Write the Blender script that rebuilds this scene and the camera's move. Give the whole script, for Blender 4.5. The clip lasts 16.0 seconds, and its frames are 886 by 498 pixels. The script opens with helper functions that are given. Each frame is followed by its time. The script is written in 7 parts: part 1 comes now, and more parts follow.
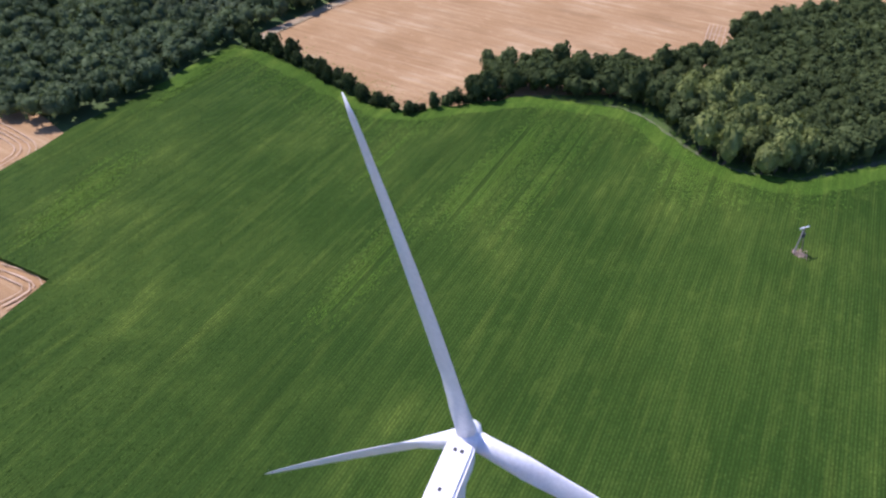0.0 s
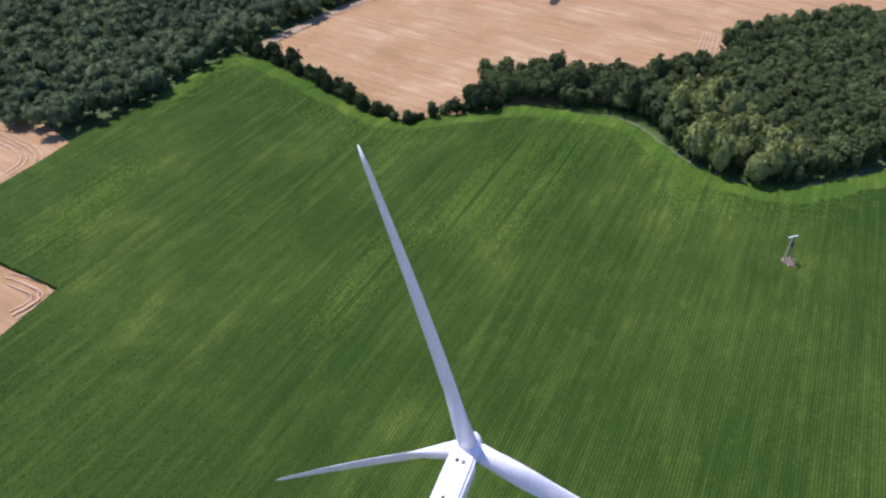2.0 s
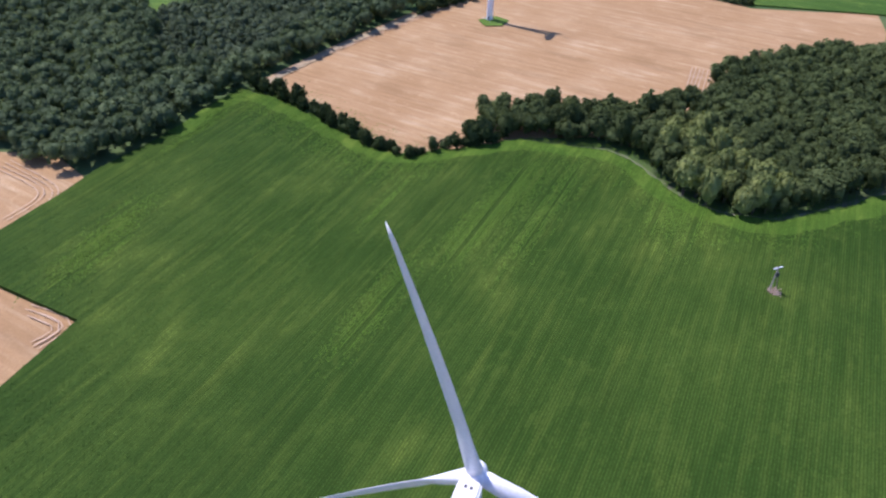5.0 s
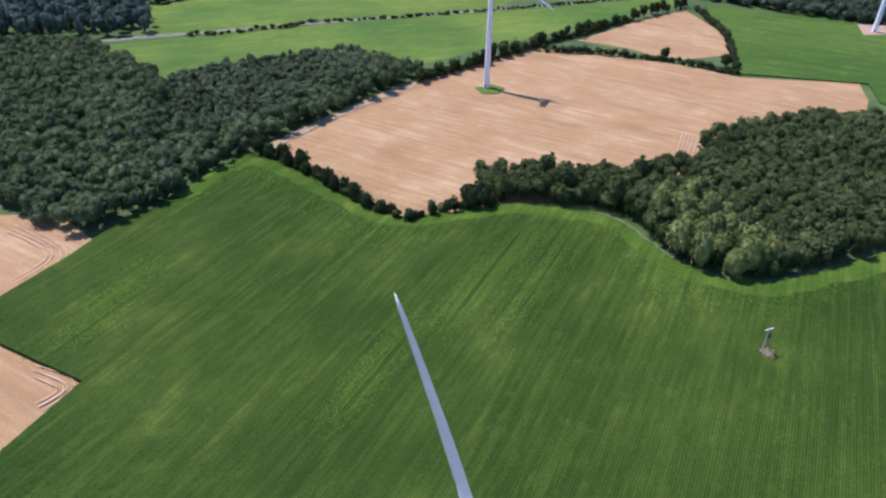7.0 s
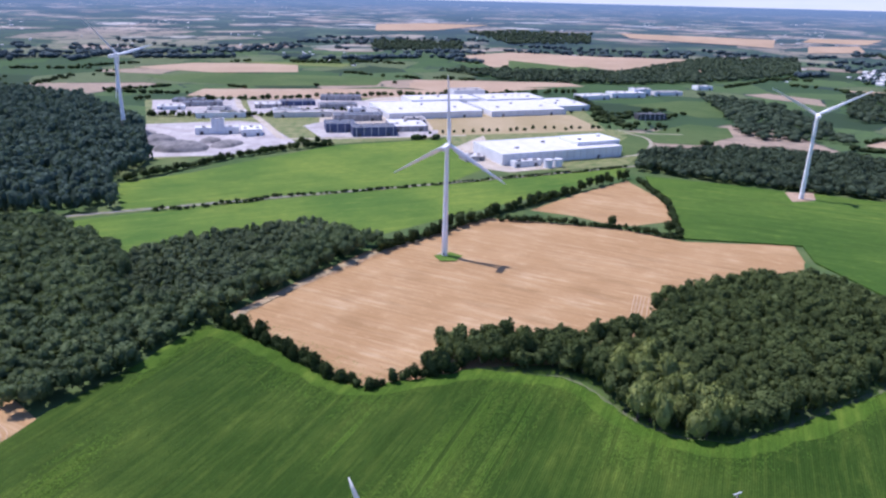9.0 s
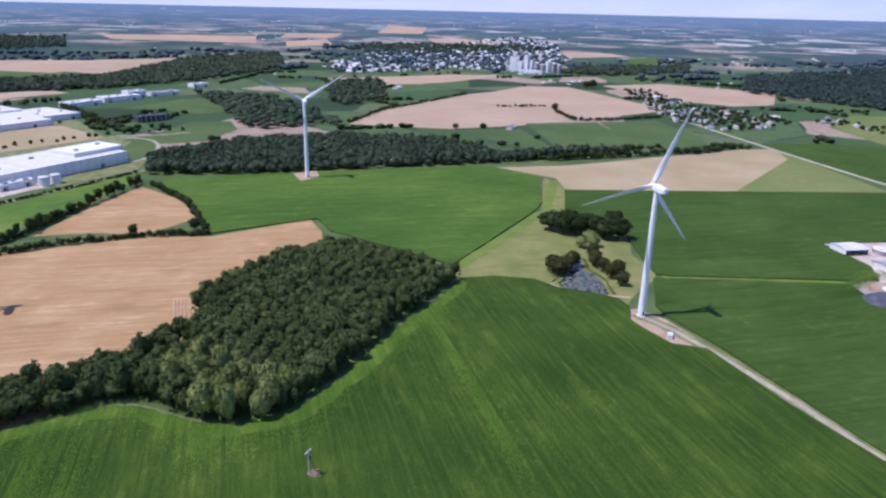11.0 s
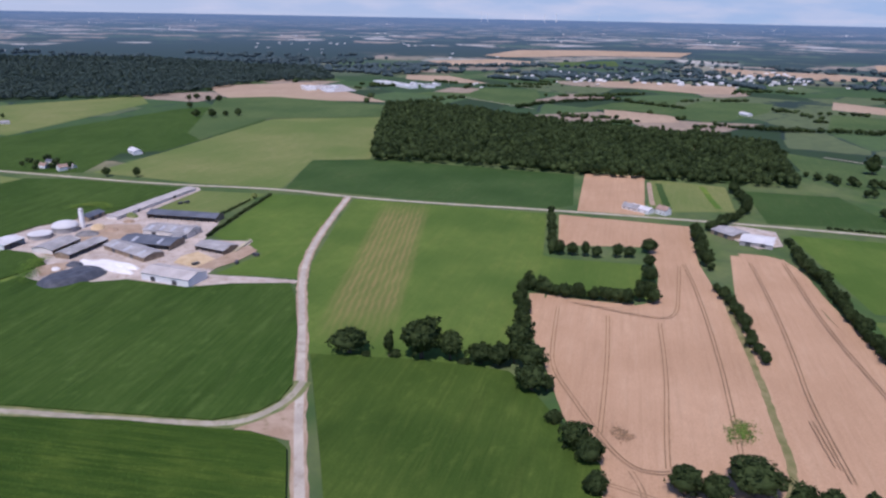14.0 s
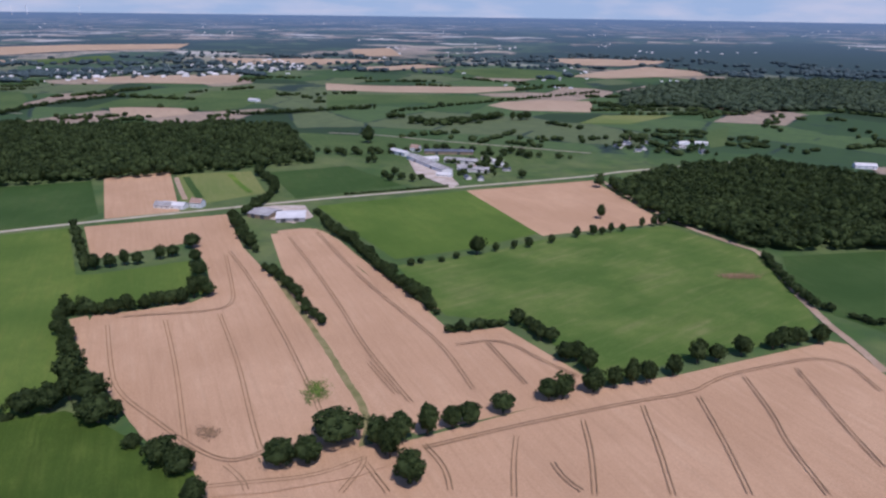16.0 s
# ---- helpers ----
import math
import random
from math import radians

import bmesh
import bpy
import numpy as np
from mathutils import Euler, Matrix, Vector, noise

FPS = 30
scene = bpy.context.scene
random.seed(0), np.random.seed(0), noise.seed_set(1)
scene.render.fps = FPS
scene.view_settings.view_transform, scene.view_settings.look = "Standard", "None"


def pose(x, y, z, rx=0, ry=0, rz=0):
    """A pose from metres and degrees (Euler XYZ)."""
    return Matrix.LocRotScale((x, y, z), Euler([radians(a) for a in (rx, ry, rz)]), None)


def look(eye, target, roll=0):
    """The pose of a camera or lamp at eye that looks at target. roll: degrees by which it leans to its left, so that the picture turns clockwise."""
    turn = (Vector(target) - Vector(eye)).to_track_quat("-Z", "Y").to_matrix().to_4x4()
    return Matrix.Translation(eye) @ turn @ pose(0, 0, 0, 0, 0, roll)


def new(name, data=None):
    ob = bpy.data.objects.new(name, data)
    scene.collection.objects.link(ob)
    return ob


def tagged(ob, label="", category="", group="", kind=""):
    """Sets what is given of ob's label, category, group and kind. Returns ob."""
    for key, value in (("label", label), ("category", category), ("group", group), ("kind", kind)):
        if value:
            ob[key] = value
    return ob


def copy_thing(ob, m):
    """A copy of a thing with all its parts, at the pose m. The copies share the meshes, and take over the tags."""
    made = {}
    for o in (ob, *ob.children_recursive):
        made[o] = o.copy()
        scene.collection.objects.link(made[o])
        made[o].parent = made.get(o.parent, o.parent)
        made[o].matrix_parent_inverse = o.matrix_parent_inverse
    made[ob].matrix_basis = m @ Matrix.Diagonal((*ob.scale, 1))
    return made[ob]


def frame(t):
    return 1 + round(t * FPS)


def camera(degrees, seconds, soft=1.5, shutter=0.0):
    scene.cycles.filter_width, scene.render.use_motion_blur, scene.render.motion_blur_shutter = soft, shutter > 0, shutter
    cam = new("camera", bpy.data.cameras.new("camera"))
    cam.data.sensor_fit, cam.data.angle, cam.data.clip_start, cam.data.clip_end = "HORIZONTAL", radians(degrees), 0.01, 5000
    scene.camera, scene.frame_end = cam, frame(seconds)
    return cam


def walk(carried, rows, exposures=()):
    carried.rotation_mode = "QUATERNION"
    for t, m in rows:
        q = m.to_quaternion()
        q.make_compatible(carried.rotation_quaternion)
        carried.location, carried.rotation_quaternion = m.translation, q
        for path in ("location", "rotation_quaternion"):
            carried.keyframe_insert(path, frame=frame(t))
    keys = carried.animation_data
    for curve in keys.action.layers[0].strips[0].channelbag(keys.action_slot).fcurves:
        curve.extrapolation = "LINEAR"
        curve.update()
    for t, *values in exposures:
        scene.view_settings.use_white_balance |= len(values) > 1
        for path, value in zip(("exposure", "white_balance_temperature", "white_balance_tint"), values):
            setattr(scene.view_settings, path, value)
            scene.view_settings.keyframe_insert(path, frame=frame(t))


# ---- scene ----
# ---- camera ----
cam = camera(64.87, 16.0, soft=2.4)
PATH = [
    (0, -1.4, 19.5, 151.3, 50.19, -0.75, -1.49),
    (0.5, -1.7, 19.0, 152.9, 50.17, -0.83, -1.55),
    (1, -1.9, 18.4, 154.4, 50.17, -0.86, -1.62),
    (1.5, -2.1, 17.6, 156.0, 50.15, -0.90, -1.66),
    (2, -2.3, 16.9, 157.6, 50.14, -0.89, -1.73),
    (2.5, -2.5, 16.0, 159.2, 50.11, -0.89, -1.79),
    (3, -2.7, 15.1, 160.8, 50.09, -0.88, -1.79),
    (5.3, -4.6, 10.0, 168.9, 52.71, -0.95, -2.10),
    (5.5, -4.7, 9.5, 169.4, 55.21, -1.00, -2.09),
    (6, -4.9, 8.0, 170.5, 61.39, -0.99, -2.16),
    (6.5, -5.1, 6.6, 171.7, 61.10, -1.00, -2.19),
    (7, -5.4, 6.0, 173.3, 56.59, -1.05, -2.22),
    (7.5, -5.5, 5.9, 175.2, 56.66, -1.04, -2.19),
    (8, -5.6, 5.7, 176.9, 65.73, -1.11, -2.21),
    (8.2, -5.6, 5.6, 177.4, 69.10, -1.16, -2.21),
    (10.3, -1.3, 1.0, 174.4, 70.52, -1.16, -26.32),
    (10.5, -1.1, 0.9, 174.3, 70.61, -1.19, -31.52),
    (11, -0.7, 0.5, 174.1, 70.80, -1.24, -44.41),
    (11.5, -0.3, 0.3, 174.0, 70.92, -1.30, -56.64),
    (12, 0.0, 0.0, 174.0, 71.03, -1.16, -67.88),
    (12.5, 0.3, -0.3, 174.1, 71.13, -1.23, -79.38),
    (13, 0.6, -0.6, 174.3, 71.23, -1.26, -89.65),
    (13.5, 0.8, -0.7, 174.3, 71.31, -1.13, -99.16),
    (14, 0.9, -0.8, 174.3, 71.34, -1.04, -109.45),
    (14.5, 0.7, -0.7, 174.2, 71.34, -0.93, -119.41),
    (15, 0.6, -0.4, 174.1, 71.33, -0.84, -128.97),
    (15.5, 0.5, -0.1, 173.9, 71.30, -0.80, -138.37),
    (16, 0.4, 0.4, 173.6, 71.26, -0.75, -147.71),
]
walk(cam, [(t, pose(*p)) for t, *p in PATH], [(0, 0.27, 5950, 26), (8, 0.33, 5850, 24), (11, 0.12, 5850, 23), (12.5, -0.06, 5950, 23), (14.5, -0.26, 6050, 22), (16, -0.32, 6050, 22)])

# ---- sky and sun ----
SUN_TURN, SUN_HEIGHT = radians(144.0), radians(60.0)   # the side of the sun on the plan, counted from +x
sky_world = bpy.data.worlds.new("sky")
scene.world = sky_world
sky_world.use_nodes = True
sky_nodes = sky_world.node_tree
sky = sky_nodes.nodes.new("ShaderNodeTexSky")
sky.sky_type, sky.sun_disc = "NISHITA", False
sky.sun_elevation, sky.sun_rotation = SUN_HEIGHT, radians(90) - SUN_TURN
sky.altitude, sky.dust_density, sky.ozone_density = 150, 0.1, 1.0
tint = sky_nodes.nodes.new("ShaderNodeMix")
tint.data_type, tint.blend_type = "RGBA", "MULTIPLY"
tint.inputs[0].default_value, tint.inputs[7].default_value = 1.0, (0.80, 0.91, 1.13, 1)
sky_nodes.links.new(sky.outputs["Color"], tint.inputs[6])
sky_nodes.links.new(tint.outputs[2], sky_nodes.nodes["Background"].inputs["Color"])
sky_nodes.nodes["Background"].inputs["Strength"].default_value = 0.145
sun = new("sun", bpy.data.lights.new("sun", "SUN"))
sun.data.energy, sun.data.angle, sun.data.color = 4.7, radians(0.6), (1.0, 0.95, 0.88)
toward = Vector((math.cos(SUN_HEIGHT) * math.cos(SUN_TURN), math.cos(SUN_HEIGHT) * math.sin(SUN_TURN), math.sin(SUN_HEIGHT)))
sun.matrix_world = look((toward * 400)[:], (0, 0, 0))


# ---- making meshes ----
def mesh_of(name, verts, faces, smooth=False):
    me = bpy.data.meshes.new(name)
    me.from_pydata([tuple(v) for v in verts], [], [tuple(f) for f in faces])
    if smooth:
        me.shade_smooth()
    return me


def tri_mesh(name, verts, tris, smooth=False):
    """A mesh of triangles out of arrays."""
    me = bpy.data.meshes.new(name)
    n = len(tris)
    me.vertices.add(len(verts))
    me.vertices.foreach_set("co", np.asarray(verts, np.float32).ravel())
    me.loops.add(3 * n)
    me.loops.foreach_set("vertex_index", np.asarray(tris, np.int32).ravel())
    me.polygons.add(n)
    me.polygons.foreach_set("loop_start", np.arange(0, 3 * n, 3, dtype=np.int32))
    me.polygons.foreach_set("use_smooth", np.full(n, smooth))
    me.update(calc_edges=True)
    return me


def part(name, bm, material, parent=None, label=""):
    """One mesh object out of a bmesh (or a ready mesh), under a thing or a part."""
    if isinstance(bm, bmesh.types.BMesh):
        me = bpy.data.meshes.new(name)
        bm.to_mesh(me)
        bm.free()
    else:
        me = bm
    if material and not me.materials:
        me.materials.append(material)
    ob = new(name, me)
    ob.parent = parent
    if label:
        ob["label"] = label
    return ob


def thing(name, at, turn, label, category, group="", kind=""):
    """An Empty at the base of a thing."""
    ob = new(name)
    ob.matrix_basis = pose(*at, 0, 0, turn)
    return tagged(ob, label, category, group, kind)


def add_box(bm, x0, x1, y0, y1, z0, z1, bevel=0.0):
    made = bmesh.ops.create_cube(bm, size=1.0, matrix=Matrix.Translation(((x0 + x1) / 2, (y0 + y1) / 2, (z0 + z1) / 2)) @ Matrix.Diagonal((x1 - x0, y1 - y0, z1 - z0, 1)))
    if bevel:
        edges = list({e for v in made["verts"] for e in v.link_edges})
        bmesh.ops.bevel(bm, geom=edges, offset=bevel, segments=2, affect="EDGES", profile=0.5)
    return bm


def box(x0, x1, y0, y1, z0, z1, bevel=0.0):
    return add_box(bmesh.new(), x0, x1, y0, y1, z0, z1, bevel)


def add_rod(bm, a, b, r0, r1, sides=10):
    a, b = Vector(a), Vector(b)
    turn = (b - a).to_track_quat("Z", "Y").to_matrix().to_4x4()
    bmesh.ops.create_cone(bm, cap_ends=True, segments=sides, radius1=r0, radius2=r1, depth=(b - a).length, matrix=Matrix.Translation((a + b) / 2) @ turn)
    return bm


def rod(a, b, r0, r1, sides=10):
    return add_rod(bmesh.new(), a, b, r0, r1, sides)


def inside(poly, x, y):
    """Which of the points lie inside the outline."""
    hit = np.zeros(np.shape(x), bool)
    q = np.asarray(poly, float)
    for (x0, y0), (x1, y1) in zip(q, np.roll(q, -1, 0)):
        if y0 != y1:
            hit ^= ((y0 > y) != (y1 > y)) & (x < (x1 - x0) * (y - y0) / (y1 - y0) + x0)
    return hit


def along(line, step):
    """Points at even steps along a line, with the direction there."""
    q = np.asarray(line, float)
    reach = np.r_[0, np.cumsum(np.hypot(*np.diff(q, axis=0).T))]
    s = np.arange(step / 2, reach[-1], step)
    p = np.c_[np.interp(s, reach, q[:, 0]), np.interp(s, reach, q[:, 1])]
    return p


def rounded(line, rounds=2):
    """A line with its corners cut."""
    q = np.asarray(line, float)
    for _ in range(rounds):
        a, b = q[:-1] * 0.75 + q[1:] * 0.25, q[:-1] * 0.25 + q[1:] * 0.75
        q = np.r_[q[:1], np.stack([a, b], 1).reshape(-1, 2), q[-1:]]
    return q


EYE_LEVEL, FLAT, RIM = 174.0, 2300.0, 4900.0


def lie(x, y):
    """The ground's height: a plain that climbs to wide hills far out."""
    r = np.maximum(np.hypot(x, y), 1.0)
    s = np.clip((r - FLAT) / (RIM - FLAT), 0, 1)
    z = np.where(s > 0, EYE_LEVEL - r * EYE_LEVEL / (r + 25000 * s ** 2.2), 0.0)
    return z if np.ndim(x) else float(z)


# ---- materials ----
def nodes_of(name):
    m = bpy.data.materials.new(name)
    m.use_nodes = True
    t = m.node_tree
    return m, t, t.nodes["Principled BSDF"]


def put(t, kind, **values):
    n = t.nodes.new(kind)
    for key, v in values.items():
        if key in n.inputs:
            n.inputs[key].default_value = v
    return n


def mixed(t, fac, a, b, blend="MIX"):
    n = t.nodes.new("ShaderNodeMix")
    n.data_type, n.blend_type = "RGBA", blend
    for slot, v in ((n.inputs[0], fac), (n.inputs[6], a), (n.inputs[7], b)):
        if isinstance(v, (int, float)):
            slot.default_value = v
        elif isinstance(v, tuple):
            slot.default_value = (*v, 1) if len(v) == 3 else v
        else:
            t.links.new(v, slot)
    return n.outputs[2]


def span(t, value, low, high, to0=0.0, to1=1.0):
    n = t.nodes.new("ShaderNodeMapRange")
    t.links.new(value, n.inputs[0])
    for k, v in zip((1, 2, 3, 4), (low, high, to0, to1)):
        n.inputs[k].default_value = v
    return n.outputs[0]


def mapped(t, turn=0.0, scale=(1, 1, 1), source="Object"):
    c = t.nodes.new("ShaderNodeTexCoord")
    m, s = t.nodes.new("ShaderNodeMapping"), t.nodes.new("ShaderNodeMapping")
    m.inputs["Rotation"].default_value = (0, 0, radians(turn))
    s.inputs["Scale"].default_value = scale
    t.links.new(c.outputs[source], m.inputs[0])
    t.links.new(m.outputs[0], s.inputs[0])
    return s.outputs[0]


def noisy(t, vector, scale, detail=3.0, rough=0.55):
    n = put(t, "ShaderNodeTexNoise", Scale=scale, Detail=detail, Roughness=rough)
    t.links.new(vector, n.inputs["Vector"])
    return n.outputs["Fac"]


def bumped(t, bsdf, height, strength, distance):
    b = put(t, "ShaderNodeBump", Strength=strength, Distance=distance)
    t.links.new(height, b.inputs["Height"])
    t.links.new(b.outputs["Normal"], bsdf.inputs["Normal"])


def crop(name, dark, light, dry, rows=61.0, width=0.8, streak=0.5, blotch=70.0, dryness=0.35, row_depth=0.5, relief=0.5, lines=0.45, flecks=0.0, mown=None):
    """A sown field: rows in one direction, drawn-out streaks, blotches, dry spots."""
    m, t, b = nodes_of(name)
    flat = mapped(t)
    drawn = mapped(t, -rows, (0.12, 1, 1))
    fine = noisy(t, flat, 1.1, 4.0, 0.7)
    mid = noisy(t, flat, 1 / 9.0, 3.0)
    big = noisy(t, flat, 1 / blotch, 2.0)
    streaks = noisy(t, drawn, 1 / 5.0, 3.0, 0.6)
    wave = put(t, "ShaderNodeTexWave", Scale=0.314 / width, Distortion=0.5, Detail=2.0)
    wave.inputs["Detail Scale"].default_value = 0.6
    wave.bands_direction = "Y"
    t.links.new(mapped(t, -rows), wave.inputs["Vector"])
    col = mixed(t, span(t, big, 0.35, 0.65), dark, light)
    col = mixed(t, span(t, streaks, 0.55, 0.8, 0, streak), col, dry)
    both = t.nodes.new("ShaderNodeMath")
    both.operation = "MULTIPLY"
    t.links.new(span(t, big, 0.45, 0.68), both.inputs[0])
    t.links.new(span(t, streaks, 0.45, 0.72), both.inputs[1])
    col = mixed(t, span(t, both.outputs[0], 0, 1, 0, dryness), col, dry)
    drawn_out = noisy(t, mapped(t, -rows, (0.035, 1, 1)), 1 / 2.2, 3.0, 0.65)
    col = mixed(t, span(t, drawn_out, 0.50, 0.75, 0, lines), col, tuple(0.5 * (p + q) for p, q in zip(light, dry)))
    col = mixed(t, span(t, drawn_out, 0.28, 0.50, lines, 0), col, tuple(c * 0.62 for c in dark))
    col = mixed(t, span(t, mid, 0.3, 0.7, 0.0, 0.5), col, dark)
    col = mixed(t, span(t, wave.outputs["Fac"], 0, 1, row_depth * 0.6, 0), col, tuple(c * 0.45 for c in dark))
    col = mixed(t, span(t, fine, 0.3, 0.7, 0.45, 0.0), col, tuple(c * 0.5 for c in dark))
    if flecks:
        laid = noisy(t, mapped(t, -rows + 8, (0.55, 1, 1)), 1 / 5.0, 5.0, 0.65)
        col = mixed(t, span(t, laid, 0.56, 0.72, 0, flecks), col, tuple(0.65 * p + 0.35 * q for p, q in zip(light, dry)))
        hollow = noisy(t, mapped(t, -rows, (0.25, 1, 1)), 1 / 14.0, 3.0, 0.6)
        col = mixed(t, span(t, hollow, 0.30, 0.46, flecks, 0), col, tuple(c * 0.6 for c in dark))
    if mown:
        (cx, cy), turn, long, wide, straw = mown
        lay = mapped(t, -turn)
        at = t.nodes.new("ShaderNodeSeparateXYZ")
        t.links.new(lay, at.inputs[0])
        ca, sa = math.cos(radians(turn)), math.sin(radians(turn))
        swath = put(t, "ShaderNodeTexWave", Scale=0.314 / 4.4, Distortion=2.6, Detail=2.0)
        swath.bands_direction = "Y"
        t.links.new(lay, swath.inputs["Vector"])
        mask = span(t, swath.outputs["Fac"], 0.2, 0.95, 0.45, 0.95)
        for axis, mid_at, half in (("X", cx * ca + cy * sa, long), ("Y", cy * ca - cx * sa, wide)):
            off = t.nodes.new("ShaderNodeMath")
            off.operation = "SUBTRACT"
            t.links.new(at.outputs[axis], off.inputs[0])
            off.inputs[1].default_value = mid_at
            size = t.nodes.new("ShaderNodeMath")
            size.operation = "ABSOLUTE"
            t.links.new(off.outputs[0], size.inputs[0])
            both = t.nodes.new("ShaderNodeMath")
            both.operation = "MULTIPLY"
            t.links.new(mask, both.inputs[0])
            t.links.new(span(t, size.outputs[0], half * 0.7, half * 1.15, 1, 0), both.inputs[1])
            mask = both.outputs[0]
        both = t.nodes.new("ShaderNodeMath")
        both.operation = "MULTIPLY"
        t.links.new(mask, both.inputs[0])
        t.links.new(span(t, streaks, 0.25, 0.6, 0.35, 0.8), both.inputs[1])
        col = mixed(t, both.outputs[0], col, straw)
    t.links.new(col, b.inputs["Base Color"])
    b.inputs["Roughness"].default_value = 0.85
    b.inputs["Specular IOR Level"].default_value = 0.06
    bumped(t, b, fine, relief, 0.5)
    return m


def mottled(name, a, c, size=1.0, rough=0.8, far=20.0, bump=0.3, metal=0.0, third=None, spec=0.3):
    """A surface of two tones at a small and a large scale."""
    m, t, b = nodes_of(name)
    flat = mapped(t)
    fine, big = noisy(t, flat, 1 / size, 5.0, 0.65), noisy(t, flat, 1 / far, 3.0)
    col = mixed(t, span(t, big, 0.35, 0.65), a, c)
    if third:
        col = mixed(t, span(t, noisy(t, flat, 1 / (far * 0.35), 3.0), 0.55, 0.7), col, third)
    col = mixed(t, span(t, fine, 0.3, 0.7, 0.35, 0.0), col, tuple(v * 0.55 for v in a))
    t.links.new(col, b.inputs["Base Color"])
    b.inputs["Roughness"].default_value, b.inputs["Metallic"].default_value = rough, metal
    b.inputs["Specular IOR Level"].default_value = spec
    if bump:
        bumped(t, b, fine, bump, size * 0.3)
    return m


def foliage(name, dark, light, far=30.0, thin=0.3):
    """Leaves of two tones, tree by tree; thin: the share of light that passes through a leaf."""
    m, t, b = nodes_of(name)
    g = t.nodes.new("ShaderNodeNewGeometry")
    o = t.nodes.new("ShaderNodeObjectInfo")
    flat = mapped(t)
    col = mixed(t, g.outputs["Random Per Island"], dark, light)
    col = mixed(t, span(t, o.outputs["Random"], 0, 1, 0, 0.4), col, tuple(c * 0.7 for c in dark))
    col = mixed(t, span(t, noisy(t, flat, 1 / far, 2.0), 0.4, 0.65, 0, 0.6), col, light)
    each = put(t, "ShaderNodeTexVoronoi", Scale=1 / 7.5)
    each.voronoi_dimensions = "2D"
    t.links.new(flat, each.inputs["Vector"])
    tone = t.nodes.new("ShaderNodeSeparateColor")
    t.links.new(each.outputs["Color"], tone.inputs[0])
    col = mixed(t, span(t, tone.outputs[0], 0.3, 1.0, 0, 0.65), col, tuple(c * 0.62 for c in dark))
    col = mixed(t, span(t, noisy(t, flat, 1.4, 4.0, 0.7), 0.35, 0.65, 0.4, 0), col, tuple(c * 0.5 for c in dark))
    t.links.new(col, b.inputs["Base Color"])
    b.inputs["Roughness"].default_value = 0.7
    b.inputs["Specular IOR Level"].default_value = 0.07
    bumped(t, b, noisy(t, flat, 1.2, 4.0, 0.7), 0.6, 0.6)
    if thin:
        glow = t.nodes.new("ShaderNodeBsdfTranslucent")
        t.links.new(mixed(t, 1.0, col, (1.5, 1.45, 0.9), "MULTIPLY"), glow.inputs["Color"])
        both = t.nodes.new("ShaderNodeMixShader")
        both.inputs[0].default_value = thin
        t.links.new(b.outputs[0], both.inputs[1])
        t.links.new(glow.outputs[0], both.inputs[2])
        t.links.new(both.outputs[0], t.nodes["Material Output"].inputs["Surface"])
    return m


MAIZE = crop("maize", (0.031, 0.068, 0.010), (0.066, 0.113, 0.017), (0.17, 0.225, 0.034), width=0.95, dryness=0.65, row_depth=0.6, lines=0.6, flecks=0.3)
MAIZE_TOP = crop("maize_top", (0.038, 0.083, 0.013), (0.082, 0.141, 0.024), (0.20, 0.265, 0.045), streak=0.7, dryness=0.8, row_depth=0.0, lines=0.6, flecks=0.3)
MAIZE_BAND = crop("maize_headland", (0.052, 0.112, 0.014), (0.096, 0.170, 0.022), (0.20, 0.27, 0.040), width=0.95, streak=0.7, dryness=0.9, row_depth=0.3, blotch=22.0, lines=0.5, flecks=0.5)
MARGIN = mottled("margin_grass", (0.105, 0.130, 0.070), (0.185, 0.195, 0.115), 0.7, 0.9, 8.0, 0.3)
MAIZE_DEEP = crop("maize_deep", (0.041, 0.083, 0.014), (0.068, 0.117, 0.023), (0.13, 0.19, 0.05), rows=-30.0, streak=0.6, dryness=0.3, lines=0.6, flecks=0.55)
MAIZE_MID = crop("maize_mid", (0.050, 0.110, 0.018), (0.104, 0.182, 0.030), (0.22, 0.28, 0.05), rows=-30.0, blotch=130.0, streak=0.7, dryness=0.7, flecks=0.4)
MAIZE_EAST = crop("maize_east", (0.044, 0.082, 0.014), (0.080, 0.126, 0.022), (0.15, 0.19, 0.04), rows=-36.0, lines=0.35, row_depth=0.3, flecks=0.35)
MAIZE_THIN = crop("maize_thin", (0.074, 0.146, 0.018), (0.122, 0.208, 0.027), (0.18, 0.25, 0.042), width=1.0, row_depth=0.0)
GRASS = crop("grass", (0.074, 0.130, 0.024), (0.128, 0.190, 0.038), (0.21, 0.215, 0.06), rows=-36.0, width=3.0, row_depth=0.06, streak=0.2, relief=0.2, lines=0.1, blotch=90.0, flecks=0.12)
GRASS_MOWN = crop("grass_mown", (0.078, 0.132, 0.026), (0.136, 0.192, 0.040), (0.22, 0.22, 0.06), rows=-36.0, width=3.0, row_depth=0.06, streak=0.2, relief=0.2, lines=0.12, blotch=90.0, flecks=0.12, mown=((490, -131), 157.3, 136, 22, (0.245, 0.185, 0.078)))
GRASS_DEEP = crop("grass_deep", (0.038, 0.078, 0.020), (0.064, 0.112, 0.032), (0.12, 0.13, 0.05), rows=-40.0, width=3.0, row_depth=0.12, relief=0.2, lines=0.15)
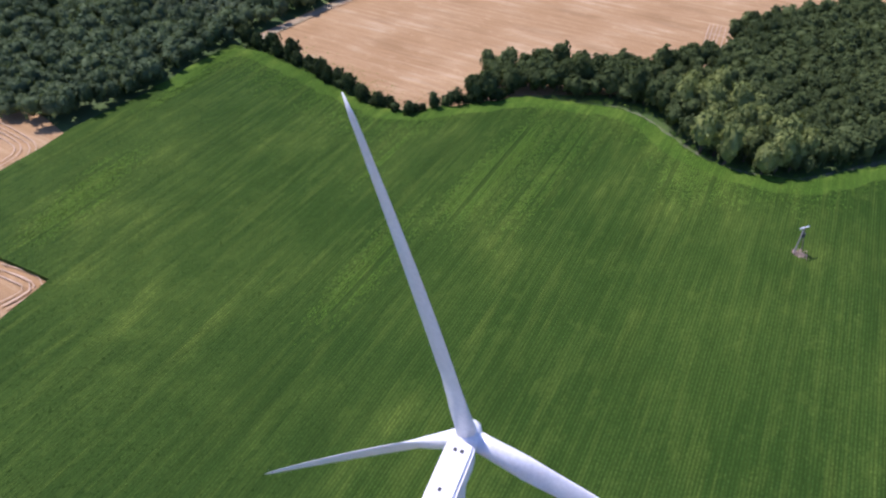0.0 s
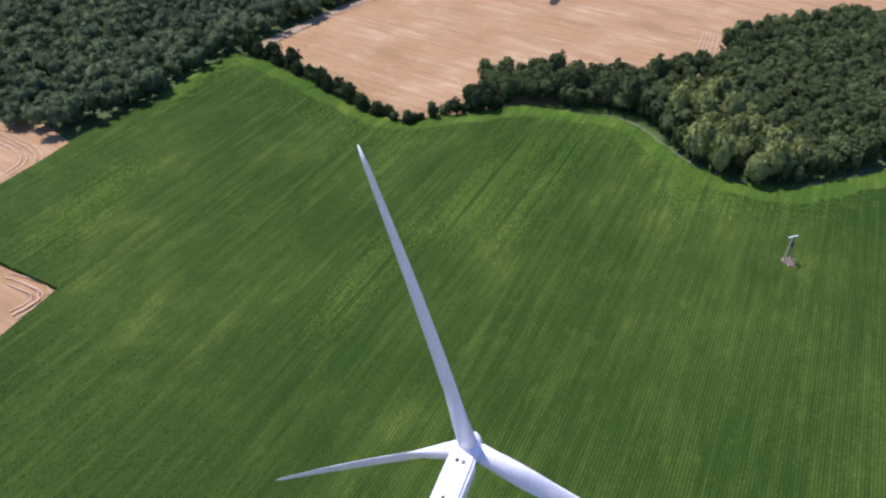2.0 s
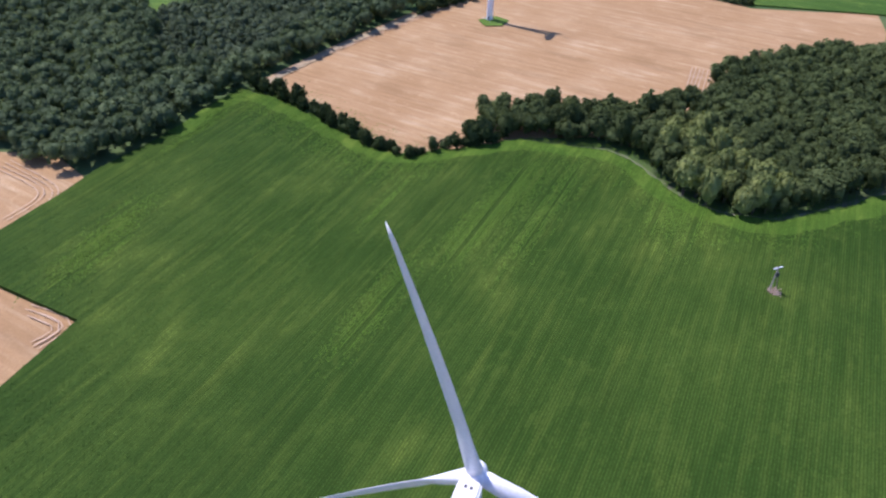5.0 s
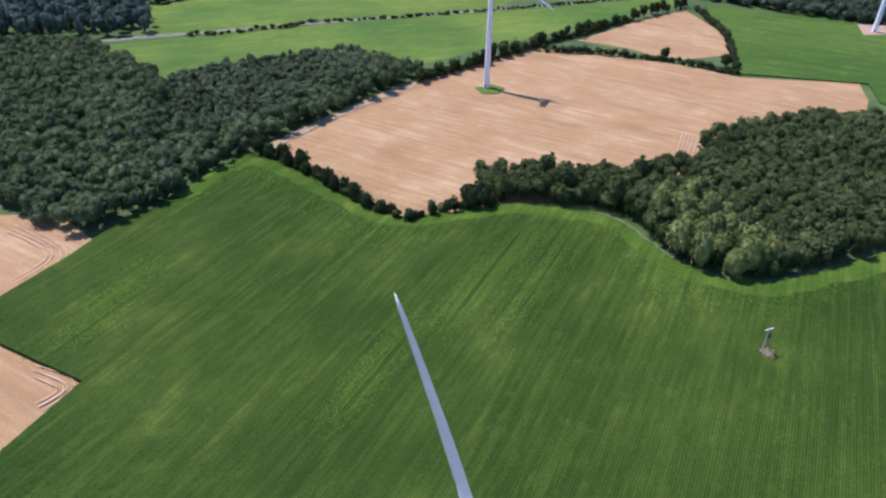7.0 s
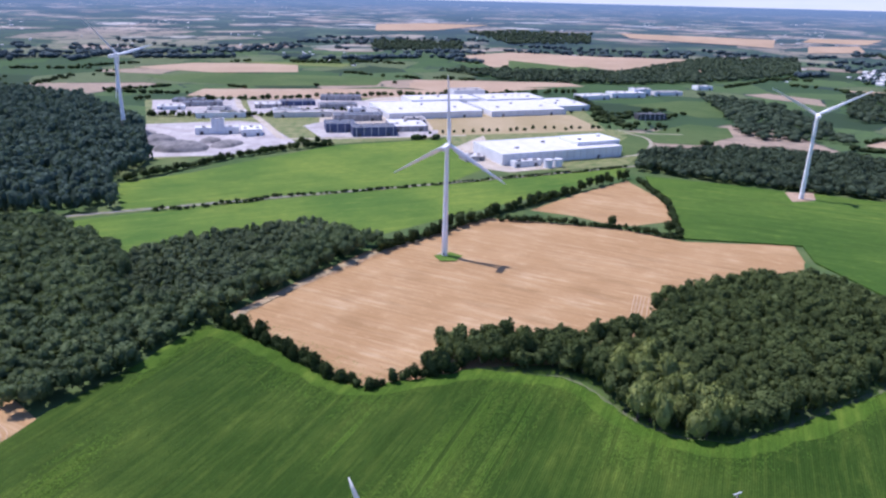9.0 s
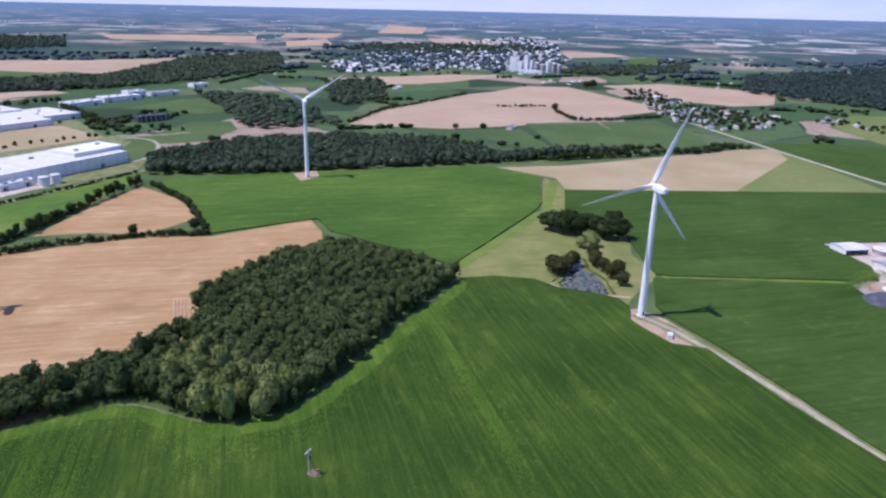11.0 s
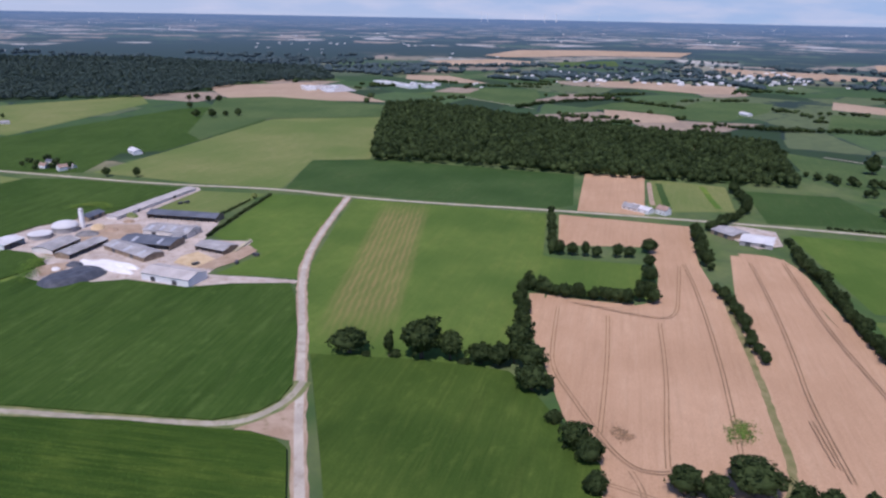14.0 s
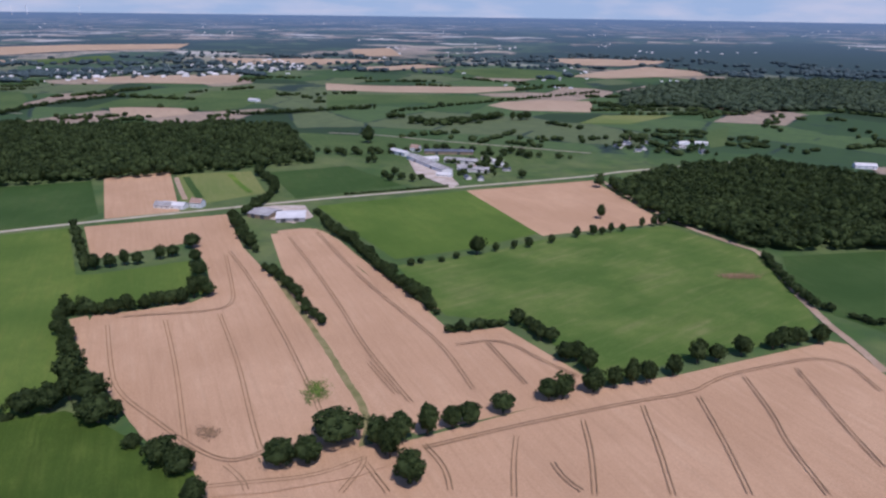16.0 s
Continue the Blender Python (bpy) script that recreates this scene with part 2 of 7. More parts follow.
# grass and stubble for distant fields, dulled in colour to stand for haze
GRASS_FAR_HAZE = crop("grass_far_haze", (0.064, 0.108, 0.036), (0.104, 0.148, 0.052), (0.18, 0.19, 0.08), rows=-40.0, width=4.0, row_depth=0.1, relief=0.1, lines=0.2, blotch=120.0)
STUBBLE_FAR_HAZE = crop("stubble_far_haze", (0.39, 0.278, 0.190), (0.475, 0.350, 0.246), (0.53, 0.425, 0.31), rows=-36.0, width=4.0, row_depth=0.1, streak=0.5, relief=0.1, lines=0.4, blotch=120.0, flecks=0.2)
GRASS_PALE = crop("grass_pale", (0.125, 0.172, 0.048), (0.225, 0.232, 0.085), (0.31, 0.27, 0.14), rows=-36.0, width=3.0, row_depth=0.1, relief=0.2, lines=0.15, blotch=150.0)
GRASS_PATH = crop("grass_path", (0.120, 0.182, 0.036), (0.185, 0.232, 0.055), (0.26, 0.26, 0.09), rows=-36.0, width=2.5, row_depth=0.1, relief=0.2, lines=0.3, blotch=25.0)
GRASS_WORN = crop("grass_worn", (0.074, 0.130, 0.028), (0.135, 0.185, 0.046), (0.26, 0.235, 0.11), rows=70.0, width=3.0, row_depth=0.04, streak=0.3, dryness=0.7, relief=0.2, lines=0.08, blotch=45.0, flecks=0.25)
MEADOW = crop("meadow_grass", (0.155, 0.180, 0.055), (0.262, 0.252, 0.090), (0.34, 0.295, 0.14), rows=-36.0, width=3.0, row_depth=0.1, relief=0.3, lines=0.25, blotch=30.0, flecks=0.4)
YARD = mottled("gravel_yard", (0.34, 0.31, 0.31), (0.50, 0.46, 0.45), 2.0, 0.95, 22.0, 0.2, third=(0.26, 0.24, 0.24))
LIME = crop("lime", (0.070, 0.142, 0.026), (0.175, 0.245, 0.040), (0.32, 0.35, 0.07), dryness=0.7, rows=20.0, width=2.0, row_depth=0.15, relief=0.2, lines=0.3, blotch=110.0, flecks=0.3)
STUBBLE = crop("stubble", (0.37, 0.224, 0.106), (0.47, 0.303, 0.155), (0.62, 0.47, 0.29), rows=-32.0, width=5.5, row_depth=0.2, streak=0.8, dryness=1.0, blotch=42.0, relief=0.15, lines=0.45, flecks=0.45)
WHEAT = crop("wheat", (0.452, 0.278, 0.166), (0.540, 0.342, 0.211), (0.585, 0.415, 0.275), rows=-34.0, width=1.2, row_depth=0.08, streak=0.35, relief=0.15, blotch=60.0, lines=0.3, flecks=0.15)
BEIGE = crop("beige", (0.34, 0.27, 0.15), (0.44, 0.35, 0.22), (0.50, 0.40, 0.29), rows=-36.0, width=3.0, row_depth=0.1, relief=0.15, lines=0.15)
RUT = mottled("rut", (0.215, 0.135, 0.072), (0.29, 0.185, 0.105), 0.6, 0.95, 6.0, 0.2)
PALE_RUT = mottled("pale_rut", (0.48, 0.335, 0.215), (0.55, 0.40, 0.265), 0.6, 0.95, 6.0, 0.1)
ROAD = mottled("road", (0.39, 0.335, 0.275), (0.52, 0.455, 0.375), 0.6, 0.9, 15.0, 0.1, third=(0.34, 0.28, 0.22))
LANE_GRASS = mottled("lane_grass", (0.150, 0.145, 0.050), (0.26, 0.215, 0.10), 0.7, 0.9, 8.0, 0.3)
TRACK = mottled("track", (0.30, 0.26, 0.195), (0.42, 0.37, 0.29), 0.6, 0.95, 9.0, 0.2, third=(0.22, 0.22, 0.12))
DIRT = mottled("dirt", (0.33, 0.225, 0.150), (0.44, 0.325, 0.235), 0.8, 0.95, 12.0, 0.2, third=(0.28, 0.21, 0.13))
VERGE = mottled("verge", (0.10, 0.14, 0.04), (0.24, 0.23, 0.10), 0.7, 0.9, 10.0, 0.3)
CONCRETE = mottled("concrete", (0.40, 0.325, 0.275), (0.57, 0.48, 0.42), 1.0, 0.9, 14.0, 0.1, third=(0.31, 0.225, 0.165))
# west wood's leaf green, with some blue haze mixed into the colour
LEAF = foliage("leaf", (0.066, 0.102, 0.050), (0.190, 0.245, 0.112))
LEAF_DARK = foliage("leaf_dark", (0.019, 0.034, 0.011), (0.092, 0.130, 0.046))
LEAF_COPSE = foliage("leaf_copse", (0.054, 0.082, 0.029), (0.152, 0.192, 0.070))
LEAF_YOUNG = foliage("leaf_young", (0.080, 0.112, 0.062), (0.200, 0.248, 0.128))
LEAF_OLIVE = foliage("leaf_olive", (0.055, 0.058, 0.020), (0.135, 0.128, 0.045))
# distant woods: blue haze is put into these two leaf colours
LEAF_BLUE_HAZE = foliage("leaf_blue_haze", (0.050, 0.078, 0.050), (0.122, 0.162, 0.096), 90.0)
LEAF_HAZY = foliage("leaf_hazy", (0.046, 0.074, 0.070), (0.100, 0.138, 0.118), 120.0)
# conifer blue-green, lifted further towards blue to paint in haze
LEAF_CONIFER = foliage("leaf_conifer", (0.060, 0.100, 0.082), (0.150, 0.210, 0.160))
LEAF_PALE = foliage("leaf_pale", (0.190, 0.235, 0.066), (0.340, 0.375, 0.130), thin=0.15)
# farthest trees: leaf colour paled and blued in place of haze
LEAF_FAR_HAZE = foliage("leaf_far_haze", (0.044, 0.070, 0.078), (0.092, 0.126, 0.130), 200.0, thin=0.0)

BARK = mottled("bark", (0.09, 0.07, 0.05), (0.14, 0.11, 0.08), 0.3, 0.95, 2.0, 0.5)
WHITE = mottled("white_paint", (0.88, 0.86, 0.85), (0.92, 0.905, 0.89), 0.5, 0.45, 9.0, 0.0, spec=0.5)
DARK = mottled("dark_metal", (0.05, 0.05, 0.055), (0.09, 0.09, 0.095), 0.3, 0.6, 3.0, 0.0)
ROOF_GREY = mottled("fibre_cement", (0.26, 0.245, 0.245), (0.42, 0.40, 0.395), 0.7, 0.85, 9.0, 0.1)
ROOF_SLATE = mottled("dark_sheet", (0.085, 0.095, 0.12), (0.14, 0.15, 0.18), 0.7, 0.6, 9.0, 0.1)
ROOF_PALE = mottled("pale_sheet", (0.56, 0.54, 0.54), (0.68, 0.66, 0.66), 0.8, 0.6, 9.0, 0.1)
ROOF_DUST = mottled("dusty_sheet", (0.40, 0.36, 0.34), (0.52, 0.47, 0.45), 0.8, 0.8, 9.0, 0.1)
ROOF_TILE = mottled("clay_tile", (0.30, 0.20, 0.16), (0.40, 0.28, 0.22), 0.6, 0.9, 5.0, 0.2)
PANEL = mottled("clear_sheet", (0.34, 0.35, 0.39), (0.44, 0.45, 0.49), 0.8, 0.5, 6.0, 0.0)
RENDERED = mottled("render_wall", (0.62, 0.58, 0.54), (0.74, 0.70, 0.66), 0.5, 0.9, 4.0, 0.1)
TOWN = mottled("town_walls", (0.55, 0.54, 0.55), (0.74, 0.72, 0.71), 9.0, 0.8, 40.0, 0.0)
CLADDING = mottled("white_cladding", (0.70, 0.70, 0.71), (0.80, 0.80, 0.80), 0.8, 0.6, 12.0, 0.0)
BLUE = mottled("blue_cladding", (0.05, 0.07, 0.14), (0.09, 0.11, 0.20), 0.8, 0.5, 12.0, 0.0)
TIMBER = mottled("timber", (0.22, 0.16, 0.11), (0.32, 0.25, 0.18), 0.4, 0.9, 3.0, 0.2)
TARP = mottled("tarp", (0.05, 0.055, 0.07), (0.095, 0.10, 0.12), 0.8, 0.6, 5.0, 0.4)
WRAP = mottled("white_wrap", (0.68, 0.64, 0.62), (0.80, 0.78, 0.76), 0.8, 0.5, 5.0, 0.3)
SAND = mottled("sand", (0.50, 0.36, 0.20), (0.62, 0.47, 0.30), 0.6, 0.95, 6.0, 0.2)
STRAW = mottled("straw", (0.46, 0.40, 0.26), (0.60, 0.53, 0.38), 0.4, 0.95, 3.0, 0.2)
GRAVEL = mottled("gravel", (0.13, 0.125, 0.125), (0.27, 0.25, 0.245), 0.9, 0.95, 8.0, 0.4)


def pond_material():
    """Still water with floating weed."""
    m, t, b = nodes_of("pond_water")
    flat = mapped(t)
    weed = span(t, noisy(t, flat, 0.3, 5.0, 0.7), 0.42, 0.56)
    t.links.new(mixed(t, weed, (0.015, 0.022, 0.026), (0.120, 0.122, 0.095)), b.inputs["Base Color"])
    t.links.new(span(t, weed, 0, 1, 0.06, 0.7), b.inputs["Roughness"])
    bumped(t, b, noisy(t, flat, 1.5, 3.0), 0.08, 0.1)
    return m


WATER = pond_material()


# ---- ground ----
def tone_ramp(t, pick, tones):
    ramp = t.nodes.new("ShaderNodeValToRGB")
    ramp.color_ramp.interpolation = "CONSTANT"
    ramp.color_ramp.elements[0].color = (*tones[0][1], 1)
    ramp.color_ramp.elements[1].position, ramp.color_ramp.elements[1].color = tones[1][0], (*tones[1][1], 1)
    for at, tone in tones[2:]:
        ramp.color_ramp.elements.new(at).color = (*tone, 1)
    t.links.new(pick, ramp.inputs[0])
    return ramp.outputs[0]


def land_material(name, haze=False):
    """A patchwork of fields, hedges and woods, laid out on a flat plain that the rising rim shows to its horizon; grass
    round
    the middle of the plan. haze: a blue glow mixed in with distance over the backdrop, standing in for hazy air."""
    m, t, b = nodes_of(name)

    def calc(kind, x, y=None):
        n = t.nodes.new("ShaderNodeMath")
        n.operation = kind
        for slot, v in zip(n.inputs, (x, y)):
            if isinstance(v, (int, float)):
                slot.default_value = v
            elif v is not None:
                t.links.new(v, slot)
        return n.outputs[0]

    flat = mapped(t)
    size = t.nodes.new("ShaderNodeVectorMath")
    size.operation = "LENGTH"
    t.links.new(flat, size.inputs[0])
    out = size.outputs["Value"]
    rise = span(t, out, FLAT, RIM)
    reach = calc("ADD", out, calc("MULTIPLY", calc("POWER", rise, 2.2), 25000.0))
    plain = t.nodes.new("ShaderNodeVectorMath")
    plain.operation = "SCALE"
    t.links.new(flat, plain.inputs[0])
    t.links.new(calc("DIVIDE", reach, out), plain.inputs["Scale"])
    drop = t.nodes.new("ShaderNodeVectorMath")
    drop.operation = "MULTIPLY"
    t.links.new(plain.outputs[0], drop.inputs[0])
    drop.inputs[1].default_value = (1, 1, 0)
    warp = t.nodes.new("ShaderNodeVectorMath")
    warp.operation = "MULTIPLY_ADD"
    bend = put(t, "ShaderNodeTexNoise", Scale=1 / 600.0, Detail=1.0)
    t.links.new(drop.outputs[0], bend.inputs["Vector"])
    t.links.new(bend.outputs["Color"], warp.inputs[0])
    warp.inputs[1].default_value = (110, 110, 0)
    t.links.new(drop.outputs[0], warp.inputs[2])
    place = warp.outputs[0]

    def cells(scale, tones, hedge):
        """Fields of one size, with the hedges between them."""
        cell, edge = (put(t, "ShaderNodeTexVoronoi", Scale=1 / scale) for _ in range(2))
        for v in (cell, edge):
            v.voronoi_dimensions = "2D"
            t.links.new(place, v.inputs["Vector"])
        edge.feature = "DISTANCE_TO_EDGE"
        pick = t.nodes.new("ShaderNodeSeparateColor")
        t.links.new(cell.outputs["Color"], pick.inputs[0])
        col = tone_ramp(t, pick.outputs[0], tones)
        col = mixed(t, span(t, noisy(t, place, 1 / (scale * 0.4), 3.0), 0.3, 0.7, 0, 0.35), col, mixed(t, 1.0, col, (0.7, 0.75, 0.7), "MULTIPLY"))
        broken = calc("MULTIPLY", span(t, edge.outputs["Distance"], hedge * 0.4, hedge, 1, 0), span(t, noisy(t, place, 1 / 60.0, 3.0), 0.44, 0.54))
        return mixed(t, broken, col, WOOD_TONE)

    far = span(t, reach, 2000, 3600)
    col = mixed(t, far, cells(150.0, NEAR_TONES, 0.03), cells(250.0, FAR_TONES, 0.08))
    less = span(t, reach, 1300, 3000, 0.12, 0.0)
    for scale, low, high in ((330.0, 0.53, 0.56), (80.0, 0.58, 0.62)):
        patch = calc("SUBTRACT", noisy(t, place, 1 / scale, 5.0, 0.65), less)
        col = mixed(t, span(t, patch, low, high), col, WOOD_TONE)
    deep = noisy(t, place, 1 / 2600.0, 4.0, 0.6)
    col = mixed(t, calc("MULTIPLY", span(t, deep, 0.56, 0.60), span(t, reach, 2600, 3400)), col, WOOD_TONE)
    # the great forest in the east and the one in the south
    for cx, cy, wide in ((3300, 150, 950), (500, -3600, 1300), (-300, -3300, 1200)):
        off = t.nodes.new("ShaderNodeVectorMath")
        off.operation = "DISTANCE"
        t.links.new(place, off.inputs[0])
        off.inputs[1].default_value = (cx, cy, 0)
        ragged = calc("ADD", off.outputs["Value"], calc("MULTIPLY", noisy(t, place, 1 / 500.0, 4.0, 0.6), wide * 1.1))
        col = mixed(t, span(t, ragged, wide * 1.45, wide * 1.52, 1, 0), col, WOOD_TONE)
    grass = mixed(t, span(t, noisy(t, flat, 1 / 60.0), 0.35, 0.65), (0.06, 0.11, 0.03), (0.13, 0.16, 0.06))
    col = mixed(t, span(t, out, 850, 950), grass, col)
    col = mixed(t, span(t, noisy(t, place, 0.05, 4.0, 0.7), 0.35, 0.7, 0.35, 0), col, WOOD_TONE)
    t.links.new(col, b.inputs["Base Color"])
    b.inputs["Roughness"].default_value = 0.9
    b.inputs["Specular IOR Level"].default_value = 0.05
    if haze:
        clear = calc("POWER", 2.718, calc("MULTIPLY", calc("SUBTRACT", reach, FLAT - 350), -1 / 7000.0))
        # painted haze: a glowing blue covers the land more with distance
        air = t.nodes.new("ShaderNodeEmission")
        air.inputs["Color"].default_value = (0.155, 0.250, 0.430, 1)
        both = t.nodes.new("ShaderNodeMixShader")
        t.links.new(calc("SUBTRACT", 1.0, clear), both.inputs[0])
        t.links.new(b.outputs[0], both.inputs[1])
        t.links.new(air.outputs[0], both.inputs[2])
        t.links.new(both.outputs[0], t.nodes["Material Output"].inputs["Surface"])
    return m


def build_land(name, rings, material, label):
    """A ring of land round the middle of the plan."""
    turns = np.linspace(0, 2 * np.pi, 241)[:-1]
    x, y = rings[:, None] * np.cos(turns), rings[:, None] * np.sin(turns)
    verts = np.stack([x, y, lie(x, y)], -1).reshape(-1, 3)
    n, tris = len(turns), []
    for r in range(len(rings) - 1):
        for k in range(n):
            a, b2 = r * n + k, r * n + (k + 1) % n
            tris += [(a, a + n, b2 + n), (a, b2 + n, b2)]
    return tagged(part(name, tri_mesh(name, verts, tris, True), material), label, name, kind="structure")


# the woods and FAR_TONES greens lean blue: haze put into the palette
WOOD_TONE = (0.030, 0.050, 0.042)
NEAR_TONES = [(0.0, (0.034, 0.060, 0.027)), (0.16, (0.060, 0.108, 0.038)), (0.38, (0.084, 0.134, 0.050)), (0.60, (0.048, 0.088, 0.036)), (0.74, (0.12, 0.15, 0.07)), (0.87, (0.36, 0.27, 0.205))]
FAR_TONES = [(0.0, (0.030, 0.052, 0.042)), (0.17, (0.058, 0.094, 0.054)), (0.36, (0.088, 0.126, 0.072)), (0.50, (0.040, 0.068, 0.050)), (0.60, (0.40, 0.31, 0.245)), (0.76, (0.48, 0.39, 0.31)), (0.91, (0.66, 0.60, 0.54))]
build_land("ground", np.r_[0.0, np.linspace(200, FLAT, 12)], land_material("ground"), "open farmland with fields, hedges and small woods")
build_land("backdrop", np.linspace(FLAT, RIM, 44), land_material("backdrop", True), "far plain of woods and fields to low hills, with blue haze painted in")


def horizon_sky():
    """The pale sky low over the far hills: a wall of hazy blue air with thin clouds, beyond all else."""
    m, t, b = nodes_of("low_sky")
    drawn = mapped(t, 0, (1, 1, 5))
    cloud = span(t, noisy(t, drawn, 1 / 520.0, 5.0, 0.55), 0.42, 0.68)
    parts = t.nodes.new("ShaderNodeSeparateXYZ")
    t.links.new(mapped(t), parts.inputs[0])
    col = mixed(t, span(t, parts.outputs["Y"], -3500, 2500), (0.42, 0.58, 0.79), (0.60, 0.67, 0.80))
    col = mixed(t, span(t, parts.outputs["Z"], 140, 420, 0, 0.5), col, (0.41, 0.57, 0.84))
    col = mixed(t, span(t, cloud, 0, 1, 0, 0.8), col, (0.66, 0.71, 0.84))
    t.links.new(col, b.inputs["Emission Color"])
    b.inputs["Emission Strength"].default_value = 1.0
    b.inputs["Base Color"].default_value = (0, 0, 0, 1)
    b.inputs["Specular IOR Level"].default_value = 0.0
    turns = np.linspace(0, 2 * np.pi, 181)[:-1]
    verts = [((RIM - 6) * math.cos(a), (RIM - 6) * math.sin(a), z) for z in (60, 800) for a in turns]
    n = len(turns)
    faces = [(k, (k + 1) % n, n + (k + 1) % n, n + k) for k in range(n)]
    return tagged(part("sky_backdrop", mesh_of("sky_backdrop", verts, faces, True), m), "pale hazy blue sky with thin clouds", "sky", kind="structure")


horizon_sky()
OUTLINES = []
LAYER = [0.0]


def field(name, outline, material, label, height=0.0, category="field"):
    """A field of one crop over the ground; a standing crop has its height at the edges."""
    LAYER[0] += 0.004
    OUTLINES.append(outline)
    bm = bmesh.new()
    low = 0.06 + LAYER[0]
    face = bm.faces.new([bm.verts.new((x, y, low + height + lie(x, y) + (1.5 if lie(x, y) else 0))) for x, y in outline])
    if face.normal.z < 0:
        face.normal_flip()
    if height:
        edges = list(face.edges)
        made = bmesh.ops.extrude_edge_only(bm, edges=edges)
        bmesh.ops.translate(bm, vec=(0, 0, -height), verts=[v for v in made["geom"] if isinstance(v, bmesh.types.BMVert)])
        bmesh.ops.recalc_face_normals(bm, faces=bm.faces)
    bmesh.ops.triangulate(bm, faces=[f for f in bm.faces if len(f.verts) > 4])
    return tagged(part(name, bm, material), label, category, kind="structure")


def ribbon(name, line, width, material, label, lift=0.0, category="road", ragged=0.0):
    """A road or a track along a line."""
    LAYER[0] += 0.004
    q = rounded(line)
    q = along(q, max(2.0, width * 0.7)) if ragged else q
    d = np.gradient(q, axis=0)
    side = np.c_[-d[:, 1], d[:, 0]] / np.hypot(*d.T)[:, None]
    rng = np.random.default_rng(len(name) + int(abs(q[0, 0])))
    wide = width / 2 * (1 + ragged * rng.uniform(-1, 1, (2, len(q))))
    left, right = q + side * wide[0][:, None], q - side * wide[1][:, None]
    z = 0.06 + LAYER[0] + lift
    verts = [(*p, z) for p in left] + [(*p, z) for p in right]
    n = len(q)
    faces = [(k, n + k, n + k + 1, k + 1) for k in range(n - 1)]
    return tagged(part(name, mesh_of(name, verts, faces), material), label, category, kind="structure")


field("maize_field", [(-147, 280), (-125, 312), (-99, 364), (-69, 343), (-43, 318), (-24, 299), (-9, 291), (14, 298), (32, 302), (46, 307), (69, 300), (86, 296), (95, 287), (102, 269), (111, 253), (124, 242), (139, 239), (143, 237), (186, 250), (241, 274), (292, 290), (315, 301), (336, 289), (352, 267), (352, 247), (362, 228), (366, 211), (360, 199), (344, 189), (339, 177), (333, 156), (342, 140), (317, 88), (300, 43), (281, 5), (273, -12), (264, -21), (256, -25), (248, -24), (200, -17), (60, 2), (-40, 15), (-120, 20), (-150, 113), (-128, 164), (-119, 185), (-143, 198), (-178, 217), (-164, 244), (-154, 263)], MAIZE, "tall green maize in rows with yellowish streaks", 2)
ribbon("field_margin", [(46, 309), (69, 302), (88, 298), (97, 288), (104, 270), (113, 254), (125, 244), (140, 241), (144, 239), (185, 252), (240, 276), (291, 292), (314, 303)], 5, MARGIN, "greyish grass margin between copse and maize", category="field", ragged=0.15)
ribbon("maize_headland", [(-121, 310), (-98, 360), (-72, 340), (-46, 315), (-27, 295), (-9, 287), (15, 294), (33, 298), (47, 303), (68, 295), (84, 292), (92, 285), (98, 267), (107, 250), (122, 238), (137, 235), (143, 232), (188, 246), (243, 270), (293, 285), (316, 297)], 9, MAIZE_BAND, "yellowish thin maize along the field edge", 2.02, category="field", ragged=0.35)
field("stubble_field_west", [(-149, 276), (-164, 244), (-178, 217), (-143, 198), (-119, 185), (-128, 164), (-150, 113), (-300, 60), (-420, 300), (-187, 300), (-167, 294)], STUBBLE, "brown cut stubble with curved wheel marks")
field("stubble_field", [(-91, 377), (-54, 428), (-10, 482), (24, 510), (53, 535), (91, 561), (143, 547), (198, 527), (235, 496), (280, 489), (320, 485), (306, 446), (306, 448), (231, 325), (142, 314), (84, 312), (46, 311), (28, 304), (-9, 293), (-30, 306), (-56, 337)], STUBBLE, "wide reddish brown stubble field with straight rows")
field("stubble_field_small", [(133, 583), (191, 635), (257, 684), (264, 626), (265, 601), (249, 548), (210, 536), (194, 538), (167, 565)], STUBBLE, "small brown stubble field between hedges")
field("green_field_strip", [(-262, 554), (-239, 565), (-185, 588), (-74, 627), (66, 672), (280, 750), (262, 707), (198, 660), (110, 600), (50, 557), (1, 520), (-38, 540), (-71, 554), (-108, 532), (-177, 485), (-212, 516)], LIME, "bright green young crop beside the wood")
field("green_field_upper", [(-253, 675), (-188, 724), (-128, 788), (-52, 861), (89, 905), (115, 737), (73, 681), (-75, 640), (-189, 600), (-215, 590), (-234, 635)], LIME, "bright green crop with paler streaks")
field("maize_field_mid", [(283, 700), (351, 668), (401, 637), (388, 601), (414, 604), (427, 629), (453, 611), (509, 583), (594, 527), (600, 481), (593, 452), (517, 389), (490, 375), (332, 325), (313, 446), (325, 481), (236, 502), (252, 545), (274, 611), (274, 662)], MAIZE_MID, "bright green maize field before the wood", 1.0)
field("meadow", [(602, 453), (495, 373), (462, 361), (331, 323), (318, 309), (348, 258), (349, 242), (364, 217), (365, 203), (384, 209), (418, 214), (433, 223), (449, 251), (492, 280), (512, 359), (572, 403), (589, 421)], MEADOW, "dry yellowish meadow round the pond")
field("beige_field", [(598, 519), (673, 472), (756, 444), (939, 386), (984, 354), (925, 315), (703, 285), (576, 405), (608, 441)], BEIGE, "pale straw-coloured mown field")
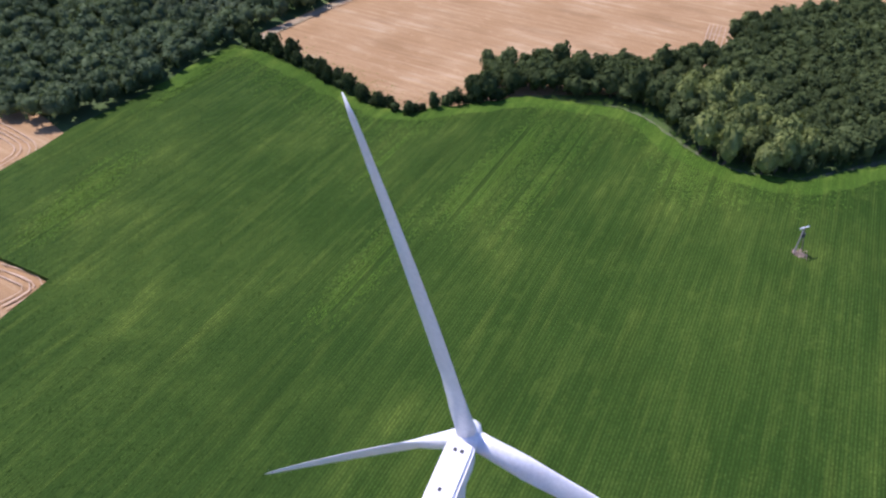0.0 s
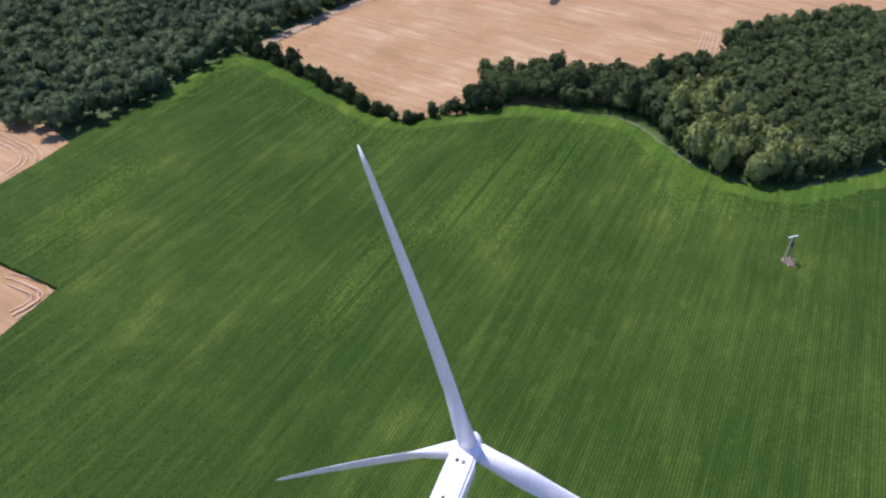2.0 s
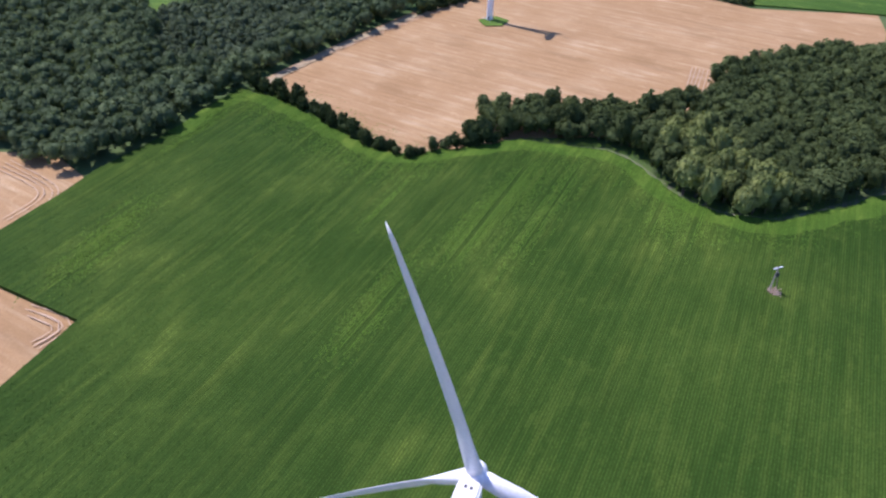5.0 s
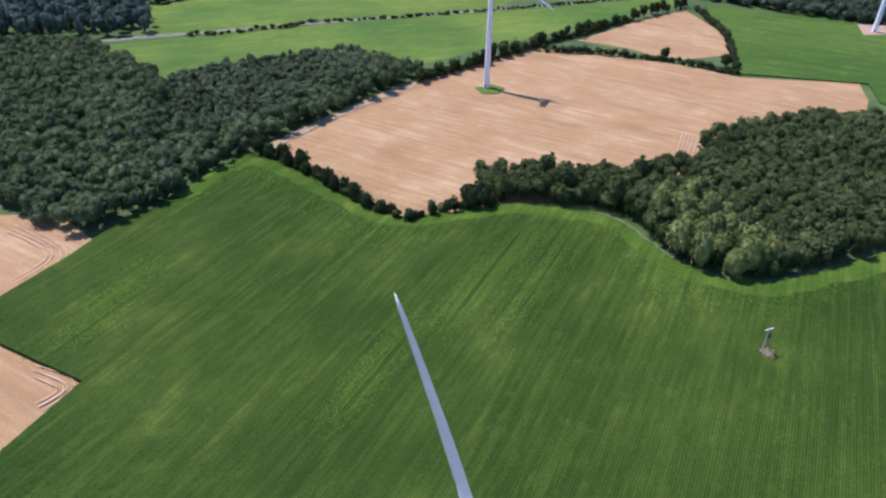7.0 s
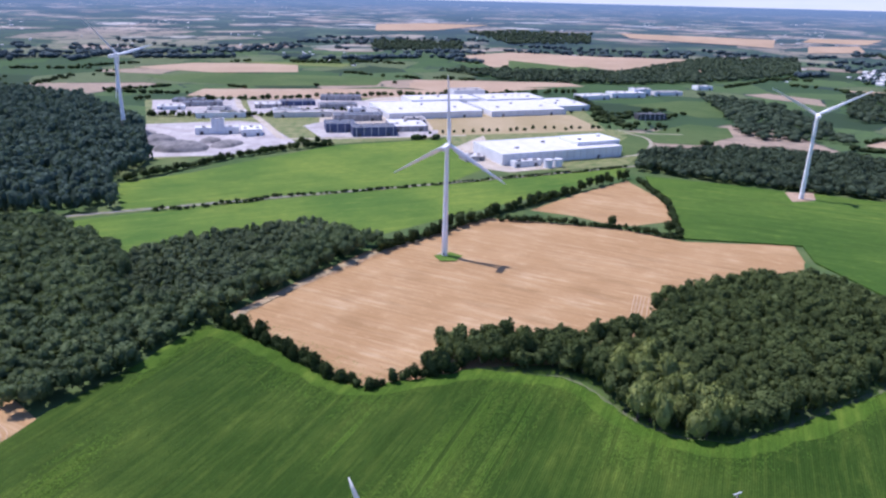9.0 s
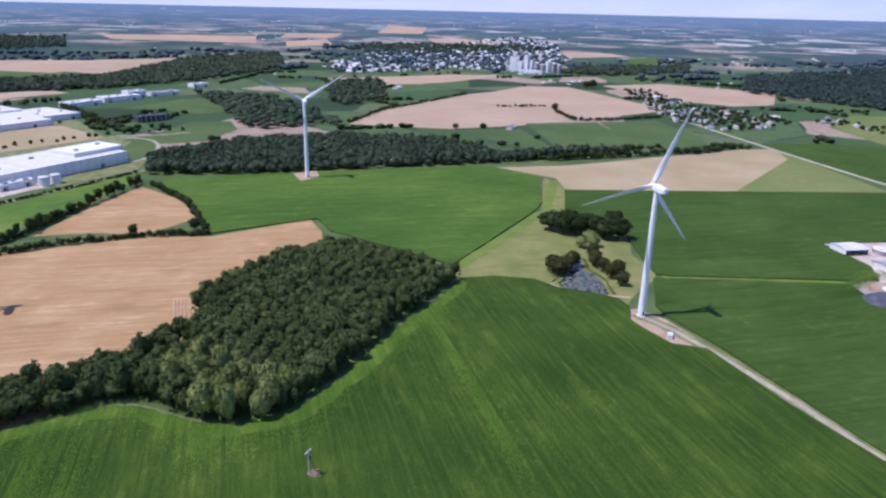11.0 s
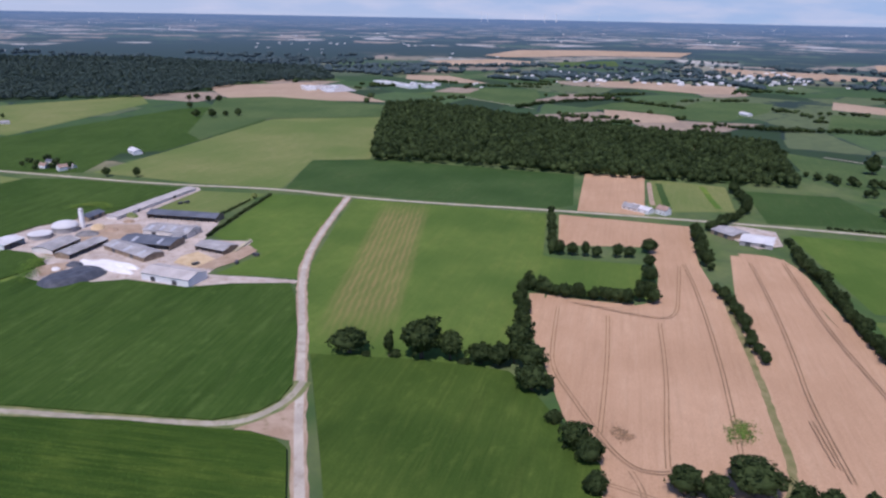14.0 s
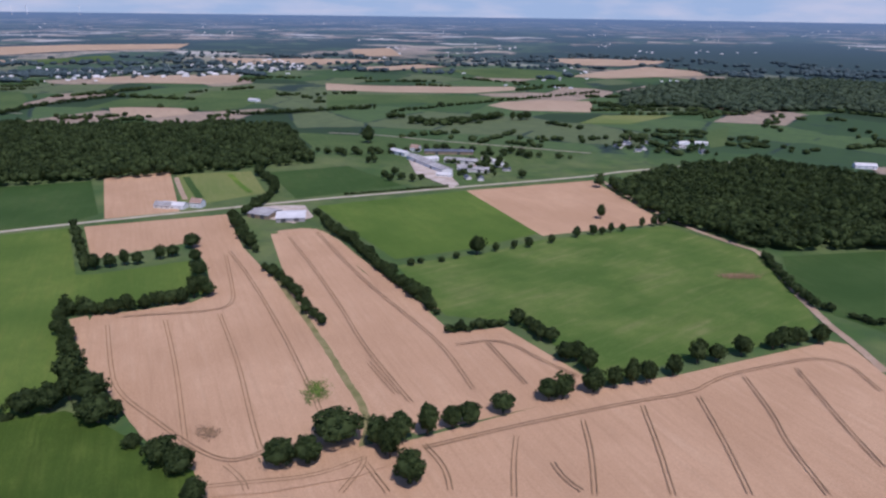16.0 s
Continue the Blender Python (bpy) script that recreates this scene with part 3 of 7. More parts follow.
field("pale_field_wedge", [(984, 354), (829, 173), (703, 285), (925, 315)], GRASS_PALE, "pale green mown field")
field("maize_field_back", [(572, 403), (693, 294), (829, 173), (816, 130), (764, 49), (742, 13), (663, 76), (636, 130), (591, 164), (561, 120), (533, 107), (518, 121), (431, 209), (426, 218), (457, 251), (491, 283), (509, 357)], MAIZE_DEEP, "deep green maize field behind the farm", 1.0)
field("maize_field_farm", [(417, 215), (510, 119), (496, 105), (485, 71), (484, 51), (458, 14), (456, -15), (446, -52), (418, -52), (370, -46), (310, -35), (297, -27), (290, -16), (289, 3), (314, 57), (350, 133), (367, 178), (376, 190)], MAIZE_DEEP, "deep green maize field beside the farmyard", 1.0)
field("paddock", [(698, -70), (660, -138), (539, -87), (455, -58), (480, -5), (515, -41), (571, -7)], GRASS, "green grass paddock beside the farm")
field("farm_lawn", [(659, 43), (729, 0), (699, -64), (633, -16), (641, 13)], GRASS_PALE, "bright grass between farm sheds")
field("pasture", [(657, -143), (557, -303), (450, -244), (441, -251), (410, -306), (350, -269), (390, -198), (311, -153), (297, -133), (331, -69), (340, -47), (425, -60), (483, -73), (592, -115)], GRASS_MOWN, "green pasture with drying rows of mown hay")
field("maize_field_east", [(337, -48), (317, -93), (302, -120), (288, -141), (263, -144), (236, -143), (205, -144), (189, -135), (120, -90), (60, -50), (60, -12), (243, -37)], MAIZE_EAST, "green maize field bounded by trees", 2)
field("wheat_field", [(378, -200), (364, -219), (345, -252), (347, -273), (392, -307), (444, -334), (470, -268), (550, -312), (483, -405), (399, -348), (349, -322), (297, -296), (247, -261), (175, -215), (162, -195), (171, -171), (190, -158), (201, -143), (235, -147), (285, -163), (328, -175)], WHEAT, "ripe wheat field with tractor lines")
field("wheat_field_long", [(408, -385), (388, -418), (293, -360), (213, -326), (188, -310), (167, -333), (106, -305), (99, -293), (113, -265), (147, -215), (174, -216), (249, -269), (339, -329)], WHEAT, "long ripe wheat field with tractor lines")
field("wheat_field_front", [(205, -128), (171, -171), (159, -195), (145, -213), (113, -265), (99, -293), (66, -332), (4, -420), (-5, -421), (-24, -391), (-60, -340), (-150, -330), (-200, -150), (60, -40), (118, -88)], WHEAT, "wide ripe wheat field with tractor lines")
field("pasture_north", [(437, -472), (352, -605), (226, -517), (252, -449), (288, -393), (342, -421)], GRASS, "bright green pasture between hedges")
field("ploughed_field", [(352, -605), (261, -726), (147, -606), (183, -561), (222, -508)], WHEAT, "brown bare field beside the road")
field("cattle_pasture", [(280, -383), (242, -439), (218, -499), (145, -597), (79, -568), (63, -562), (11, -442), (25, -405), (70, -347), (97, -301), (120, -322), (141, -332), (168, -342), (203, -328), (218, -338), (251, -362)], GRASS_WORN, "green pasture with worn bare patches")
field("green_field_east", [(48, -565), (-19, -627), (-23, -451), (4, -462), (35, -509)], GRASS_DEEP, "green field beside the lane")
field("dark_green_field", [(855, -135), (843, -209), (697, -411), (575, -341), (569, -307), (717, -84)], GRASS_DEEP, "dark green beet field below the big wood")
field("pale_green_field", [(847, 110), (953, 38), (1213, -126), (1223, -325), (1114, -292), (843, -205), (855, -135), (717, -81), (764, 1)], GRASS_PALE, "pale green and straw-coloured mown field")
field("green_field_far", [(1013, 381), (1081, 324), (1131, 240), (1382, 20), (1408, -68), (1555, -75), (1200, -115), (962, 38), (956, 90), (847, 120), (868, 188), (947, 307)], MAIZE_DEEP, "wide green field beyond the road")
field("brown_field_far", [(1802, -31), (1844, -295), (1408, -379), (1534, -74)], STUBBLE_FAR_HAZE, "pale brown stubble field far off")
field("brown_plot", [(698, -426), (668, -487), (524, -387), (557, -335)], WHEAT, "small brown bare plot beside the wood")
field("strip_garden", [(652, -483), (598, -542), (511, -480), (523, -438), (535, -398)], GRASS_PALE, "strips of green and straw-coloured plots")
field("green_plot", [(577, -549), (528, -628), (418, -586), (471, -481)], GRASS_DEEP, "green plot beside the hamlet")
field("green_field_hill", [(747, -766), (583, -827), (315, -890), (364, -724), (491, -672), (628, -684)], GRASS_FAR_HAZE, "green fields behind the hamlet")
field("stubble_field_far", [(649, 866), (772, 948), (1085, 1029), (1164, 1029), (975, 679), (853, 695), (742, 742)], STUBBLE_FAR_HAZE, "wide pale brown stubble fields far off")
field("stubble_field_far_hill", [(1164, 1029), (1314, 1062), (1390, 993), (1221, 639), (965, 671)], STUBBLE_FAR_HAZE, "pale brown stubble field far off")
field("stubble_field_village", [(1488, 964), (1656, 899), (1710, 635), (1471, 546), (1382, 589), (1364, 714)], STUBBLE_FAR_HAZE, "pale brown stubble field behind the village")
field("green_plot_far", [(878, 705), (983, 640), (858, 485), (747, 540)], GRASS_FAR_HAZE, "dark green field far off")
field("green_plot_village", [(985, 636), (1087, 592), (986, 458), (921, 418), (846, 479)], GRASS_FAR_HAZE, "dark green field near the village")
field("lime_plot_far", [(757, 716), (832, 679), (744, 546), (718, 570), (725, 639)], GRASS_FAR_HAZE, "bright green narrow plots far off")
field("pale_field_far", [(1452, 397), (1607, 96), (1472, 78), (1131, 249), (1257, 374)], GRASS_PALE, "pale green field far off")
field("farmyard", [(591, 164), (642, 131), (694, 108), (669, 77), (748, 1), (732, -2), (657, 47), (632, -15), (608, -14), (561, 0), (547, -37), (516, -21), (481, 0), (452, -53), (446, -52), (456, -15), (459, 12), (486, 55), (485, 71), (496, 105), (505, 118), (548, 110)], CONCRETE, "pale dusty concrete farmyard")
field("turbine_pad", [(357, 200), (363, 196), (363, 176), (350, 143), (341, 140), (331, 155), (337, 176), (344, 189)], DIRT, "reddish brown gravel pad at the turbine")
field("junction_verge", [(279, -4), (284, -17), (294, -33), (263, -29), (264, -26), (274, -14)], DIRT, "bare earth triangle at the road junction")
ribbon("railway_verge", [(-420, 520), (-256, 573), (-188, 596), (-74, 634), (67, 676), (279, 747), (330, 764)], 9, VERGE, "overgrown verge of a railway line", category="railway", ragged=0.2)
ribbon("railway", [(-420, 520), (-256, 573), (-188, 596), (-74, 634), (67, 676), (279, 747), (330, 764)], 3.6, GRAVEL, "grey ballast of a straight railway line", category="railway")
ribbon("road_verge", [(1150, 600), (1015, 408), (923, 274), (832, 133), (770, 38), (715, -81), (665, -139), (615, -221), (569, -307), (460, -482), (406, -555), (367, -612), (266, -750), (255, -784), (150, -930)], 9, VERGE, "grassy verge of the country road", category="road", ragged=0.15)
ribbon("road", [(1150, 600), (1015, 408), (923, 274), (832, 133), (770, 38), (715, -81), (665, -139), (615, -221), (569, -307), (460, -482), (406, -555), (367, -612), (266, -750), (255, -784), (150, -930)], 4.4, ROAD, "pale asphalt country road", category="road")
ribbon("farm_road_verge", [(665, -139), (571, -99), (511, -76), (455, -61), (385, -51), (328, -42), (284, -34), (249, -29), (220, -25), (100, -9), (-60, 14), (-300, 45)], 7.2, DIRT, "dusty verge of the farm road", category="road", ragged=0.15)
ribbon("farm_road", [(665, -139), (571, -99), (511, -76), (455, -61), (385, -51), (328, -42), (284, -34), (249, -29), (220, -25), (100, -9), (-60, 14), (-300, 45)], 4.2, ROAD, "pale worn farm road", category="road")
ribbon("gravel_track_verge", [(356, 196), (355, 172), (342, 133), (326, 91), (309, 56), (296, 26), (285, 0), (285, -14), (296, -31), (313, -41)], 9, VERGE, "grassy verge of the gravel track", category="track", ragged=0.2)
ribbon("gravel_track", [(356, 196), (355, 172), (342, 133), (326, 91), (309, 56), (296, 26), (285, 0), (285, -14), (296, -31), (313, -41)], 3.8, TRACK, "pale gravel track to the turbine", category="track", ragged=0.1)
ribbon("farm_lane", [(475, 2), (466, -25), (448, -57)], 6, CONCRETE, "pale concrete lane into the farm", category="road")
ribbon("grass_path", [(491, 369), (458, 358), (327, 319)], 9, GRASS_PATH, "mown grass path between the maize fields", category="track", ragged=0.15)
ribbon("grass_path", [(601, 438), (497, 369)], 9, GRASS_PATH, "mown grass path between the maize fields", category="track", ragged=0.15)
ribbon("grass_path", [(425, 217), (471, 171), (514, 120)], 9, GRASS_PATH, "mown grass path between the maize fields", category="track", ragged=0.15)
ribbon("pond_path", [(356, 259), (354, 245), (362, 228), (377, 207)], 3.2, DIRT, "pale footpath along the pond", category="track", ragged=0.15)
ribbon("wheat_margin", [(346, -324), (252, -267), (205, -236), (172, -214), (159, -192)], 22, WHEAT, "ripe wheat at the edge of the lane", category="field", ragged=0.05)
ribbon("wheat_margin", [(385, -206), (328, -179), (286, -167), (236, -151), (204, -147)], 10, WHEAT, "ripe wheat at the foot of the hedge", category="field", ragged=0.05)
ribbon("wheat_margin", [(408, -389), (388, -421), (293, -364), (213, -330)], 9, WHEAT, "ripe wheat at the foot of the hedge", category="field", ragged=0.05)
ribbon("wheat_margin", [(377, -206), (361, -223), (343, -254)], 8, WHEAT, "ripe wheat at the foot of the hedge", category="field", ragged=0.05)
ribbon("green_lane", [(346, -324), (252, -267), (205, -236), (172, -214), (159, -192)], 3.6, LANE_GRASS, "grassy lane between the wheat fields", category="track", ragged=0.25)
ribbon("lane", [(263, -742), (149, -615), (80, -573), (64, -569), (34, -498), (5, -441), (-4, -430), (-24, -395)], 5, DIRT, "pale lane beside the wood", category="road", ragged=0.1)
field("estate_ground", [(-249, 781), (-169, 806), (-102, 841), (-56, 867), (89, 912), (119, 740), (194, 730), (282, 755), (358, 868), (372, 955), (329, 981), (348, 1158), (295, 1357), (3, 1309), (-176, 1253), (-384, 1231)], VERGE, "rough grass and gravel of the industrial estate")
field("gravel_yard", [(-319, 999), (-196, 1032), (-156, 1012), (-98, 875), (-124, 856), (-169, 803), (-252, 793)], YARD, "pale dusty yard of the gravel works")
field("estate_road", [(-76, 953), (76, 935), (88, 1080), (240, 1137), (362, 1208), (284, 1356), (3, 1287), (-87, 1119)], ROAD, "pale asphalt yards between the halls")
field("straw_field", [(75, 1079), (239, 1131), (313, 1099), (325, 968), (200, 943), (83, 927)], BEIGE, "straw-coloured field before the factory")
field("warehouse_yard", [(98, 853), (144, 927), (136, 751), (162, 758), (198, 776), (196, 741), (143, 721), (115, 737)], ROAD, "grey asphalt yard round the warehouse")
field("brown_band", [(-330, 1287), (-321, 1382), (25, 1408), (288, 1372), (23, 1289), (-135, 1237)], STUBBLE_FAR_HAZE, "brown stubble field behind the estate")
field("green_field_ridge", [(1551, -476), (1582, -528), (1537, -610), (1645, -692), (1592, -812), (1445, -748), (1306, -657), (1284, -618), (1449, -563)], GRASS_FAR_HAZE, "green field behind the big wood")
field("brown_field_ridge", [(1207, -767), (1182, -795), (1100, -848), (1025, -809), (1036, -742), (1120, -716)], STUBBLE_FAR_HAZE, "pale brown field behind the big wood")
field("lime_field_ridge", [(1131, -838), (1224, -968), (1289, -1069), (1213, -1197), (1100, -1077), (1018, -913), (1016, -854)], GRASS_FAR_HAZE, "bright pale green meadow on the hill")
field("green_field_slope", [(1231, -727), (1301, -848), (1323, -1030), (1195, -922), (1124, -833), (1167, -824)], GRASS_FAR_HAZE, "green field on the hill")
field("stubble_field_town", [(1764, -1083), (1743, -1198), (1557, -1399), (1402, -1260), (1414, -1174), (1653, -1031)], STUBBLE_FAR_HAZE, "pale brown field before the town")
field("stubble_field_hall", [(2040, -610), (1988, -725), (1750, -751), (1796, -652), (1904, -567)], STUBBLE_FAR_HAZE, "pale brown field far off")
field("stubble_field_wide", [(2455, -804), (2423, -1071), (2314, -1192), (2269, -1091), (2330, -855)], STUBBLE_FAR_HAZE, "wide pale brown field far off")
field("beige_field_far", [(2522, -1059), (2596, -1234), (2496, -1496), (2285, -1818), (2226, -1716), (2386, -1428), (2450, -1122)], STUBBLE_FAR_HAZE, "long straw-coloured field far off")
field("green_field_town", [(2304, -1207), (2250, -1457), (2144, -1409), (2206, -1193)], GRASS_FAR_HAZE, "dark green field near the town")
field("stubble_field_east", [(1982, -1675), (1712, -1929), (1514, -2054), (1613, -1818), (1850, -1612)], STUBBLE_FAR_HAZE, "long pale brown field far off")
field("stubble_field_hillside", [(1213, -1368), (1105, -1386), (926, -1492), (801, -1598), (756, -1538), (812, -1405), (959, -1306), (1105, -1246)], STUBBLE_FAR_HAZE, "pale brown field on the hillside")
field("green_field_hillside", [(1042, -1176), (931, -1269), (762, -1366), (629, -1412), (684, -1322), (747, -1187), (816, -1190), (874, -1098), (885, -998)], GRASS_FAR_HAZE, "green field on the hillside")
field("stubble_field_slope", [(673, -1232), (675, -1305), (616, -1385), (528, -1429), (469, -1263), (596, -1199)], STUBBLE_FAR_HAZE, "pale brown field behind the tree belt")
field("stubble_field_horizon", [(1092, -2415), (911, -2513), (690, -2571), (702, -2496), (791, -2390), (934, -2330)], STUBBLE_FAR_HAZE, "pale brown field far off")
field("green_field_horizon", [(1206, -1937), (1105, -2114), (921, -2128), (816, -1966), (868, -1827), (976, -1774)], GRASS_FAR_HAZE, "pale green field far off")
field("beige_field_horizon", [(805, -1979), (810, -2113), (712, -2416), (541, -2386), (486, -2282), (696, -1983)], STUBBLE_FAR_HAZE, "straw-coloured field far off")
field("beige_plot_far", [(1781, -2158), (1687, -2286), (1547, -2168), (1659, -2042)], STUBBLE_FAR_HAZE, "straw-coloured plot far off")
field("brown_plot_far", [(1469, -1781), (1375, -2028), (1262, -2025), (1353, -1751)], STUBBLE_FAR_HAZE, "pale brown plot far off")
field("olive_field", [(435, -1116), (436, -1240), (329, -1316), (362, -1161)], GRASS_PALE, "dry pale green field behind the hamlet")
field("lime_field_hamlet", [(237, -1147), (218, -1236), (183, -1047), (198, -1011)], GRASS_FAR_HAZE, "bright green field near the hamlet")
field("park_meadow", [(442, 1215), (573, 1279), (647, 1259), (655, 1197), (596, 1082), (518, 1086), (489, 1171)], GRASS_FAR_HAZE, "green meadow behind the estate")
field("park_lawn", [(333, 933), (366, 880), (418, 866), (494, 923), (521, 993), (473, 1025), (388, 956)], GRASS_FAR_HAZE, "bright green rough meadow beside the estate")
field("warehouse_lawn", [(305, 867), (346, 926), (368, 905), (328, 814), (287, 797)], GRASS_FAR_HAZE, "green lawn beside the warehouse")
field("stubble_field_skyline", [(-567, 1760), (-452, 1893), (-195, 1892), (-176, 1695), (-363, 1667)], STUBBLE_FAR_HAZE, "pale brown field behind the estate")
field("green_field_skyline", [(-489, 1581), (-363, 1667), (30, 1610), (4, 1460), (-238, 1431), (-406, 1492)], GRASS_FAR_HAZE, "green field behind the estate")
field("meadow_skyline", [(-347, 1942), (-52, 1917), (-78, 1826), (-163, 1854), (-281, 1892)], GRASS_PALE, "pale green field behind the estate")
field("stubble_field_factory", [(75, 1515), (189, 1482), (366, 1441), (172, 1347), (70, 1424)], STUBBLE_FAR_HAZE, "pale brown field behind the factory")
field("stubble_field_ridge", [(284, 2240), (805, 2234), (1006, 2172), (541, 1911), (311, 1874)], STUBBLE_FAR_HAZE, "pale brown field on the ridge")
field("green_field_factory", [(453, 1855), (629, 1814), (553, 1626), (420, 1664)], GRASS_FAR_HAZE, "dark green field behind the factory")
field("stubble_field_plain", [(289, 2248), (451, 2363), (957, 2125), (892, 1827), (627, 1824), (482, 2129), (357, 2033), (246, 2033)], STUBBLE_FAR_HAZE, "pale brown stubble field on the plain")
field("dark_field_plain", [(401, 2113), (478, 2110), (622, 1809), (591, 1680), (440, 1777), (352, 1867)], GRASS_FAR_HAZE, "dark green field on the plain")
field("stubble_field_plain", [(83, 1568), (236, 1560), (428, 1544), (445, 1480), (269, 1446), (90, 1404)], STUBBLE_FAR_HAZE, "pale brown stubble field on the plain")
field("stubble_field_plain", [(965, 2781), (1467, 2537), (1379, 2385), (969, 2668)], STUBBLE_FAR_HAZE, "pale brown stubble field on the plain")
field("stubble_field_plain", [(1596, 2528), (1808, 2427), (1698, 2353), (1529, 2464)], STUBBLE_FAR_HAZE, "pale brown stubble field on the plain")
field("straw_field_plain", [(1499, 2375), (1662, 2341), (1606, 2223), (1431, 2265)], STUBBLE_FAR_HAZE, "straw-coloured field on the plain")
field("stubble_field_plain", [(2014, 2142), (2225, 1901), (2140, 1852), (1959, 2051)], STUBBLE_FAR_HAZE, "pale brown stubble field on the plain")
field("stubble_field_plain", [(2172, 1604), (2269, 1454), (2269, 1354), (2086, 1494)], STUBBLE_FAR_HAZE, "pale brown stubble field on the plain")
field("green_field_plain", [(2226, 1346), (2347, 1287), (2146, 1188), (2058, 1240)], GRASS_FAR_HAZE, "green field on the plain")
field("stubble_field_plain", [(1021, 1456), (1385, 1355), (1489, 1258), (1215, 1223), (1036, 1254)], STUBBLE_FAR_HAZE, "pale brown stubble field on the plain")
field("stubble_field_plain", [(16, 3014), (234, 3062), (483, 3015), (234, 2878), (11, 2855)], STUBBLE_FAR_HAZE, "pale brown stubble field on the plain")
field("stubble_field_plain", [(2140, 2536), (2236, 2384), (2074, 2241), (1932, 2360)], STUBBLE_FAR_HAZE, "pale brown stubble field on the plain")
ribbon("far_road", [(703, -794), (633, -824), (547, -831), (436, -854), (321, -875)], 4.5, TRACK, "pale narrow road between the fields", category="road")
ribbon("far_road", [(1474, -562), (1373, -595), (1249, -633)], 4.5, TRACK, "pale narrow road between the fields", category="road")
ribbon("far_road", [(348, 953), (372, 905), (328, 814), (279, 791)], 4.5, TRACK, "pale narrow road between the fields", category="road")
ribbon("far_road", [(342, 973), (383, 944), (428, 939)], 4.5, TRACK, "pale narrow road between the fields", category="road")
field("workshop_yard", [(-371, 1228), (-235, 1254), (-201, 1081), (-330, 1081)], YARD, "grey yards of the workshops")
field("estate_yard", [(-217, 1230), (-95, 1255), (3, 1238), (20, 1120), (-84, 1091), (-120, 1109), (-186, 1093)], YARD, "grey yards between the halls")
field("hall_yard", [(-101, 994), (-72, 1033), (-29, 949), (86, 965), (82, 918), (-71, 908)], YARD, "grey yard before the blue halls")
ribbon("estate_lane", [(-240, 1268), (-208, 1123), (-173, 1063), (-121, 905)], 10, ROAD, "pale access road of the industrial estate", category="road")
ribbon("estate_lane", [(-121, 898), (-28, 904), (89, 922), (120, 927)], 6, ROAD, "pale access road of the industrial estate", category="road")
ribbon("dry_strip", [(-88, 373), (-53, 422), (-10, 474), (24, 502), (43, 518)], 5, BEIGE, "pale dry strip along the wood edge", category="field", ragged=0.3)
ribbon("garden_strip", [(634, -481), (583, -450), (544, -427)], 7, GRASS_DEEP, "dark green vegetable strip", category="field", ragged=0.1)
ribbon("garden_strip", [(640, -473), (590, -440), (552, -416)], 5, DIRT, "bare soil strip of the garden plots", category="field", ragged=0.1)
ribbon("garden_strip", [(607, -518), (556, -488), (522, -471)], 6, LIME, "pale green strip of the garden plots", category="field", ragged=0.1)
field("green_field_wedge", [(1538, -53), (1541, -169), (1353, -372), (1196, -321), (1221, -120), (1033, -8), (1095, 9)], GRASS_FAR_HAZE, "dark green field below the stubble")
field("works_yard", [(1773, -276), (1781, -361), (1625, -366), (1597, -291)], YARD, "pale yard of the works far off")
field("wheat_field_corner", [(216, -140), (202, -127), (172, -152), (150, -178), (138, -205), (154, -206), (164, -190), (180, -172), (200, -152)], WHEAT, "ripe wheat at the field corner")


# ---- trees ----
def ball(sub):
    bm = bmesh.new()
    bmesh.ops.create_icosphere(bm, subdivisions=sub, radius=1.0)
    v = np.array([p.co for p in bm.verts])
    f = np.array([[p.index for p in q.verts] for q in bm.faces])
    bm.free()
    return v, f


BALLS = {n: ball(n) for n in (1, 2, 3)}


def lumpy(v, seed, deep, fine):
    """Pushes the points of a ball out and in by noise at two sizes."""
    push = [1 + deep * noise.noise((x * 1.9 + seed, y * 1.9, z * 1.9)) + fine * noise.noise((x * 4.6, y * 4.6 + seed, z * 4.6)) for x, y, z in v]
    return v * np.array(push)[:, None]


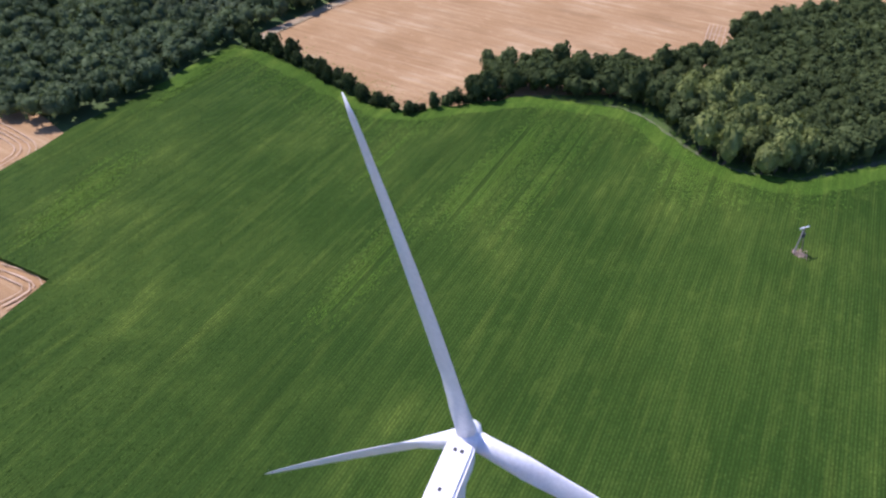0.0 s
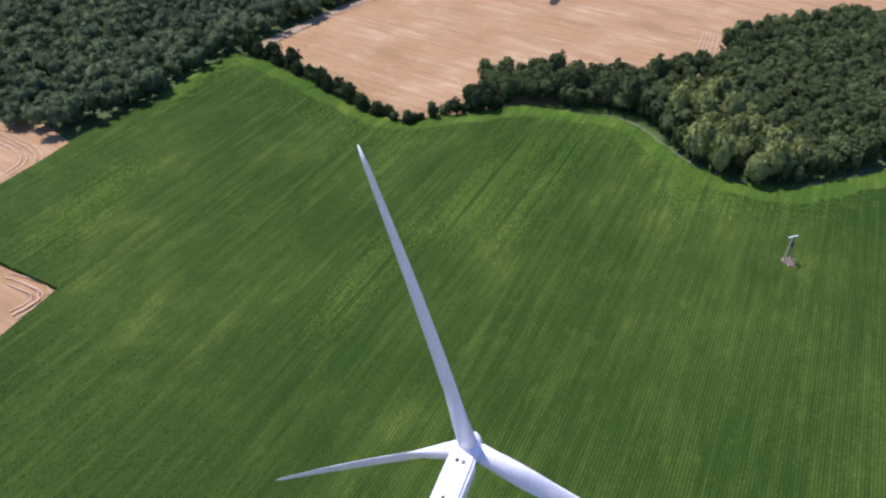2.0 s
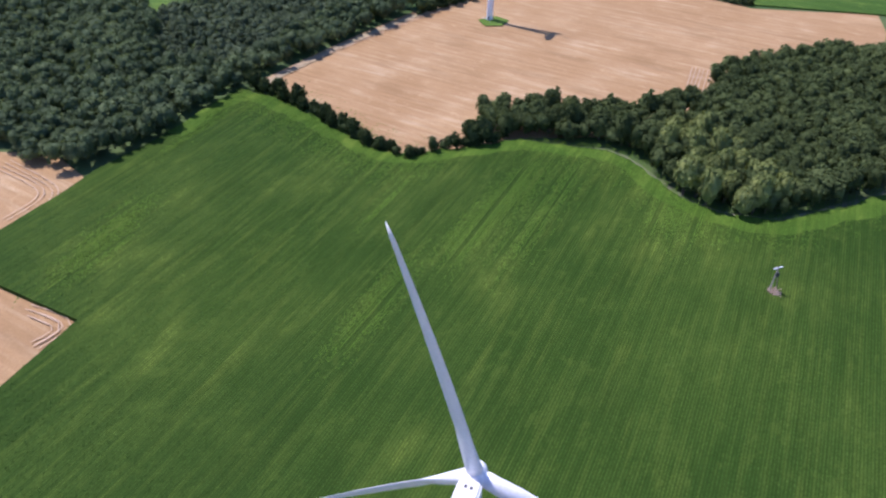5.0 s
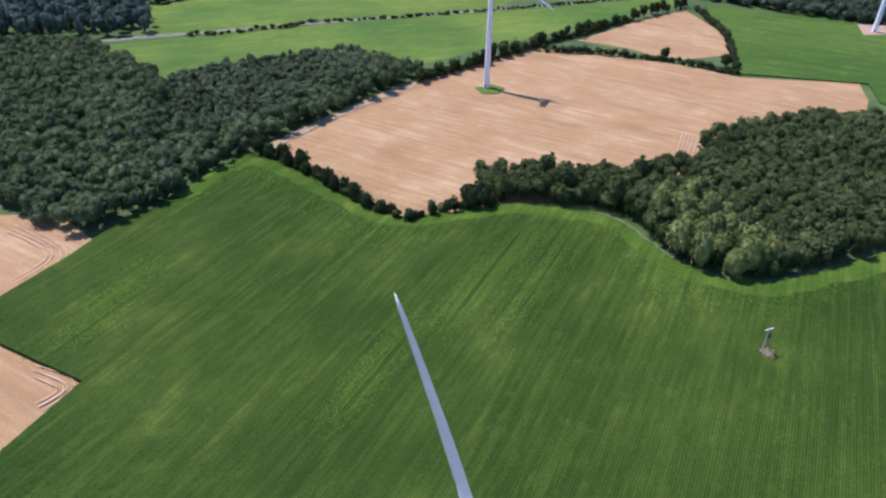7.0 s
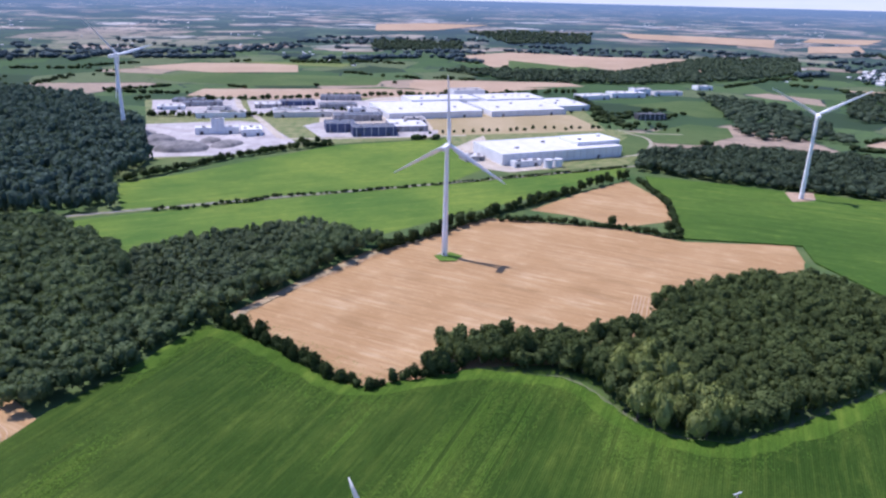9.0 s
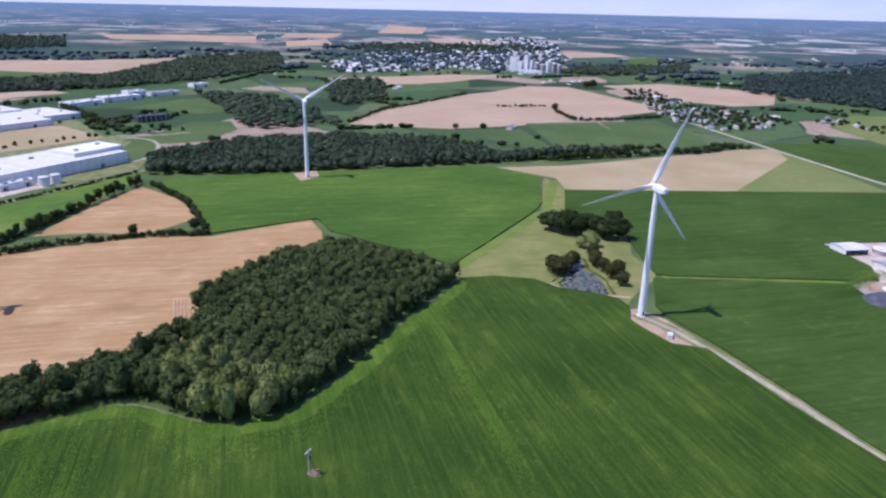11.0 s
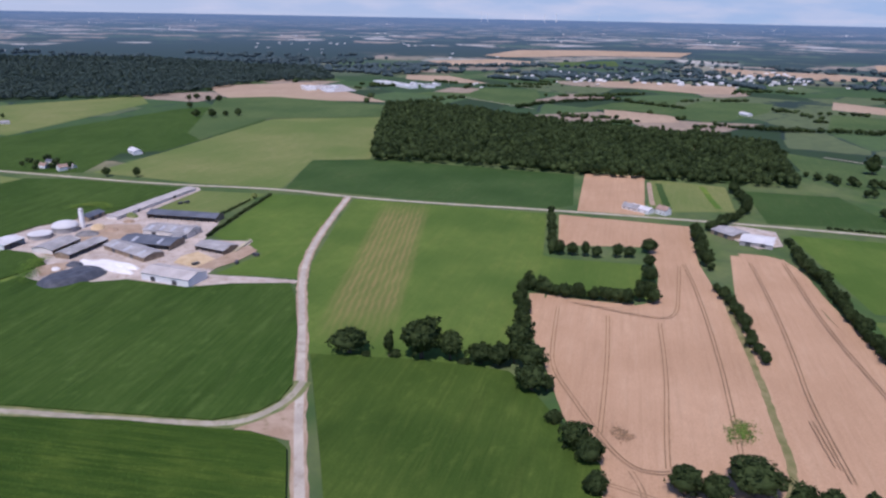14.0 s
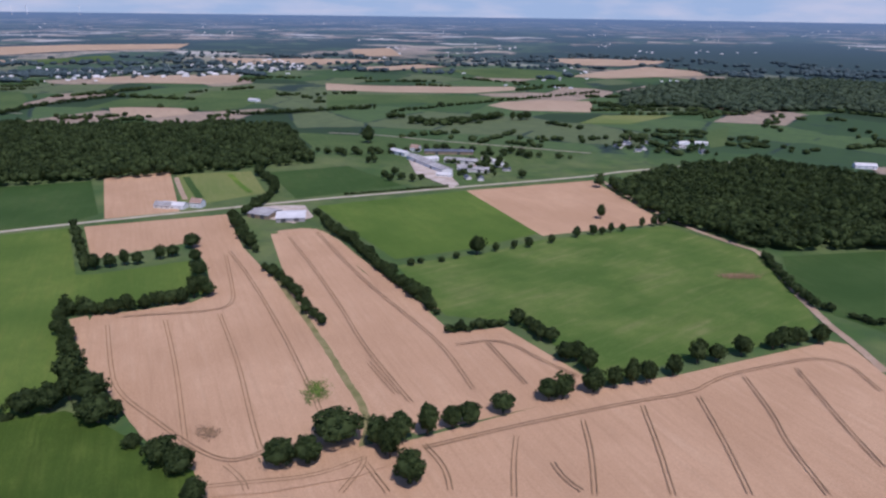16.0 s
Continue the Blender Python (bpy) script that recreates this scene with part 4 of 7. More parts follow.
def crown_shape(rng, clumps, leaves, sub=1, leaf=0.085, low=-0.6, core=0.84, deep=0.42):
    """A crown about one wide each way from its middle: an uneven body under clumps of leaves that face outwards."""
    bv, bf = BALLS[sub]
    body = lumpy(bv, rng.uniform(0, 90), deep, 0.30) * core * [rng.uniform(0.9, 1.1), rng.uniform(0.9, 1.1), 0.95]
    verts, tris = [body], [bf]
    if leaves:
        way = rng.normal(size=(clumps, 3))
        way /= np.linalg.norm(way, axis=1)[:, None]
        way[:, 2] = np.where(way[:, 2] < low, -way[:, 2], way[:, 2])
        near = np.argmax(way @ (body / np.linalg.norm(body, axis=1)[:, None]).T, axis=1)
        tip = way * np.linalg.norm(body[near], axis=1)[:, None] * rng.uniform(0.86, 1.12, (clumps, 1))
        who = rng.integers(0, clumps, leaves)
        puff = rng.normal(size=(leaves, 3))
        puff /= np.linalg.norm(puff, axis=1)[:, None]
        puff = np.where((puff * way[who]).sum(1)[:, None] < -0.2, -puff, puff)
        mid = tip[who] + puff * rng.uniform(0.10, 0.22, (leaves, 1)) * [1, 1, 0.8]
        out = puff + 0.7 * way[who] + rng.normal(size=(leaves, 3)) * 0.65
        out /= np.linalg.norm(out, axis=1)[:, None]
        a = np.cross(out, rng.normal(size=(leaves, 3)))
        a /= np.linalg.norm(a, axis=1)[:, None]
        b = np.cross(out, a)
        size = leaf * rng.uniform(0.7, 1.4, (leaves, 1))
        verts.append(np.stack([mid + a * size, mid - 0.5 * a * size + 0.87 * b * size, mid - 0.5 * a * size - 0.87 * b * size], 1).reshape(-1, 3))
        tris.append(np.arange(3 * leaves).reshape(-1, 3) + len(body))
    return np.concatenate(verts), np.concatenate(tris)


def grove(name, spots, widths, heights, material, label, seed, clumps=26, leaves=150, kinds=10, foot=0.12, category="woodland", leaf=0.16, sub=1, core=0.76):
    """Crowns packed to one wood, hedge or row of bushes."""
    rng = np.random.default_rng(seed)
    shapes = [crown_shape(rng, clumps, leaves, sub, leaf, -0.8, core if leaves else 0.95) for _ in range(kinds)]
    verts, tris, n = [], [], 0
    for (x, y), w, h in zip(spots, widths, heights):
        v, f = shapes[rng.integers(kinds)]
        a = rng.uniform(0, 6.28)
        ca, sa = math.cos(a), math.sin(a)
        low, dome = h * foot, min(w * 0.85, h * 0.5)
        mid = h - dome
        z = np.where(v[:, 2] > 0, mid + v[:, 2] * dome, mid + v[:, 2] / 0.95 * (mid - low)) + lie(x, y)
        verts.append(np.c_[x + w * (v[:, 0] * ca - v[:, 1] * sa), y + w * (v[:, 0] * sa + v[:, 1] * ca), z])
        tris.append(f + n)
        n += len(v)
    return tagged(part(name, tri_mesh(name, np.concatenate(verts), np.concatenate(tris), True), material), label, category, kind="stuff")


def scatter(outline, step, seed):
    """Uneven places all over an outline."""
    rng = np.random.default_rng(seed)
    q = np.asarray(outline, float)
    (x0, y0), (x1, y1) = q.min(0), q.max(0)
    gx, gy = np.meshgrid(np.arange(x0, x1 + step, step), np.arange(y0, y1 + step, step * 0.87))
    gx[1::2] += step / 2
    gx, gy = (gx + rng.uniform(-0.5, 0.5, gx.shape) * step).ravel(), (gy + rng.uniform(-0.5, 0.5, gy.shape) * step).ravel()
    keep = inside(q, gx, gy)
    return np.c_[gx, gy][keep]


def wood(name, outline, step, width, height, material, label, seed, hole=(), **more):
    rng = np.random.default_rng(seed)
    OUTLINES.append(outline)
    spots = scatter(outline, step, seed)
    if hole:
        spots = spots[~inside(hole, spots[:, 0], spots[:, 1])]
    n = len(spots)
    clump = np.array([noise.noise((x / 35, y / 35, seed)) for x, y in spots])
    return grove(name, spots, width * rng.uniform(0.65, 1.4, n), height * (1 + 0.3 * clump) * rng.uniform(0.78, 1.15, n), material, label, seed, **more)


def hedge(name, line, step, width, height, material, label, seed, sub=1, leaves=120, **more):
    rng = np.random.default_rng(seed)
    spots = along(line, step)
    spots = spots + rng.uniform(-0.3, 0.3, spots.shape) * step
    n = len(spots)
    return grove(name, spots, width * rng.uniform(0.7, 1.3, n), height * rng.uniform(0.65, 1.25, n), material, label, seed, category="hedge", foot=0.0, sub=sub, leaves=leaves, **more)


def tree_kind(seed, material, label, tall=1.0):
    """A broad-leaved tree 10 m high with a crown 8 m wide: trunk with limbs, crown."""
    rng = np.random.default_rng(seed)
    tree = thing("tree", (0, 0, -500), 0, label, "tree", "hedgerow trees")
    bm = add_rod(bmesh.new(), (0, 0, -0.3), (0.1, 0, 3.0), 0.42, 0.30)
    for k in range(4):
        a = k * 1.57 + rng.uniform(-0.4, 0.4)
        add_rod(bm, (0.1, 0, 2.4), (1.9 * math.cos(a), 1.9 * math.sin(a), 5.2), 0.22, 0.08, 6)
    part("trunk", bm, BARK, tree)
    v, f = crown_shape(rng, 90, 800, 2, 0.10, low=-0.7, core=0.74, deep=0.30)
    part("crown", tri_mesh("crown", v * [4.0, 4.0, 4.6 * tall] + [0, 0, 5.3 * tall], f, True), material, tree)
    return tree


TREE_LABELS = ("dark green broad-leaved tree with a dense round crown", "dark broad-leaved tree with an uneven crown", "tall leafy hedgerow tree with a full crown")
TREES = [tree_kind(11 + k, LEAF_DARK, TREE_LABELS[k % 3], 1.0 + 0.06 * (k % 3)) for k in range(6)]
COPSE_TREES = [tree_kind(61 + k, LEAF_COPSE, "green broad-leaved tree at the edge of the copse", 1.05) for k in range(3)]
OLIVE_TREES = [tree_kind(51 + k, LEAF_OLIVE, "olive-brown broad-leaved tree with a loose crown") for k in range(3)]
PALE_TREES = [tree_kind(31 + k, LEAF_PALE, "pale green broad-leaved tree with a loose crown") for k in range(3)]
TREE_RNG = random.Random(5)


def plant(x, y, wide=8.0, high=10.0, kinds=TREES):
    m = pose(x, y, lie(x, y), 0, 0, TREE_RNG.uniform(0, 360)) @ Matrix.Diagonal((wide / 8, wide / 8, high / 10, 1))
    return copy_thing(TREE_RNG.choice(kinds), m)


def row_of_trees(line, step, wide, high, kinds=TREES, spread=0.3):
    for x, y in along(line, step):
        k = TREE_RNG.uniform(0.75, 1.25)
        plant(x + TREE_RNG.uniform(-spread, spread) * step, y + TREE_RNG.uniform(-spread, spread) * step, wide * k, high * k * TREE_RNG.uniform(0.85, 1.15), kinds)


YOUNG_WOOD = [(-175, 471), (-138, 513), (-47, 546), (-33, 529), (-70, 447), (-105, 382), (-150, 392)]
wood("woodland_west", [(-165, 280), (-148, 281), (-126, 315), (-100, 368), (-54, 427), (-10, 480), (7, 501), (-2, 498), (-64, 532), (-104, 512), (-170, 468), (-253, 549), (-300, 545), (-420, 540), (-420, 310), (-205, 306)], 5.9, 4.3, 13, LEAF, "dense broad-leaved woodland with rounded crowns", 1, hole=YOUNG_WOOD, clumps=30, leaves=135, leaf=0.165, core=0.72)
wood("woodland_young", YOUNG_WOOD, 5.0, 3.4, 9, LEAF_YOUNG, "younger mixed woodland of slim pale crowns", 12, clumps=20, leaves=80, leaf=0.2, core=0.74)
wood("conifer_wood", [(-345, 567), (-266, 576), (-218, 594), (-253, 675), (-246, 773), (-271, 853), (-321, 997), (-481, 1220), (-785, 1389), (-900, 900), (-700, 600)], 9.5, 4.6, 18, LEAF_CONIFER, "dark dense conifer wood with narrow pointed crowns", 2, clumps=12, leaves=36, leaf=0.3, foot=0.05)
wood("copse", [(31, 312), (46, 311), (70, 305), (89, 301), (100, 290), (107, 271), (115, 256), (126, 247), (141, 244), (144, 242), (184, 255), (239, 279), (290, 295), (314, 303), (312, 321), (301, 399), (281, 415), (232, 405), (168, 384), (155, 350), (116, 333), (84, 333), (49, 335), (29, 331)], 5.2, 4.0, 12.5, LEAF_COPSE, "dense green copse of broad-leaved trees", 3, clumps=34, leaves=200, leaf=0.15, core=0.72)
wood("woodland_strip", [(281, 732), (353, 673), (458, 617), (613, 537), (686, 508), (790, 467), (793, 471), (642, 566), (648, 674), (574, 780), (449, 825), (318, 804)], 8.5, 6, 12, LEAF_BLUE_HAZE, "long belt of mixed woodland", 4, clumps=20, leaves=100, leaf=0.18)
wood("woodland_big", [(837, -202), (794, -281), (697, -411), (609, -543), (569, -620), (772, -777), (872, -747), (1000, -611), (1306, -451), (1351, -365)], 8.8, 5.5, 14, LEAF_DARK, "large dark block of woodland", 5, clumps=18, leaves=40, leaf=0.18)
wood("woodland_east", [(260, -733), (147, -606), (80, -576), (44, -581), (-19, -632), (-160, -700), (-160, -880), (-11, -896), (120, -929), (197, -830), (242, -691)], 9, 6.4, 13, LEAF_DARK, "dark wood beside the lane", 6, clumps=20, leaves=100, leaf=0.18)
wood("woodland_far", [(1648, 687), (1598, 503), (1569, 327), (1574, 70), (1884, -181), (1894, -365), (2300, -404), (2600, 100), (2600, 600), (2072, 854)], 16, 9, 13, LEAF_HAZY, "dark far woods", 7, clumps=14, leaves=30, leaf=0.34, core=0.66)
for x, y in [(131, 301), (118, 301), (134, 285), (138, 270), (121, 275), (145, 257), (128, 255), (143, 247), (118, 250), (130, 243), (112, 261), (111, 288), (123, 264), (140, 283), (142, 261), (120, 293), (149, 250), (131, 270), (117, 259), (122, 285), (137, 246)]:
    plant(x, y, 10.5 * TREE_RNG.uniform(0.8, 1.2), 19 * TREE_RNG.uniform(0.85, 1.15), PALE_TREES)
row_of_trees([(35, 321), (50, 320), (72, 315), (91, 309), (100, 301)], 6, 11, 13.5, COPSE_TREES)
row_of_trees([(52, 330), (84, 328), (116, 329), (150, 345)], 9, 10, 13.5, COPSE_TREES)
hedge("hedge", [(-94, 368), (-70, 349), (-56, 336), (-30, 306), (-10, 293)], 3.4, 3, 6, LEAF_DARK, "uneven dark field hedge with small trees", 21, leaves=220, leaf=0.15)
row_of_trees([(-94, 368), (-70, 349), (-56, 336), (-30, 306), (-10, 293)], 8, 7, 9)
hedge("tree_row", [(-2, 480), (52, 527), (105, 573), (137, 597), (194, 645), (260, 693)], 9, 4.5, 11, LEAF_DARK, "row of separate young trees", 211, leaves=300, leaf=0.13)
hedge("hedge", [(-2, 480), (52, 527), (105, 573), (137, 597), (194, 645)], 4, 3.5, 5, LEAF_DARK, "dense dark hedge along the stubble field", 22)
hedge("hedge", [(97, 555), (143, 546), (192, 530), (235, 501)], 4, 3.4, 5.5, LEAF_DARK, "dense dark hedge along the stubble field", 23)
hedge("hedge", [(267, 680), (265, 601), (238, 509)], 4, 3.4, 6, LEAF_DARK, "dense dark hedge along the stubble field", 24)
for x, y in [(233, 518), (191, 535)]:
    plant(x, y, 9 * TREE_RNG.uniform(0.8, 1.2), 10 * TREE_RNG.uniform(0.85, 1.15))
hedge("hedge", [(-8, 292), (5, 297), (22, 302), (40, 309)], 3.2, 3.2, 8, LEAF_DARK, "uneven green field hedge with small trees", 25, leaves=220, leaf=0.15)
for x, y in [(22, 304), (28, 305), (39, 312)]:
    plant(x, y, 11 * TREE_RNG.uniform(0.8, 1.2), 15 * TREE_RNG.uniform(0.85, 1.15), COPSE_TREES)
hedge("hedge", [(-190, 588), (-154, 597), (-113, 616), (-95, 630)], 6, 3.2, 4, LEAF_DARK, "dark bushes along the railway", 26)
hedge("hedge", [(-95, 630), (-54, 639), (5, 655), (66, 674), (151, 702), (279, 744)], 5, 2.6, 3, LEAF_DARK, "dark bushes along the railway", 27)
hedge("hedge", [(-246, 686), (-203, 735), (-165, 786), (-107, 831), (-55, 861)], 6, 5, 8, LEAF_DARK, "dark hedge of trees before the gravel yard", 28)
for x, y in [(454, 331), (453, 318), (458, 309), (469, 307), (469, 322)]:
    plant(x, y, 19 * TREE_RNG.uniform(0.8, 1.2), 17 * TREE_RNG.uniform(0.85, 1.15))
for x, y in [(472, 300), (469, 288), (475, 280), (489, 294)]:
    plant(x, y, 18 * TREE_RNG.uniform(0.8, 1.2), 17 * TREE_RNG.uniform(0.85, 1.15))
for x, y in [(435, 288), (444, 283), (453, 292)]:
    plant(x, y, 13 * TREE_RNG.uniform(0.8, 1.2), 11 * TREE_RNG.uniform(0.85, 1.15), PALE_TREES)
for x, y in [(376, 270), (374, 264), (384, 265), (395, 267)]:
    plant(x, y, 13 * TREE_RNG.uniform(0.8, 1.2), 13 * TREE_RNG.uniform(0.85, 1.15), OLIVE_TREES)
for x, y in [(408, 257), (404, 247), (397, 236), (391, 224), (407, 237), (416, 262), (421, 268)]:
    plant(x, y, 11.5 * TREE_RNG.uniform(0.8, 1.2), 11 * TREE_RNG.uniform(0.85, 1.15), OLIVE_TREES)
hedge("hedge", [(458, 654), (591, 564), (641, 567), (688, 498), (875, 406), (937, 389)], 8, 6, 9, LEAF_DARK, "long dark belt of hedge trees", 29)
for x, y, wide, high in [(336, -69, 18.4, 11.3), (328, -76, 4.5, 3.5), (325, -88, 5.4, 12.1), (324, -91, 6.0, 3.2), (318, -104, 20.0, 18.7), (312, -118, 13.6, 15.8), (305, -123, 7.1, 2.8), (303, -132, 14.1, 10.9), (298, -140, 12.9, 10.5), (298, -149, 10.1, 14.1), (310, -158, 14.1, 14.3), (288, -154, 14.5, 12.6), (268, -144, 15.3, 14.5), (267, -152, 7.8, 7.4), (239, -141, 7.6, 7.2), (219, -140, 12.4, 11.6), (208, -140, 11.5, 11.5), (191, -133, 10.0, 9.3), (180, -166, 13.1, 10.9), (173, -174, 12.1, 10.6), (172, -192, 19.7, 14.0)]:
    plant(x, y, wide * 1.15, high * 1.15)
hedge("hedge", [(552, -304), (500, -278), (449, -251)], 3.5, 3.6, 8, LEAF_DARK, "tall dense dark hedge beside the wheat", 31)
for x, y in [(448, -257), (444, -266), (439, -274), (434, -281), (429, -296), (427, -305)]:
    plant(x, y, 9.52 * TREE_RNG.uniform(0.8, 1.2), 10.56 * TREE_RNG.uniform(0.85, 1.15))
for x, y in [(431, -326), (403, -306), (378, -289), (355, -273), (350, -262), (345, -269)]:
    plant(x, y, 11.5 * TREE_RNG.uniform(0.8, 1.2), 12.5 * TREE_RNG.uniform(0.85, 1.15))
hedge("hedge", [(393, -198), (376, -216), (362, -236), (349, -255)], 4, 4.0, 9, LEAF_DARK, "tall dense dark hedge beside the wheat", 32)
row_of_trees([(393, -198), (370, -223), (348, -255)], 9, 9, 10.5)
row_of_trees([(389, -197), (349, -177), (307, -155)], 8, 9, 9)
for x, y in [(147, -195), (156, -199), (151, -207), (131, -186), (143, -217)]:
    plant(x, y, 12.88 * TREE_RNG.uniform(0.8, 1.2), 15.18 * TREE_RNG.uniform(0.85, 1.15))
for x, y in [(137, -228), (132, -234), (124, -251), (111, -273), (106, -278), (96, -292), (89, -301), (83, -309), (77, -315), (68, -330)]:
    plant(x, y, 11.2 * TREE_RNG.uniform(0.8, 1.2), 12.54 * TREE_RNG.uniform(0.85, 1.15))
for x, y in [(61, -351), (53, -358), (43, -373), (30, -391), (26, -397), (19, -404), (9, -414)]:
    plant(x, y, 10.64 * TREE_RNG.uniform(0.8, 1.2), 11.88 * TREE_RNG.uniform(0.85, 1.15))
row_of_trees([(351, -324), (317, -311), (293, -296), (270, -282), (255, -274)], 6.5, 7, 7)
row_of_trees([(472, -401), (434, -377), (396, -350), (381, -347)], 7, 9, 9)
row_of_trees([(395, -433), (318, -391), (261, -356), (211, -328)], 7, 8.5, 8.5)
hedge("hedge", [(420, -453), (318, -391), (261, -356), (208, -327)], 4, 3.5, 6, LEAF_DARK, "dense dark hedge between pasture and wheat", 33)
hedge("hedge", [(192, -308), (179, -320), (167, -337)], 3.2, 3.2, 6, LEAF_DARK, "clipped dense field hedge", 34)
row_of_trees([(168, -346), (150, -335), (133, -327)], 6.5, 9, 9)
for x, y in [(120, -315), (115, -317), (106, -310)]:
    plant(x, y, 10.08 * TREE_RNG.uniform(0.8, 1.2), 11.88 * TREE_RNG.uniform(0.85, 1.15))
row_of_trees([(276, -380), (264, -402), (249, -422)], 13, 6, 5)
for x, y in [(243, -436)]:
    plant(x, y, 13.44 * TREE_RNG.uniform(0.8, 1.2), 17.16 * TREE_RNG.uniform(0.85, 1.15))
for x, y in [(235, -451), (226, -464), (218, -474), (208, -494), (197, -520), (188, -534), (182, -539), (178, -548), (171, -557), (161, -578), (154, -589), (149, -596)]:
    plant(x, y, 6.72 * TREE_RNG.uniform(0.8, 1.2), 8.58 * TREE_RNG.uniform(0.85, 1.15))
for x, y in [(200, -584)]:
    plant(x, y, 10.08 * TREE_RNG.uniform(0.8, 1.2), 13.2 * TREE_RNG.uniform(0.85, 1.15))
for x, y in [(602, -761)]:
    plant(x, y, 17.92 * TREE_RNG.uniform(0.8, 1.2), 21.12 * TREE_RNG.uniform(0.85, 1.15))
hedge("hedge", [(60, -555), (33, -495), (17, -469), (6, -465)], 4, 3.4, 6, LEAF_DARK, "dense dark hedge along the lane", 35)
hedge("hedge", [(-2, -464), (-22, -460)], 4, 3.4, 5, LEAF_DARK, "dense dark hedge along the lane", 36)
row_of_trees([(464, -407), (483, -452), (506, -490), (603, -552)], 9, 10, 10)
hedge("tree_row", [(620, -676), (561, -672), (528, -724), (508, -773), (433, -779), (328, -824)], 16, 5, 9, LEAF_DARK, "row of separate young trees", 257)
for x, y in [(443, -596), (436, -608), (420, -606), (418, -620), (386, -708), (378, -722)]:
    plant(x, y, 9 * TREE_RNG.uniform(0.8, 1.2), 8 * TREE_RNG.uniform(0.85, 1.15))
hedge("hedge", [(657, -940), (572, -1086)], 9, 6, 8, LEAF_DARK, "dark belt of trees on the hill", 37)
hedge("hedge", [(762, -1029), (689, -1304), (578, -1601)], 10, 5, 7, LEAF_DARK, "long dark hedge on the hill", 38)
hedge("hedge", [(485, -1349), (416, -1349), (369, -1498)], 9, 8, 10, LEAF_DARK, "dark belt of trees on the hill", 39)
for x, y in [(1505, 3), (1534, -12), (1489, -33), (1483, -53), (1390, 3), (1267, -6), (1255, -32), (1267, -54), (1266, -75)]:
    plant(x, y, 14 * TREE_RNG.uniform(0.8, 1.2), 12 * TREE_RNG.uniform(0.85, 1.15))
for x, y in [(748, 732), (821, 93), (811, 62)]:
    plant(x, y, 10 * TREE_RNG.uniform(0.8, 1.2), 10 * TREE_RNG.uniform(0.85, 1.15))
wood("woodland_far_east", [(451, -1353), (356, -1450), (224, -1428), (104, -1572), (0, -1553), (-380, -1700), (-420, -2300), (140, -2300), (430, -2100), (522, -1633)], 19, 12.5, 14, LEAF_BLUE_HAZE, "dark far wood on the hill", 9, leaves=30, clumps=14, leaf=0.26)
wood("woodland_far_north", [(638, 1349), (720, 1209), (646, 864), (507, 913), (569, 1110)], 16, 9, 12, LEAF_BLUE_HAZE, "small woods behind the belt", 10, leaves=60, clumps=14, leaf=0.12)
hedge("hedge", [(1025, 753), (970, 675), (1014, 638), (1112, 605)], 8, 5, 6, LEAF_DARK, "dark field hedge near the village", 61)
hedge("hedge", [(986, 862), (1066, 814)], 8, 4, 5, LEAF_DARK, "dark field hedge in the stubble", 62)
hedge("hedge", [(655, 873), (784, 950), (1085, 1029)], 9, 5, 6, LEAF_DARK, "dark field hedge beside the stubble", 63)
hedge("hedge", [(1702, 890), (1725, 801), (1765, 688)], 10, 7, 9, LEAF_DARK, "dark belt of trees behind the village", 64)
row_of_trees([(1048, 770), (1027, 749)], 20, 14, 14)
for x, y in [(1414, 956), (1422, 945)]:
    plant(x, y, 24 * TREE_RNG.uniform(0.8, 1.2), 18 * TREE_RNG.uniform(0.85, 1.15))
hedge("tree_row", [(68, 930), (204, 964), (339, 986)], 14, 3, 6, LEAF_DARK, "row of separate young trees", 273)
hedge("tree_row", [(72, 1095), (237, 1125), (317, 1116)], 16, 3, 6, LEAF_DARK, "row of separate young trees", 274)
hedge("tree_row", [(344, 978), (442, 959)], 16, 3, 6, LEAF_DARK, "row of separate young trees", 275)
hedge("hedge", [(375, 1290), (367, 1160), (360, 1052)], 9, 7, 10, LEAF_DARK, "dark trees beside the factory", 65)
hedge("hedge", [(-336, 1070), (-267, 1061), (-152, 1071)], 9, 6, 9, LEAF_DARK, "dark trees behind the gravel works", 66)
hedge("hedge", [(-157, 1113), (-88, 1130), (-7, 1126)], 10, 5, 7, LEAF_DARK, "dark trees between the halls", 67)
hedge("hedge", [(-314, 1219), (-137, 1258), (23, 1304), (397, 1368)], 13, 7, 9, LEAF_DARK, "dark hedge behind the estate", 68)
row_of_trees([(-97, 865), (-70, 873), (-53, 874)], 9, 8, 8)
hedge("hedge", [(1257, -601), (1319, -692), (1352, -872), (1175, -940)], 12, 8, 9, LEAF_DARK, "dark belt of trees on the hill", 69)
wood("woodland_plain", [(1032, 2198), (1342, 2161), (1095, 1762), (743, 1555), (517, 1510), (608, 1749)], 17, 9, 12, LEAF_BLUE_HAZE, "dark irregular wood on the plain", 400, leaves=20, clumps=12, leaf=0.32)
wood("woodland_plain", [(5, 2633), (322, 2595), (302, 2397), (-1, 2381)], 17, 9, 12, LEAF_BLUE_HAZE, "dark irregular wood on the plain", 401, leaves=20, clumps=12, leaf=0.32)
wood("woodland_plain", [(374, 2827), (556, 2866), (839, 2743), (782, 2562), (493, 2565)], 17, 9, 12, LEAF_BLUE_HAZE, "dark irregular wood on the plain", 402, leaves=20, clumps=12, leaf=0.32)
